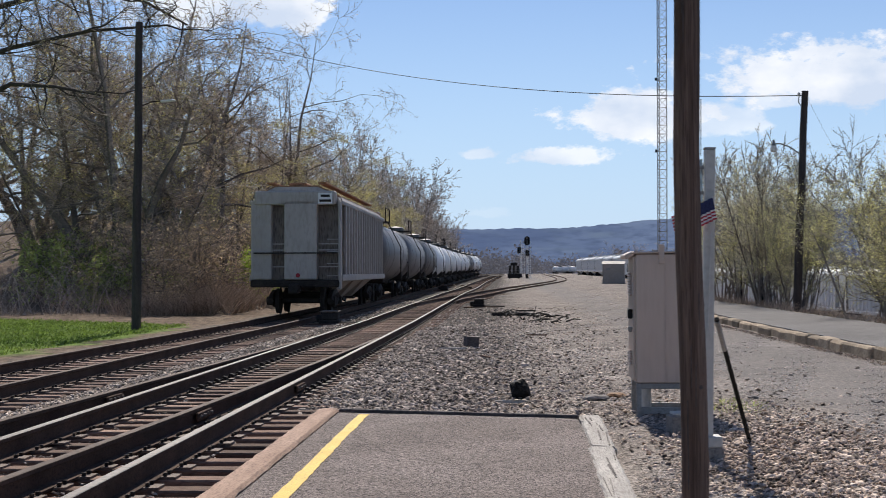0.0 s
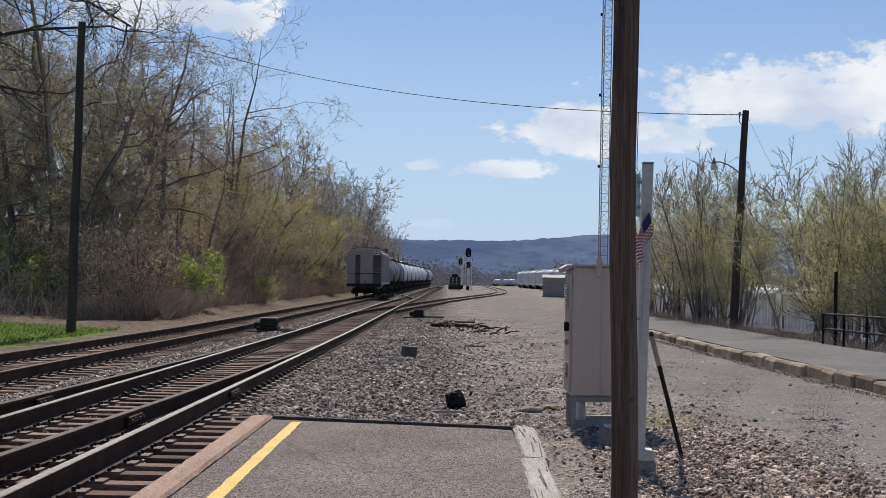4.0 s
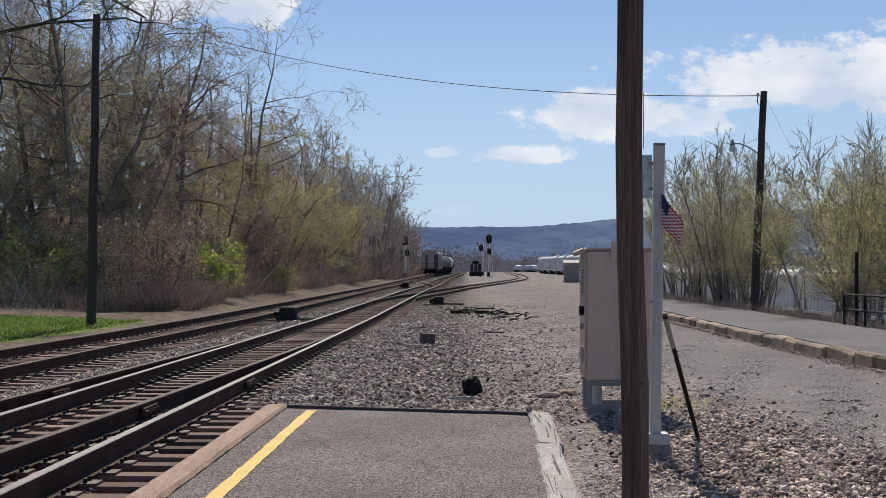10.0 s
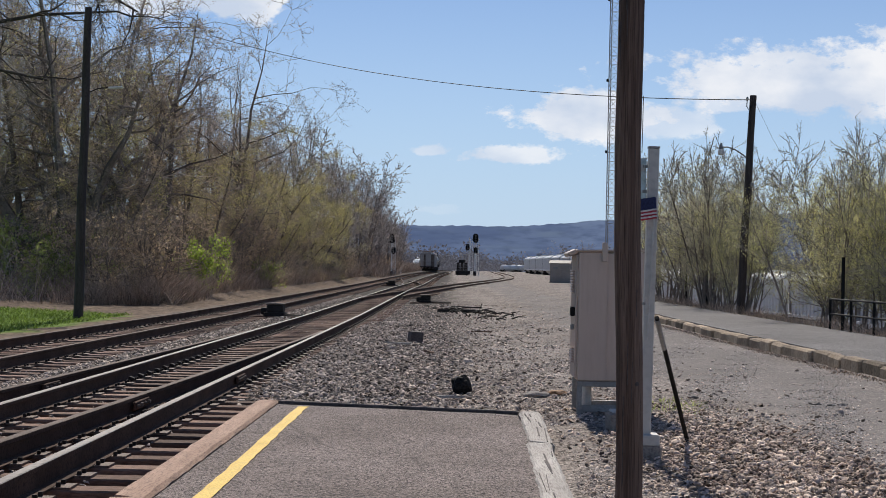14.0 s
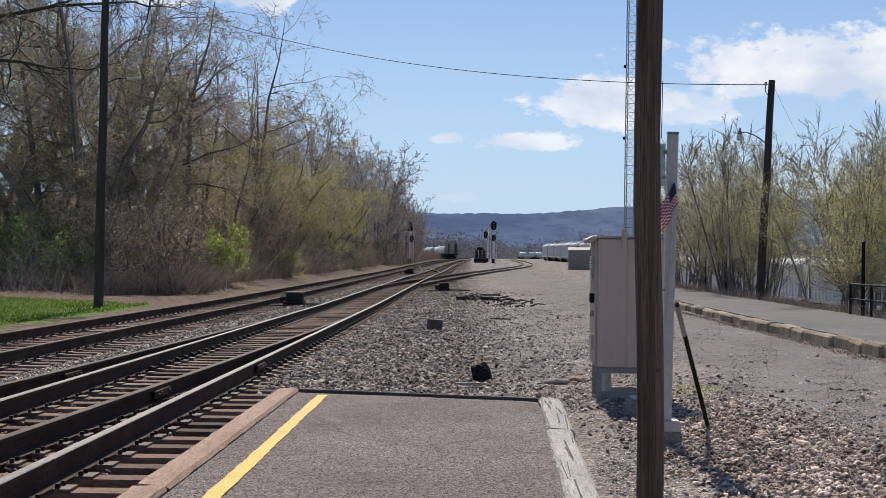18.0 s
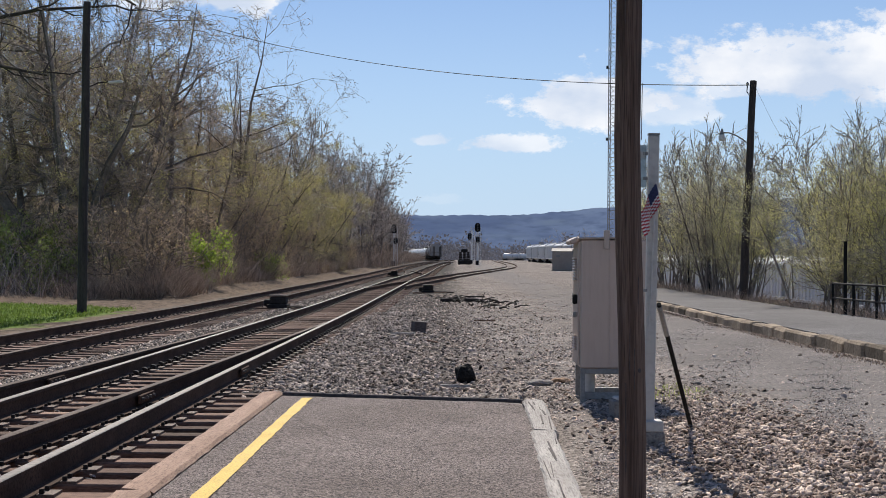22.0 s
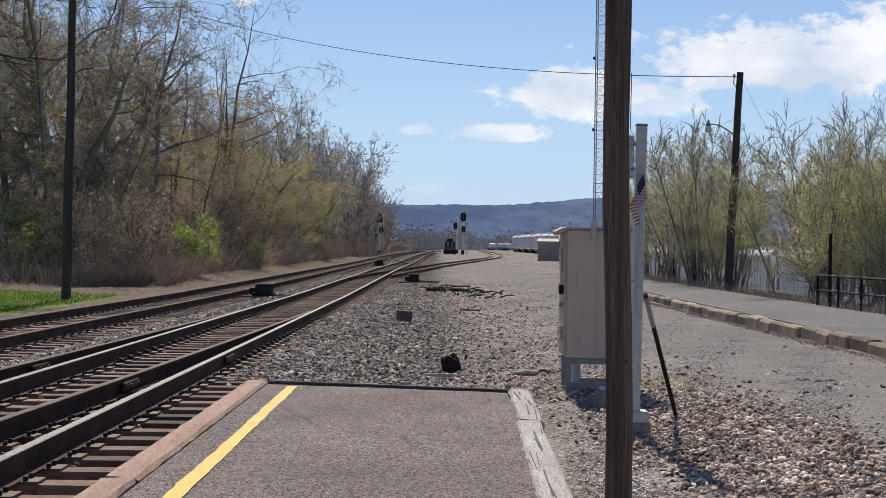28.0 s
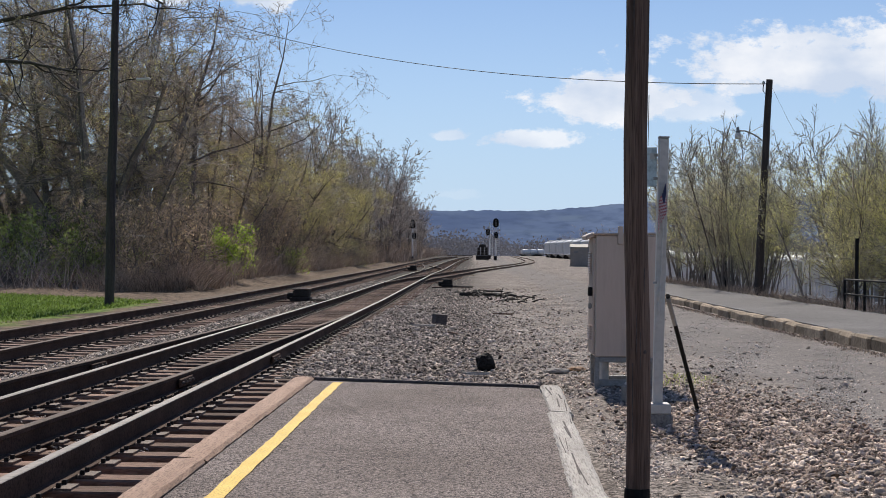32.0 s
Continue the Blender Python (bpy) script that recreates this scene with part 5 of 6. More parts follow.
    rf = part("roof", Geo().sweep([(0, 0.5, 0), (0, Lb - 0.5, 0)], [(-W / 2 + 0.14, H - 0.35), (-0.7, H - 0.03), (0.7, H - 0.03), (W / 2 - 0.14, H - 0.35), (W / 2 - 0.14, H - 0.39), (-W / 2 + 0.14, H - 0.39)]), roofmat, car, "rust-streaked roof")
    for k in range(4):
        part("hatch", Geo().box((0, 2.4 + 3.9 * k, H + 0.03), (0.6, 3.3, 0.1), bevel=0.03), roofmat, rf)
    for sx in (-1, 1):
        part("running_board", Geo().box((sx * 0.85, c, H + 0.05), (0.28, Lb - 0.8, 0.05)), roofmat, rf)
    if number:
        pl = part("number_panel", Geo().box((1.0, 0.04, 3.84), (0.46, 0.02, 0.36)), M["tank_white"], car, "white lettering panel")
        for j, (w0, z) in enumerate(((0.3, 3.92), (0.38, 3.76))):
            part("number_bar", Geo().box((1.0, 0.025, z), (w0, 0.012, 0.08)), M["grime"], pl)
    running_gear(car, c - 2.3, number)
    for ch in car.children:
        if ch.name.startswith(("truck", "wheelset")):
            ch.location.y += c
    return car


def tank_car(label, paint, group="", Lb=16.2, dome=True):
    car = thing("tank_car", label, "railway tank car", group=group)
    R, zc, c = 1.5, 2.38, Lb / 2
    prof = [(0.75, 0.05), (0.8, 0.55), (0.95, 1.05), (1.2, 1.36), (1.5, R), (Lb - 1.5, R), (Lb - 1.2, 1.36), (Lb - 0.95, 1.05), (Lb - 0.8, 0.55), (Lb - 0.75, 0.05)]
    part("tank", Geo().lathe((0, 0, zc), (0, 1, 0), prof, 28), paint, car, smooth=True)
    for y in (2.1, c - 3, c + 3, Lb - 2.1):
        part("band", Geo().lathe((0, y - 0.06, zc), (0, 1, 0), ((0, R + 0.012), (0.12, R + 0.012)), 28), paint, car)
    part("manway", Geo().lathe((0, c, zc + R - 0.1), (0, 0, 1), ((0, 0.5), (0.4, 0.5), (0.46, 0.4), (0.5, 0.1)), 16), M["tank_dark"], car)
    deck = part("walkway", Geo().box((0, c, zc + R + 0.08), (1.9, 2.4, 0.05)), M["grime"], car)
    for sx in (-0.9, 0.9):
        part("hand_rail", Geo().tube([(sx, c - 1.2, zc + R + 0.1), (sx, c - 1.2, zc + R + 0.75), (sx, c + 1.2, zc + R + 0.75), (sx, c + 1.2, zc + R + 0.1)], 0.03, 6), M["grime"], deck)
        part("ladder", Geo().tube([(sx * 1.75, c, 1.1), (sx * 1.75, c, zc + 0.3), (sx, c, zc + R + 0.1)], 0.03, 6), M["grime"], car)
    for e, s in ((0.0, 1), (Lb, -1)):
        part("stub_sill", Geo().box((0, e + s * 1.3, 0.98), (0.5, 2.5, 0.4), bevel=0.03), M["grime"], car)
        part("end_platform", Geo().box((0, e + s * 0.45, 1.12), (2.7, 0.6, 0.07)), M["grime"], car)
        part("end_rail", Geo().tube([(-1.35, e + s * 0.2, 1.1), (-1.35, e + s * 0.2, 1.95), (1.35, e + s * 0.2, 1.95), (1.35, e + s * 0.2, 1.1)], 0.03, 6), M["grime"], car)
        part("coupler", Geo().box((0, e - s * 0.1, 0.88), (0.3, 0.8, 0.3), bevel=0.05), M["grime"], car)
        part("bolster_saddle", Geo().box((0, e + s * 2.2, 1.2), (2.4, 0.5, 0.5), bevel=0.04), M["grime"], car)
    for y in (2.2, Lb - 2.2):
        part("truck", truck_mesh, None, car, at=pose(0, y, 0))
        for a in (-0.88, 0.88):
            part("wheelset", wheel_mesh, None, car, at=pose(0, y + a, 0.46))
    return car


# the departing train: rear end's distance along the line, second by second
TRAIN = ((0, 45.0), (2, 80.5), (4, 118.0), (5.5, 153), (7, 186.0), (9, 225.0), (11, 254.0), (13, 277.0), (15, 297.0), (18, 324.0), (20, 344), (23, 385.0), (25, 432), (28, 520.0), (32, 640.0))
train_cars = []


def build_train():
    h = hopper_car("grey covered hopper car with a rusty roof at the train's tail", M["hopper"], M["rust"], "departing train", True)
    train_cars.append((h, 0.0, 16.6))
    d = 17.5
    base = {}
    for k, m in enumerate(("tank_grey", "tank_grey", "tank_dark") + ("tank_white",) * 6 + ("tank_dark", "tank_white", "tank_white")):
        if m not in base:
            word = {"tank_grey": "grey weathered", "tank_dark": "dark painted", "tank_white": "white painted"}[m]
            car = tank_car(word + " railway tank car in the departing train", M[m], "departing train")
            base[m] = car
        else:
            car = copy_thing(base[m], pose(0, 0, 0))
        train_cars.append((car, d, 16.2))
        d += 16.9


build_train()


def line_place(s):
    return Vector((line_x(L_LINE, s), s, float(grade(s)) + 0.0))


def yard():
    base = None
    r = random.Random(6)
    y = 348.0
    for k in range(16):
        y -= 17.7
        x = 26.5 - (y - 60) * 0.024
        m = pose(x, y, float(grade(y)) - 0.35 - 2.3 * float(smoothstep(250, 120, y)), 0, 0, 1.4)
        if base is None:
            base = hopper_car("white covered hopper car standing on the yard track", M["tank_white"], M["tank_white"], "yard hoppers")
            base.matrix_basis = m
        elif y > 60:
            copy_thing(base, m)
    t0 = tank_car("white tank car standing at the far end of the yard", M["tank_white"], "yard tank cars", 11.0)
    for k, (x, y, a) in enumerate(((25.5, 735, -62), (34.0, 738, -58))):
        m = pose(x, y, float(ground_z(x, y)) + 0.05, 0, 0, a)
        if k == 0:
            t0.matrix_basis = m
        else:
            copy_thing(t0, m)


yard()


# ---------------------------------------------------------------- trees
def twist(d, r, amount):
    q = Vector((r.gauss(0, 1), r.gauss(0, 1), r.gauss(0, 1)))
    return (d + q.normalized() * amount).normalized()


def grow_tree(seed, height, stems, counts, lean, reach, rad, leaf_n, leaf_size, up=0.25, low=0.28, leaf_top=1.0, wob=0.4, spread=(35, 85), foot=0.28, thin=0.0105):
    """Limbs, twigs and leaves of one tree. Returns three meshes' geometry."""
    r = random.Random(seed)
    wood, twigs, tips = Geo(), Geo(), []

    def branch(p, d, length, r0, level):
        n = 6 if level == 0 else (4 if level == 1 else (3 if level == 2 else 2))
        pts, dirs = [p], [d]
        for k in range(n):
            d = twist(d, r, wob * (0.45 if level == 0 else 1.0 + 0.1 * level))
            d = (d + Vector((0, 0, up * (0.5 if level == 0 else 0.5)))).normalized() if level < 3 else d
            p = p + d * (length / n)
            pts.append(p)
            dirs.append(d)
        radii = [max(r0 * (1 - 0.93 * k / n), thin) for k in range(n + 1)]
        if level < 2:
            wood.tube(pts, radii, 6 if level == 0 else 4, caps=False)
        elif level == 2:
            twigs.tube(pts, radii, 3, caps=False)
        else:
            q = (pts[-1] - pts[0]).cross(Vector((r.gauss(0, 1), r.gauss(0, 1), r.gauss(0, 1)))).normalized()
            if level == 3 and len(counts) > 3:
                twigs.add([pts[0] - q * radii[0], pts[0] + q * radii[0], pts[1] + q * radii[1], pts[1] - q * radii[1], pts[2]], [(0, 1, 2, 3), (3, 2, 4)])
            else:
                twigs.add([pts[0] - q * radii[0], pts[0] + q * radii[0], pts[2]], [(0, 1, 2)])
        if level >= len(counts):
            tips.extend(pts[1:])
            return
        for k in range(counts[level]):
            t = r.uniform(low if level == 0 else 0.1, 1.0)
            i = min(int(t * n), n - 1)
            q = pts[i].lerp(pts[i + 1], t * n - i)
            base = dirs[i]
            side = base.cross(Vector((r.gauss(0, 1), r.gauss(0, 1), r.gauss(0, 1)))).normalized()
            a = radians(r.uniform(*spread))
            nd = (base * math.cos(a) + side * math.sin(a)).normalized()
            f = reach * r.uniform(0.55, 1.2) * (1.1 - 0.6 * t if level == 0 else 1.0)
            branch(q, nd, length * f, max(radii[i] * 0.48, thin), level + 1)

    for s in range(stems):
        a = r.uniform(0, 6.28)
        k = lean * r.uniform(0.2, 1.3)
        d = Vector((math.cos(a) * k, math.sin(a) * k, 1)).normalized()
        o = Vector((math.cos(a), math.sin(a), 0)) * (foot * (stems > 1) * r.uniform(0.3, 1.6))
        branch(o - Vector((0, 0, 0.3)), d, height * r.uniform(0.65, 1.0), rad * r.uniform(0.6, 1.0), 0)
    r.shuffle(tips)
    if leaf_top < 1:
        tips = [p for p in tips if p.z < height * leaf_top * r.uniform(0.7, 1.15)]
    leaves = Geo()
    for p in tips[:leaf_n]:
        for _ in range(2):
            c = p + Vector((r.gauss(0, 0.12), r.gauss(0, 0.12), r.gauss(0, 0.12)))
            a = Vector((r.gauss(0, 1), r.gauss(0, 1), r.gauss(0, 1))).normalized() * leaf_size * r.uniform(0.5, 1.4)
            b = a.cross(Vector((r.gauss(0, 1), r.gauss(0, 1), r.gauss(0, 1)))).normalized() * leaf_size * r.uniform(0.35, 0.7)
            leaves.add([c - a, c + b * 1.8, c + a], [(0, 1, 2)])
    return wood, twigs, leaves


def make_tree(seed, label, height, stems, counts, lean, reach, rad, leaf_n, leaf_size, leaf_mat, twig_mat, group, up=0.25, cat="tree", name="tree", low=0.28, leaf_top=1.0, wob=0.4, spread=(35, 85), foot=0.28, thin=0.0105):
    wood, twigs, leaves = grow_tree(seed, height, stems, counts, lean, reach, rad, leaf_n, leaf_size, up, low, leaf_top, wob, spread, foot, thin)
    ob = thing(name, label, cat, group=group)
    part("trunk", wood, M["bark"], ob, "grey-brown trunk and limbs", smooth=True)
    part("crown", twigs, M[twig_mat], ob, "crown of fine bare twigs")
    if leaves.v:
        part("leaves", leaves, M[leaf_mat], ob, "small opening spring leaves")
    return ob


def set_tree(ob, x, y, rot, s):
    ob.scale = (s, s, s)
    ob.matrix_basis = pose(x, y, float(ground_z(x, y)) - 0.1, 0, 0, rot) @ Matrix.Diagonal((s, s, s, 1))


def build_woods():
    r = random.Random(17)
    g = "woods on the bank"
    tall = dict(low=0.24, wob=0.38, spread=(35, 82), thin=0.0115)
    far = dict(low=0.14, wob=0.3, spread=(22, 62), thin=0.02)
    kinds = [
        make_tree(1, "tall bare spring tree with brown buds on the bank", 18.0, 1, (14, 8, 7, 3), 0.14, 0.43, 0.3, 1500, 0.042, "bud_brown", "twig", g, 0.04, **tall),
        make_tree(2, "tall bare crooked tree with dark limbs on the bank", 18.5, 1, (13, 8, 7, 3), 0.2, 0.46, 0.36, 1100, 0.042, "bud", "twig", g, 0.0, low=0.22, wob=0.48, spread=(35, 85), thin=0.012),
        make_tree(3, "slender tree with yellow-green opening leaves on the bank", 14.5, 2, (10, 7, 6, 3), 0.2, 0.42, 0.17, 5200, 0.045, "bud", "twig", g, 0.03, low=0.16, wob=0.4, thin=0.0115),
        make_tree(4, "bare forked tree with pale twigs on the bank", 17.0, 2, (10, 8, 6, 3), 0.2, 0.43, 0.26, 1200, 0.042, "bud_brown", "twig_pale", g, 0.04, **tall),
        make_tree(5, "low spreading tree with brown and olive buds on the bank", 8.5, 4, (8, 6, 6, 3), 0.45, 0.46, 0.12, 2200, 0.045, "bud_brown", "twig", g, 0.0, low=0.16, wob=0.4, thin=0.011),
        make_tree(6, "small tree with fresh yellow-green leaves on the bank", 8.0, 4, (8, 6, 6, 2), 0.45, 0.44, 0.11, 3600, 0.045, "bud", "twig", g, 0.0, low=0.16, wob=0.4, thin=0.011),
        make_tree(7, "far bare grey-brown tree at the end of the woods", 15.0, 1, (16, 9, 6, 2), 0.08, 0.4, 0.24, 0, 0.06, "bud_brown", "twig_pale", g, 0.12, **far),
        make_tree(8, "far bare forked tree at the end of the woods", 14.5, 2, (12, 8, 6, 2), 0.14, 0.4, 0.2, 0, 0.06, "bud_brown", "twig_pale", g, 0.12, **far),
        make_tree(9, "tangled brown understorey thicket on the bank", 4.6, 7, (8, 6, 6), 0.7, 0.5, 0.055, 1300, 0.045, "bud_brown", "brush", g, 0.0, low=0.05, wob=0.45, foot=1.0, cat="thicket", name="thicket", thin=0.011),
    ]
    spots = []
    # along the edge, then behind it
    for k in range(10):
        y = 64 + k * 7.5 + r.uniform(-2, 2)
        spots.append((-14.2 - r.uniform(0, 1.6), y, (4, 5, 2, 4, 4, 0)[k % 6], r.uniform(0.75, 1.0)))
    for k in range(11):
        y = 66 + k * 8 + r.uniform(-2, 2)
        spots.append((-15.6 - r.uniform(0, 2.8), y, (1, 0, 3, 1)[k % 4], r.uniform(0.85, 1.05)))
    for k in range(32):
        y = 150 + k * 6.4 + r.uniform(-2, 2)
        spots.append((-12.0 - r.uniform(0, 4.0), y, (6, 7, 6, 7, 7, 6, 6)[k % 7], r.uniform(1.1, 1.4) * (1.0 if y < 290 else 0.75)))
    for k in range(9):
        y = 100 + k * 8 + r.uniform(-2, 2)
        spots.append((-13.2 - r.uniform(0, 1.5), y, (2, 5, 2)[k % 3], r.uniform(0.75, 0.95) * (1.0 if k % 3 != 1 else 1.15)))
    for x, y, k, s in ((-17.0, 69.5, 1, 1.0), (-19.3, 71.5, 0, 1.05), (-21.8, 73.5, 3, 1.1), (-24.2, 77, 1, 1.15), (-26.5, 80, 0, 1.15), (-20.4, 78, 1, 1.2), (-23.4, 84, 0, 1.25), (-28.5, 84, 3, 1.2), (-11.9, 330, 7, 0.9), (-11.5, 345, 6, 0.8), (-12.5, 322, 6, 0.95)):
        spots.append((x, y, k, s))
    for k in range(8):
        spots.append((-16.0 - r.uniform(0, 4.2), 92 + k * 11 + r.uniform(-2, 2), (0, 3, 6, 1)[k % 4], r.uniform(0.95, 1.1)))
    for k in range(14):
        y = 64 + 220 * (k / 14) ** 1.4 + r.uniform(-1, 1)
        spots.append((-14.2 - abs(r.gauss(0, 1.6)), y, 8, r.uniform(0.65, 1.0)))
    for x, y, k, s in ((-14.6, 84, 2, 0.75), (-14.4, 92, 2, 0.8), (-14.0, 118, 2, 0.85), (-13.6, 140, 2, 0.9), (-13.4, 148, 2, 0.9), (-21, 71, 2, 0.9), (-26, 78, 2, 1.0)):
        spots.append((x, y, k, s))
    # the deeper rows
    for k in range(4):
        x = -17.5 - k * 3.4
        spots.append((x + r.uniform(-0.5, 0.5), 66 + 1.09 * (-10.9 - x) + r.uniform(1, 6), (1, 3, 0)[k % 3], r.uniform(1.05, 1.25)))
    for k in range(3):
        spots.append((-19.5 - r.uniform(0, 4), 88 + k * 18 + r.uniform(-2, 2), (0, 1, 3)[k % 3], r.uniform(1.0, 1.15)))
    for x, y, k, s in ((-28, 83, 1, 1.1), (-30.5, 87, 0, 1.2), (-29, 93, 3, 1.25), (-33, 95, 1, 1.3), (-17.6, 66.5, 4, 0.9), (-26, 76.5, 4, 1.0), (-16.4, 80, 1, 1.1), (-17.5, 86, 0, 1.15), (-16.2, 97, 3, 1.15), (-18.2, 75.5, 0, 1.1), (-15.6, 106, 1, 1.05), (-18.8, 70.5, 3, 1.2), (-22.2, 72.5, 1, 1.15), (-15.6, 99, 0, 1.0), (-15.4, 111, 3, 0.95), (-15.2, 119, 6, 1.1), (-14.8, 128, 7, 1.1), (-14.6, 139, 6, 1.05)):
        spots.append((x, y, k, s))
    # leafy understorey below the tall crowns
    for k in range(9):
        x = -16.0 - r.uniform(0, 10)
        spots.append((x, 63 + 1.09 * (-10.9 - x) + r.uniform(0, 4), 5, r.uniform(0.45, 0.65)))
    used = set()
    for x, y, k, s in spots:
        # the foot of the bank stays open
        need = (6.0 if k in (4, 5, 8) else 5.0) if y < 84 else (3.8 if y < 130 else 1.6)
        x = min(x, -10.9 - need)
        y = max(y, 54 + 1.09 * (-10.9 - x) + 1.48 * need) if y < 90 else y
        # the crowns keep below the wood's falling outline
        rise = float(np.interp(x / y, (-0.21, -0.185, -0.167, -0.11, -0.077, -0.048, -0.034), (0.4, 0.22, 0.182, 0.115, 0.103, 0.081, 0.045)))
        s = min(s, (rise * y + 1.3 - float(ground_z(x, y))) / (18, 18.5, 14.5, 17, 8.5, 8, 15, 14.5, 4.6)[k])
        ob = kinds[k] if k not in used else copy_thing(kinds[k], pose(0, 0, 0))
        used.add(k)
        set_tree(ob, x, y, r.uniform(0, 360), s)
    for k in range(12):
        b = copy_thing(kinds[6 + k % 2], pose(0, 0, 0))
        b["label"], b["group"] = "bare brown bushy tree behind the yard hoppers", "copse behind the yard"
        set_tree(b, 26.5 + k * 1.5 + r.uniform(-1, 1), 372 + r.uniform(0, 40), r.uniform(0, 360), r.uniform(0.5, 0.68))


build_woods()


def build_lawn_tree():
    """The tree on the lawn whose dark limbs hang in over the edge of the woods."""
    x0, y0 = -19.4, 46.0
    ob = thing("tree", "dark old tree on the lawn with long overhanging limbs", "tree", pose(x0, y0, float(ground_z(x0, y0)) - 0.1))
    r = random.Random(61)
    wood, twigs, leaves = Geo(), Geo(), Geo()
    wood.tube([(0, 0, -0.3), (0.05, 0, 3), (-0.1, 0.1, 6.5), (0.1, 0, 10), (0.2, 0.2, 14)], [0.42, 0.34, 0.28, 0.2, 0.06], 12)

    def twig(p, d, ln, rad, level):
        pts, n = [p], 4
        for k in range(n):
            d = twist(d, r, 0.42)
            d = (d + Vector((0, 0, -0.06 if level else 0.02))).normalized()
            pts.append(pts[-1] + d * ln / n)
        (wood if level == 0 else twigs).tube(pts, [max(rad * (1 - 0.2 * k), 0.006) for k in range(n + 1)], 5 if level == 0 else 3, caps=False)
        if level < 2:
            for k in range(7 if level == 0 else 5):
                t = r.uniform(0.15, 1.0)
                i = min(int(t * n), n - 1)
                twig(pts[i].lerp(pts[i + 1], t * n - i), twist(d, r, 1.0), ln * r.uniform(0.3, 0.6), rad * 0.5, level + 1)
        elif r.random() < 0.4:
            for _ in range(3):
                c = pts[-1] + Vector((r.gauss(0, 0.06), r.gauss(0, 0.06), r.gauss(0, 0.06)))
                a, b = twist(d, r, 2.0) * 0.035, twist(d, r, 2.0) * 0.025
                leaves.add([c - a, c + b, c + a], [(0, 1, 2)])

    limbs = (((0, 0, 6.3), (1.6, -0.5, 7.5), (3.1, -1.0, 8.1), (4.6, -1.0, 8.0), (6.1, -1.0, 7.7)),
             ((0, 0, 8.0), (1.6, -0.6, 8.9), (3.1, -1.0, 9.3), (5.8, -1.2, 9.8), (8.4, -1.0, 10.0)),
             ((0, 0, 9.6), (2.2, -0.5, 10.7), (4.4, -0.6, 11.2), (7.4, -0.8, 10.9), (9.0, -1.0, 10.0)),
             ((0, 0, 5.2), (-2.0, 1.5, 6.8), (-4.0, 2.4, 8.0)), ((0, 0, 7.4), (-1.5, -2.0, 9.4), (-2.4, -4.0, 11.0)), ((0, 0, 10.5), (0.8, 2.0, 12.4), (1.4, 3.4, 14.0)))
    for q in limbs:
        pts = [Vector(p) for p in q]
        n = len(pts) - 1
        rad = [0.13 - 0.1 * k / n for k in range(n + 1)]
        wood.tube(pts, rad, 8, caps=False)
        for k in range(13):
            t = 0.2 + 0.8 * (k + r.random()) / 13
            i = min(int(t * n), n - 1)
            d = (pts[i + 1] - pts[i]).normalized()
            twig(pts[i].lerp(pts[i + 1], t * n - i), twist(d, r, 1.1), r.uniform(1.2, 2.6), 0.035, 0)
    part("trunk", wood, M["farpole"], ob, "dark ridged trunk and long limbs", smooth=True)
    part("crown", twigs, M["bark"], ob, "drooping bare twigs")
    part("leaves", leaves, M["bud"], ob, "first yellow-green leaves")


build_lawn_tree()


def build_yard_trees():
    r = random.Random(23)
    g = "shrubby trees by the path"
    fan = dict(wob=0.15, spread=(18, 54), foot=0.5, low=0.22)
    kinds = [
        make_tree(31, "many-stemmed shrubby tree with pale green buds behind the path", 6.2, 10, (12, 8, 6), 0.4, 0.37, 0.046, 10000, 0.022, "bud_bush", "twig_bush", g, 0.08, leaf_top=0.95, thin=0.008, **fan),
        make_tree(32, "many-stemmed shrubby tree with grey twigs behind the path", 6.4, 11, (12, 8, 6), 0.36, 0.35, 0.05, 9000, 0.021, "bud_pale", "twig_bush", g, 0.08, leaf_top=0.9, thin=0.008, **fan),
        make_tree(33, "broad young tree with yellow-green leaves behind the path", 6.0, 9, (12, 8, 6), 0.52, 0.42, 0.055, 13000, 0.023, "bud_bush", "twig_bush", g, 0.05, leaf_top=0.82, thin=0.007, **fan),
    ]
    used = set()
    for x, y, k, s in ((10.5, 55, 1, 1.15), (11.0, 60, 0, 1.15), (11.2, 65, 1, 1.2), (11.2, 70, 0, 1.2), (11.6, 76, 1, 1.25), (11.9, 57.5, 1, 1.1), (12.2, 63, 0, 1.15), (10.9, 51.8, 0, 0.9),
                       (10.6, 40, 2, 0.98), (12.3, 42, 2, 1.02), (11.8, 37, 0, 0.95), (13.6, 40, 2, 1.0), (13.4, 46, 1, 1.0), (12.6, 38.2, 2, 0.95), (14.6, 43, 2, 1.05)):
        ob = kinds[k] if k not in used else copy_thing(kinds[k], pose(0, 0, 0))
        used.add(k)
        set_tree(ob, x, y, r.uniform(0, 360), s)


build_yard_trees()


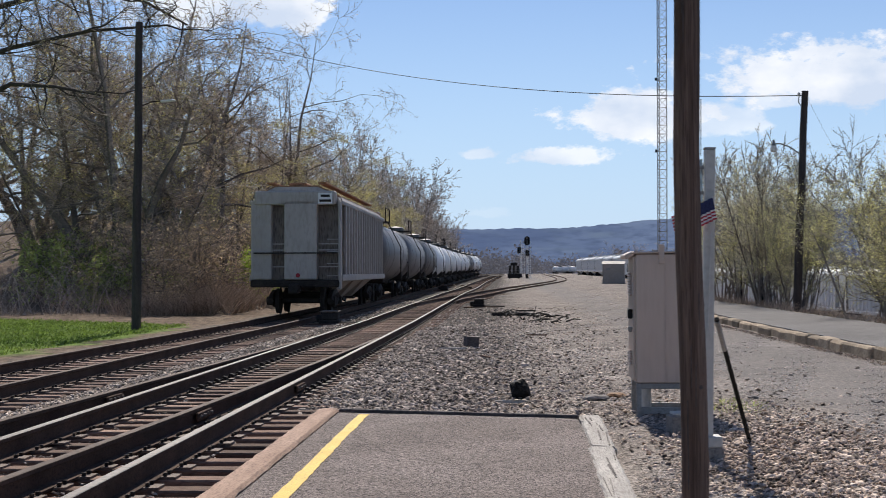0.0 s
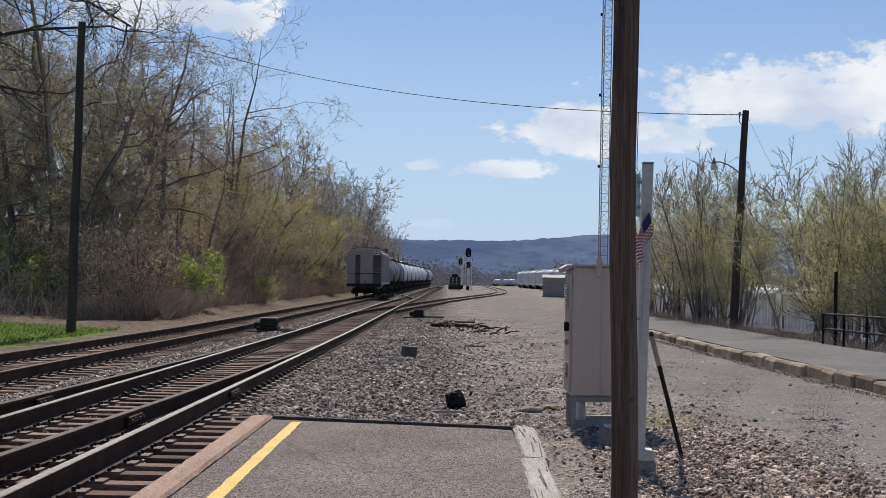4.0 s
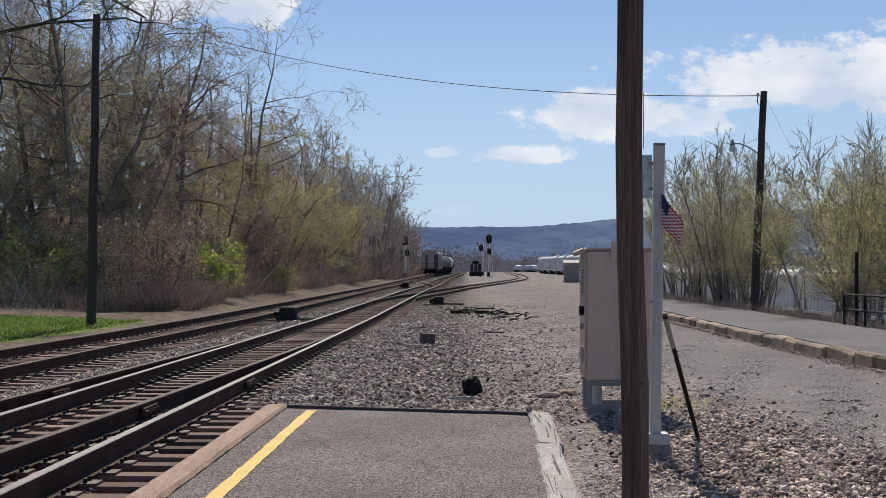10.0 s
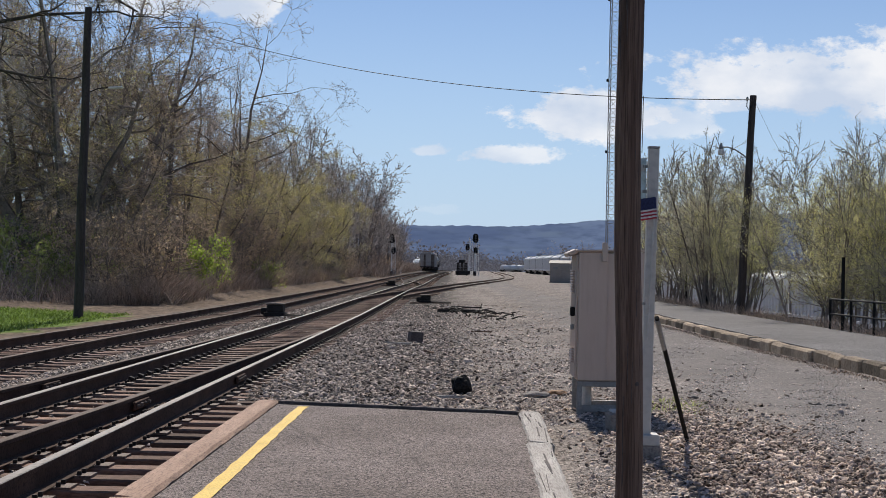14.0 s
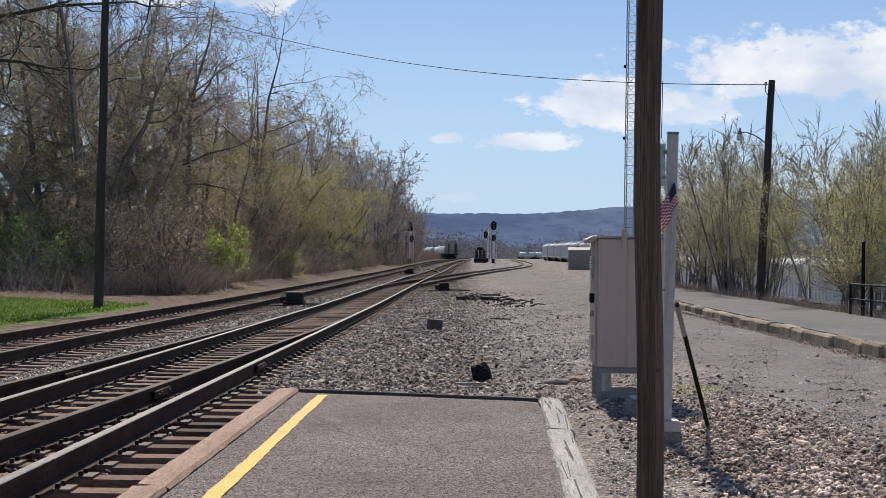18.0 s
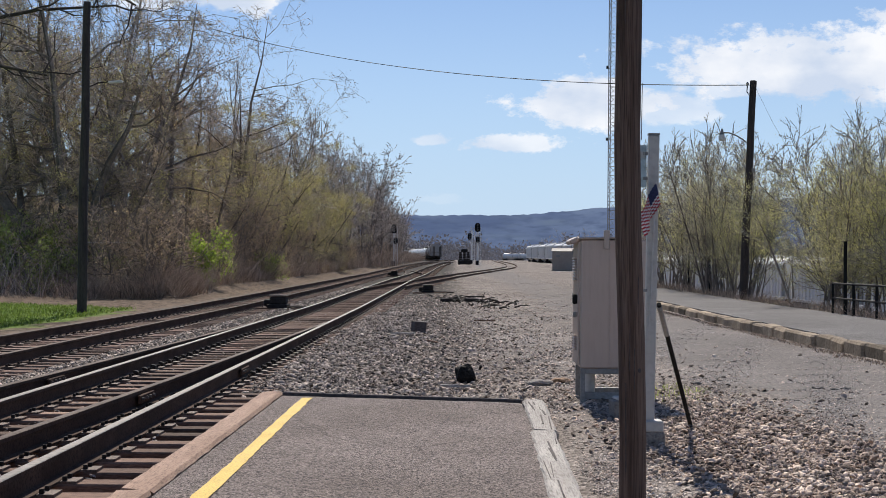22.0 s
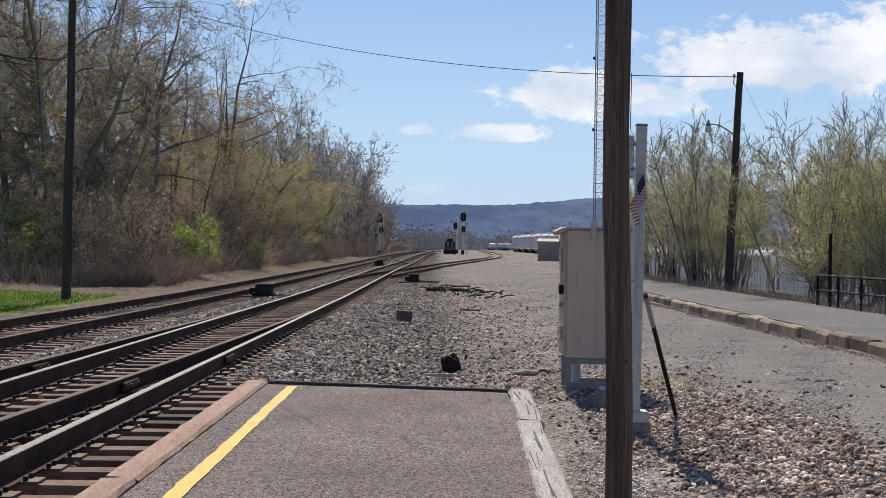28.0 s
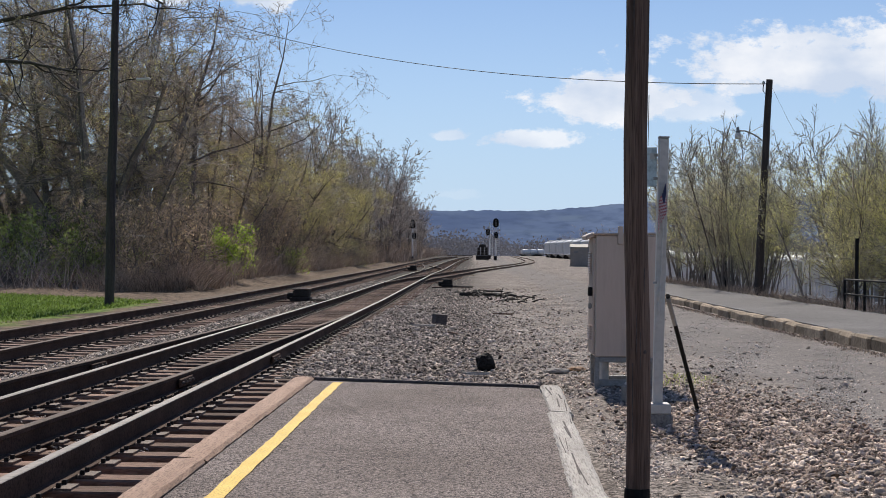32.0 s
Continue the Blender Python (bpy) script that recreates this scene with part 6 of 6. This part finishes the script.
def ribbons(name, label, cat, n, place, mt, seed, h0, h1, w, parent=None):
    """Upright thin blades and canes, one joined piece."""
    r = np.random.default_rng(seed)
    x, y = place(r, n)
    z = ground_z(x, y)
    a, h = r.uniform(0, 2 * np.pi, n), r.uniform(h0, h1, n)
    lx, ly = r.normal(0, 0.8, n) * h, r.normal(0, 0.8, n) * h
    dx, dy = np.cos(a) * w, np.sin(a) * w
    p = lambda ox, oy, oz, s: np.stack([x + ox + dx * s, y + oy + dy * s, z + oz], -1)
    v = np.stack([p(0, 0, -0.03, -1), p(0, 0, -0.03, 1), p(lx * 0.4, ly * 0.4, h * 0.6, 0.8), p(lx * 0.4, ly * 0.4, h * 0.6, -0.8), p(lx, ly, h, 0.25), p(lx, ly, h, -0.25)], 1).reshape(-1, 3)
    i = np.arange(n)[:, None] * 6
    f = np.concatenate([i + [0, 1, 2, 3], i + [3, 2, 4, 5]])
    ob = new(name, mesh_np(name, v, f, [mt]))
    return tagged(ob, label, cat, kind="stuff")


def build_undergrowth():
    def edge(r, n):
        y = 55 + 200 * r.random(n) ** 1.5
        x = -11.6 - np.abs(r.normal(0, 2.0, n))
        left = r.random(n) < 0.36
        out = r.uniform(0, 12, n)
        x = np.where(left, -11 - out, x)
        y = np.where(left, 55 + 1.09 * out + np.abs(r.normal(0, 3.6, n)), y)
        return x, y

    ribbons("brush", "tangled brown dry brush along the foot of the bank", "brush", 44000, edge, M["brush"], 3, 0.15, 1.0, 0.012)

    def slope(r, n):
        y = 56 + 150 * r.random(n) ** 1.4
        return -11.5 - r.uniform(0, 9, n) - np.maximum(0, 62 - y), y

    ribbons("saplings", "thin grey-brown saplings and canes on the bank", "saplings", 3500, slope, M["twig"], 4, 0.8, 2.6, 0.012)

    def lawn(r, n):
        x = -10.4 - r.uniform(0, 9, n)
        y = 26 + r.uniform(0, 26, n)
        ok = y + 0.75 * x < 37.5 + r.normal(0, 0.5, n)
        return x[ok][: n // 3], y[ok][: n // 3]

    def lawn_n(r, n):
        xs, ys = np.zeros(0), np.zeros(0)
        while len(xs) < n:
            a, b = lawn(r, n * 3)
            xs, ys = np.concatenate([xs, a]), np.concatenate([ys, b])
        return xs[:n], ys[:n]

    ribbons("grass", "bright green spring grass on the lawn", "grass", 22000, lawn_n, M["grass"], 5, 0.02, 0.09, 0.011)

    def under(r, n):
        y = 30 + 48 * r.random(n)
        return 9.5 + np.abs(r.normal(0, 0.9, n)), y

    ribbons("weeds", "dry brown weeds and canes beside the path", "weeds", 5000, under, M["brush"], 6, 0.1, 0.6, 0.008)
    def scrub(r, n):
        y = 190 + 330 * r.random(n)
        edge = np.array([line_x(L_LINE, float(v)) for v in y[:: 50]]).repeat(50)[:n]
        return edge - 4.6 - np.abs(r.normal(0, 9, n)), y

    ribbons("scrub", "dense brown scrub beside the curve", "scrub", 26000, scrub, M["brush"], 8, 0.5, 2.6, 0.03)
    # leafless bushes along the bank
    bushes = [make_tree(51 + k, "low leafless brown bush on the bank", 2.6 + 0.7 * k, 7, (6, 4, 4), 0.7, 0.5, 0.03, 500, 0.035, "bud_brown", "brush", "bushes on the bank", 0.1, "bush", "bush") for k in range(2)]
    rb, taken = random.Random(77), set()
    for k in range(52):
        t = (k / 52) ** 1.5
        if k % 4 == 3:
            x = -12 - rb.uniform(0, 10)
            y = 55.5 + 1.09 * (-10.9 - x) + rb.uniform(0.5, 4)
        else:
            y = 57 + 260 * t + rb.uniform(-1, 1)
            x = -12.3 - abs(rb.gauss(0, 1.2)) - (0.6 if y < 64 else 0)
        b = bushes[k % 2] if k % 2 not in taken else copy_thing(bushes[k % 2], pose(0, 0, 0))
        taken.add(k % 2)
        set_tree(b, x, y, rb.uniform(0, 360), rb.uniform(0.8, 1.5))
    bent = thing("bent_sapling", "dark bent sapling arching over the brush", "sapling", pose(-12.5, 62.0, float(ground_z(-12.5, 62.0))))
    part("stem", Geo().tube([(0, 0, -0.2), (-0.05, 0, 0.9), (-0.2, 0, 1.7), (-0.55, 0, 2.4), (-1.0, 0, 2.7)], [0.11, 0.095, 0.08, 0.06, 0.03], 8), M["farpole"], bent, smooth=True)

    def kerbside(r, n):
        y = 12 + 45 * r.random(n)
        return 6.22 - np.abs(r.normal(0, 0.12, n)), y

    ribbons("kerb_weeds", "short dry grass and weeds along the kerb", "weeds", 5000, kerbside, M["brush"], 12, 0.015, 0.045, 0.006)
    def tuft(r, n):
        return 2.35 + r.normal(0, 0.28, n), 15.3 + r.normal(0, 0.5, n)

    ribbons("weed_tuft", "yellow-green weeds sprouting in the gravel", "weeds", 150, tuft, M["leaf"], 14, 0.02, 0.07, 0.006)
    # fresh green shrubs on the bank
    sh = make_tree(41, "fresh bright green shrub at the foot of the bank", 2.1, 9, (6, 5, 3), 0.75, 0.5, 0.025, 750, 0.085, "leaf", "twig", "green shrubs", 0.3, "shrub", "shrub")
    first = True
    for x, y, s in ((-13.4, 64, 0.8), (-17.5, 62.5, 0.9), (-19, 63, 0.9), (-13.0, 75, 0.8), (-15.2, 62, 0.6), (-20.5, 66, 1.1), (-12.3, 90, 0.9), (-18.5, 64, 1.3), (-21.5, 68, 1.5), (-16.4, 62, 0.9), (-22.5, 69, 1.4), (-14.2, 60.5, 0.6), (-17.8, 67, 1.2), (-19.5, 69, 1.3), (-16.4, 66, 1.1), (-23, 72, 1.5), (-21, 70, 1.3), (-24.5, 74, 1.5)):
        ob = sh if first else copy_thing(sh, pose(0, 0, 0))
        first = False
        set_tree(ob, x, y, x * 50, s)
    lime = make_tree(42, "lime-green leafy shrub bright among the brown brush", 2.5, 7, (6, 5, 3), 0.6, 0.5, 0.03, 1500, 0.075, "lime", "twig", "", 0.25, "shrub", "shrub")
    set_tree(lime, -12.2, 67.0, 20, 1.15)


build_undergrowth()


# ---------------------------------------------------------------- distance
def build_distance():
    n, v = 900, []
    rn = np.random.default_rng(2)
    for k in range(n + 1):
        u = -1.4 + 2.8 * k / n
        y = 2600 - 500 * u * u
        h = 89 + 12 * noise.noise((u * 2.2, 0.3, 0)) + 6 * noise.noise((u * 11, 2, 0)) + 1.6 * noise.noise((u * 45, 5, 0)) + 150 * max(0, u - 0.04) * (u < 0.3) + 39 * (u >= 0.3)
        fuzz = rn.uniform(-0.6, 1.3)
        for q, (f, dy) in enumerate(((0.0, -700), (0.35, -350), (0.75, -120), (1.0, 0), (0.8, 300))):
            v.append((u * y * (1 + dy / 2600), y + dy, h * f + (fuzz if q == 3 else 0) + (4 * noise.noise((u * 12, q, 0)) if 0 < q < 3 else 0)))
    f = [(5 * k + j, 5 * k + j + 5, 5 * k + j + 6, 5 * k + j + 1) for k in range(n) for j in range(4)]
    # The ridge wears its haze as a glowing blue colour.
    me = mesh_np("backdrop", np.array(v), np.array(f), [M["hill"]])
    tagged(new("backdrop", me), "wooded ridge on the horizon, blue haze painted into its glowing colour", "hill", kind="structure")

    # far woods between the yard and the ridge: clumps of many small leafy flakes
    r = np.random.default_rng(9)
    m, k = 2100, 60
    cy = 610 + 1000 * r.random(m) ** 1.3
    cu = r.uniform(-0.45, 0.5, m)
    cx = cu * cy
    keep = ~((cx > 14) & (cx < 52) & (cy < 770)) & (np.abs(cx - np.array([line_x(L_LINE, float(min(v, 890))) for v in cy])) > 14)
    cx, cy = cx[keep], cy[keep]
    m = len(cx)
    sz = r.uniform(0.7, 1.5, m)
    q = r.normal(0, 1, (m, k, 3))
    q /= np.linalg.norm(q, axis=-1, keepdims=True)
    q *= r.random((m, k, 1)) ** 0.4 * np.array([4.5, 4.5, 5.0]) * sz[:, None, None]
    c = q + np.stack([cx, cy, ground_z(cx, cy) + 4.5 * sz], -1)[:, None]
    d = r.normal(0, 1, (m, k, 2, 3))
    d /= np.linalg.norm(d, axis=-1, keepdims=True)
    d *= r.uniform(0.4, 1.0, (m, k, 2, 1))
    vv = np.stack([c - d[:, :, 0], c + d[:, :, 1], c + d[:, :, 0], c - d[:, :, 1]], 2).reshape(-1, 3)
    ff = np.arange(len(vv)).reshape(-1, 4)
    tagged(new("far_woods", mesh_np("far_woods", vv, ff, [M["farwood_haze"]])), "distant grey-brown woods, haze painted in as a pale glow", "woods", kind="stuff")
    # houses of the town below the ridge
    rr = random.Random(12)
    for k in range(11):
        yy = rr.uniform(1960, 2180)
        xx = rr.uniform(-0.01, 0.1) * yy
        z = (yy - 1900) * 0.095 + 1
        h = thing("house", "distant pale house among hazy trees", "house", pose(xx, yy, z, 0, 0, rr.uniform(-40, 40)), "distant houses")
        w, d, e = rr.uniform(6, 9), rr.uniform(5, 7), rr.uniform(3, 4.5)
        part("wall", Geo().box((0, 0, e / 2 - 3), (w, d, e + 6)), M["housewall_haze"], h)
        part("roof", Geo().add([(-w / 2 - 0.4, -d / 2 - 0.4, e), (w / 2 + 0.4, -d / 2 - 0.4, e), (w / 2 + 0.4, d / 2 + 0.4, e), (-w / 2 - 0.4, d / 2 + 0.4, e), (-w / 2 - 0.4, 0, e + 3), (w / 2 + 0.4, 0, e + 3)], [(0, 1, 5, 4), (2, 3, 4, 5), (0, 4, 3), (1, 2, 5), (0, 3, 2, 1)]), M["roof"], h)
        for j in (-1, 1):
            part("window", Geo().box((j * w / 4, -d / 2 - 0.02, e * 0.6), (1.2, 0.1, 1.6)), M["glass"], h)


build_distance()


def build_fence():
    f = thing("pipe_fence", "black two-rail pipe fence beside the path", "fence", pose(0, 0, 0))
    x = 9.42
    for k in range(11):
        y = 34.4 - k * 1.78
        part("post", Geo().tube([(x, y, -0.2), (x, y, 0.83)], 0.032, 8), M["black"], f)
    for z in (0.44, 0.8):
        part("rail", Geo().tube([(x, 34.4, z), (x, 16.4, z)], 0.026, 8), M["black"], f)
    for xx, yy, h in ((9.5, 33.6, 2.0), (10.9, 59, 2.3), (11.2, 66, 2.2)):
        p = thing("fence_post", "tall thin black steel post beside the path", "post", pose(xx, yy, float(ground_z(xx, yy))))
        part("shaft", Geo().tube([(0, 0, -0.1), (0, 0, h)], 0.045, 8), M["black"], p)


build_fence()


# ---------------------------------------------------------------- loose ballast
def stones(name, label, n, place, lo, hi, seed, mt):
    r = np.random.default_rng(seed)
    x, y, z = place(r, n)
    n = len(x)
    s = (lo * 0.6 + (hi * 1.1 - lo * 0.6) * r.random(n) ** 1.9) * (1 + 0.007 * np.maximum(y - 12, 0))
    # a broken chip: an uneven base, steep sides and a tilted flat top
    k = 5 if hi > 0.045 else 4
    ang = (np.arange(k) * 2 * np.pi / k)[None] + r.uniform(-0.45, 0.45, (n, k)) + r.uniform(0, 6.3, (n, 1))
    ra = r.uniform(0.6, 1.15, (n, k)) * s[:, None] * 0.5
    rb = ra * r.uniform(0.55, 0.92, (n, k))
    asp, turn = r.uniform(0.5, 0.95, (n, 1)), r.uniform(0, 6.3, (n, 1))
    tx, ty = r.normal(0, 0.3, (n, 1)), r.normal(0, 0.3, (n, 1))
    hgt = r.uniform(0.1, 0.28, (n, 1)) * s[:, None]
    px, py = np.concatenate([np.cos(ang) * ra, np.cos(ang) * rb], 1), np.concatenate([np.sin(ang) * ra, np.sin(ang) * rb], 1) * asp
    vz = np.concatenate([np.zeros((n, k)), hgt + np.zeros((n, k))], 1) - 0.12 * s[:, None] + px * tx + py * ty
    vx, vy = px * np.cos(turn) - py * np.sin(turn), px * np.sin(turn) + py * np.cos(turn)
    vv = np.stack([vx + x[:, None], vy + y[:, None], vz + z[:, None]], -1)
    tri = np.array([(k, k + i, k + i + 1) for i in range(1, k - 1)] + [t for i in range(k) for t in ((i, (i + 1) % k, k + (i + 1) % k), (i, k + (i + 1) % k, k + i))])
    f = (np.arange(n)[:, None, None] * 2 * k + tri[None]).reshape(-1, 3)
    return tagged(new(name, mesh_np(name, vv.reshape(-1, 3), f, [mt])), label, "stones", kind="stuff")


def spread_y(r, n, y0, y1, power=2.0):
    """Distances, closer together near by."""
    u = r.random(n)
    return (y0 ** (1 - power) + u * (y1 ** (1 - power) - y0 ** (1 - power))) ** (1 / (1 - power))


def build_stones():
    rails = [-7.59, -6.11, -4.10, -2.62]

    def between(r, n):
        y = spread_y(r, n, 12, 75, 1.6)
        x = np.clip(r.normal(-5.1, 0.55, n), -6.0, -4.3)
        return x, y, ground_z(x, y) - 0.02 + 0.09 * np.exp(-(((x + 5.1) / 0.5) ** 2))

    stones("ballast", "grey crushed-stone ballast heaped between the tracks", 12000, between, 0.035, 0.075, 1, M["stone"])

    def cribs(r, n):
        y = spread_y(r, n, 9, 70, 1.6)
        x = r.uniform(-8.7, -2.45, n)
        ok = np.min(np.abs(x[:, None] - np.array(rails)[None]), 1) > 0.11
        ok &= ~((x > -4.9) & (x < -4.1) & (y < 24))
        x, y = x[ok], y[ok]
        return x, y, grade(y) - 0.225 + 0.035 * r.random(len(x)) ** 2

    stones("ballast", "dirty ballast stones between the ties", 21000, cribs, 0.03, 0.065, 2, M["stone_dark"])

    def shoulder(r, n):
        y = spread_y(r, n, 13.7, 60, 1.7)
        x = -2.4 + np.abs(r.normal(0, 2.3, n))
        return x, y, ground_z(x, y) + r.random(n) ** 2 * 0.04

    def toe(r, n):
        y = spread_y(r, n, 13.8, 40, 1.7)
        x = -2.3 + np.abs(r.normal(0, 1.0, n))
        return x, y, ground_z(x, y) + 0.01 + r.random(n) ** 2 * 0.05

    stones("ballast", "dark ballast spilling from the track shoulder", 17000, toe, 0.04, 0.1, 6, M["stone_dark"])
    stones("ballast", "dark and pale ballast stones spilling beside the platform end", 26000, shoulder, 0.032, 0.085, 3, M["stone"])

    def near(r, n):
        y = spread_y(r, n, 7.0, 24, 2.2)
        x = 0.9 + np.abs(r.normal(0, 2.2, n))
        return x, y, ground_z(x, y)

    stones("gravel", "fine grey gravel round the posts", 56000, near, 0.012, 0.036, 4, M["stone_pale"])

    def yard(r, n):
        y = spread_y(r, n, 36, 150, 1.5)
        x = r.uniform(-2.0, 9.0, n)
        return x, y, ground_z(x, y)

    stones("gravel", "coarse mixed stones strewn over the yard", 26000, yard, 0.018, 0.044, 8, M["stone_pale"])

    def heap(r, n):
        y = 10.5 + r.normal(0, 1.9, n)
        x = 2.35 + r.normal(0, 0.5, n)
        ok = (x > 0.95) & (y > 7)
        return x[ok], y[ok], ground_z(x[ok], y[ok]) + r.random(ok.sum()) ** 2 * 0.05

    stones("gravel", "coarse pale crushed stone beside the post", 15000, heap, 0.03, 0.08, 7, M["stone_tan"])

    def lane(r, n):
        y = spread_y(r, n, 8.5, 48, 1.5)
        x = r.uniform(1.0, 6.1, n)
        return x, y, ground_z(x, y)

    stones("gravel", "scattered fine gravel on the yard surface", 44000, lane, 0.014, 0.034, 5, M["stone_grey"])


build_stones()


# ---------------------------------------------------------------- everything that moves
def motions():
    ts = np.array([t for t, _ in TRAIN], float)
    ss = np.array([s for _, s in TRAIN], float)

    def rear(t):
        k = int(np.clip(np.searchsorted(ts, t) - 1, 0, len(ts) - 2))
        m = np.gradient(ss, ts)
        h = ts[k + 1] - ts[k]
        q = (t - ts[k]) / h
        return float((2 * q**3 - 3 * q**2 + 1) * ss[k] + (q**3 - 2 * q**2 + q) * h * m[k] + (-2 * q**3 + 3 * q**2) * ss[k + 1] + (q**3 - q**2) * h * m[k + 1])

    times = [k * 0.5 for k in range(65)]
    for car, back, length in train_cars:
        rows = []
        for t in times:
            a, b = line_place(rear(t) + back + 2.3), line_place(rear(t) + back + length - 2.3)
            d = (b - a).normalized()
            yaw, pitch = math.degrees(math.atan2(-d.x, d.y)), math.degrees(math.asin(d.z))
            o = a - d * 2.3
            rows.append((t, pose(o.x, o.y, o.z, pitch, 0, yaw)))
        walk(car, rows)
    # the tail car's wheels turn as it rolls
    r0 = rear(0)
    for w, y in wheelsets:
        o = w.location.copy()
        rows, n = [], 0
        for k in range(961):
            t = k / 30
            rows.append((t, pose(o.x, o.y, o.z, -math.degrees((rear(t) - r0) / 0.46) % 360, 0, 0)))
        walk(w, rows)
    # the flag stirs in the breeze: it hangs, and swings round its staff
    # seconds, bearing of the fly, droop
    swing = ((0, 176, 28), (2, 150, 40), (4, 128, 48), (7, 90, 55), (9, 55, 48), (13.3, 60, 50), (14, 165, 14), (15, 150, 22), (16, 125, 40), (19, 130, 46), (23, 132, 46), (26, 118, 50), (28, 122, 48), (32, 115, 50))
    for k, strip in enumerate(flag_strips):
        rows = []
        for j in range(129):
            t = j * 0.25
            o, turn = Vector((0, 0, 0)), None
            for q in range(k + 1):
                a = float(np.interp(t, [s[0] for s in swing], [s[1] for s in swing])) + (4 + 2.2 * q) * math.sin(2.1 * t - q * 0.75)
                d = float(np.interp(t, [s[0] for s in swing], [s[2] for s in swing])) + 5 * math.sin(1.3 * t - 0.35 * q)
                turn = Euler((0, radians(d * 0.45), radians(-a))).to_matrix()
                if q < k:
                    o = o + Euler((0, radians(d), radians(-a))).to_matrix() @ Vector((0.036, 0, 0))
            rows.append((t, Matrix.Translation(o) @ turn.to_4x4()))
        walk(strip, rows)


motions()
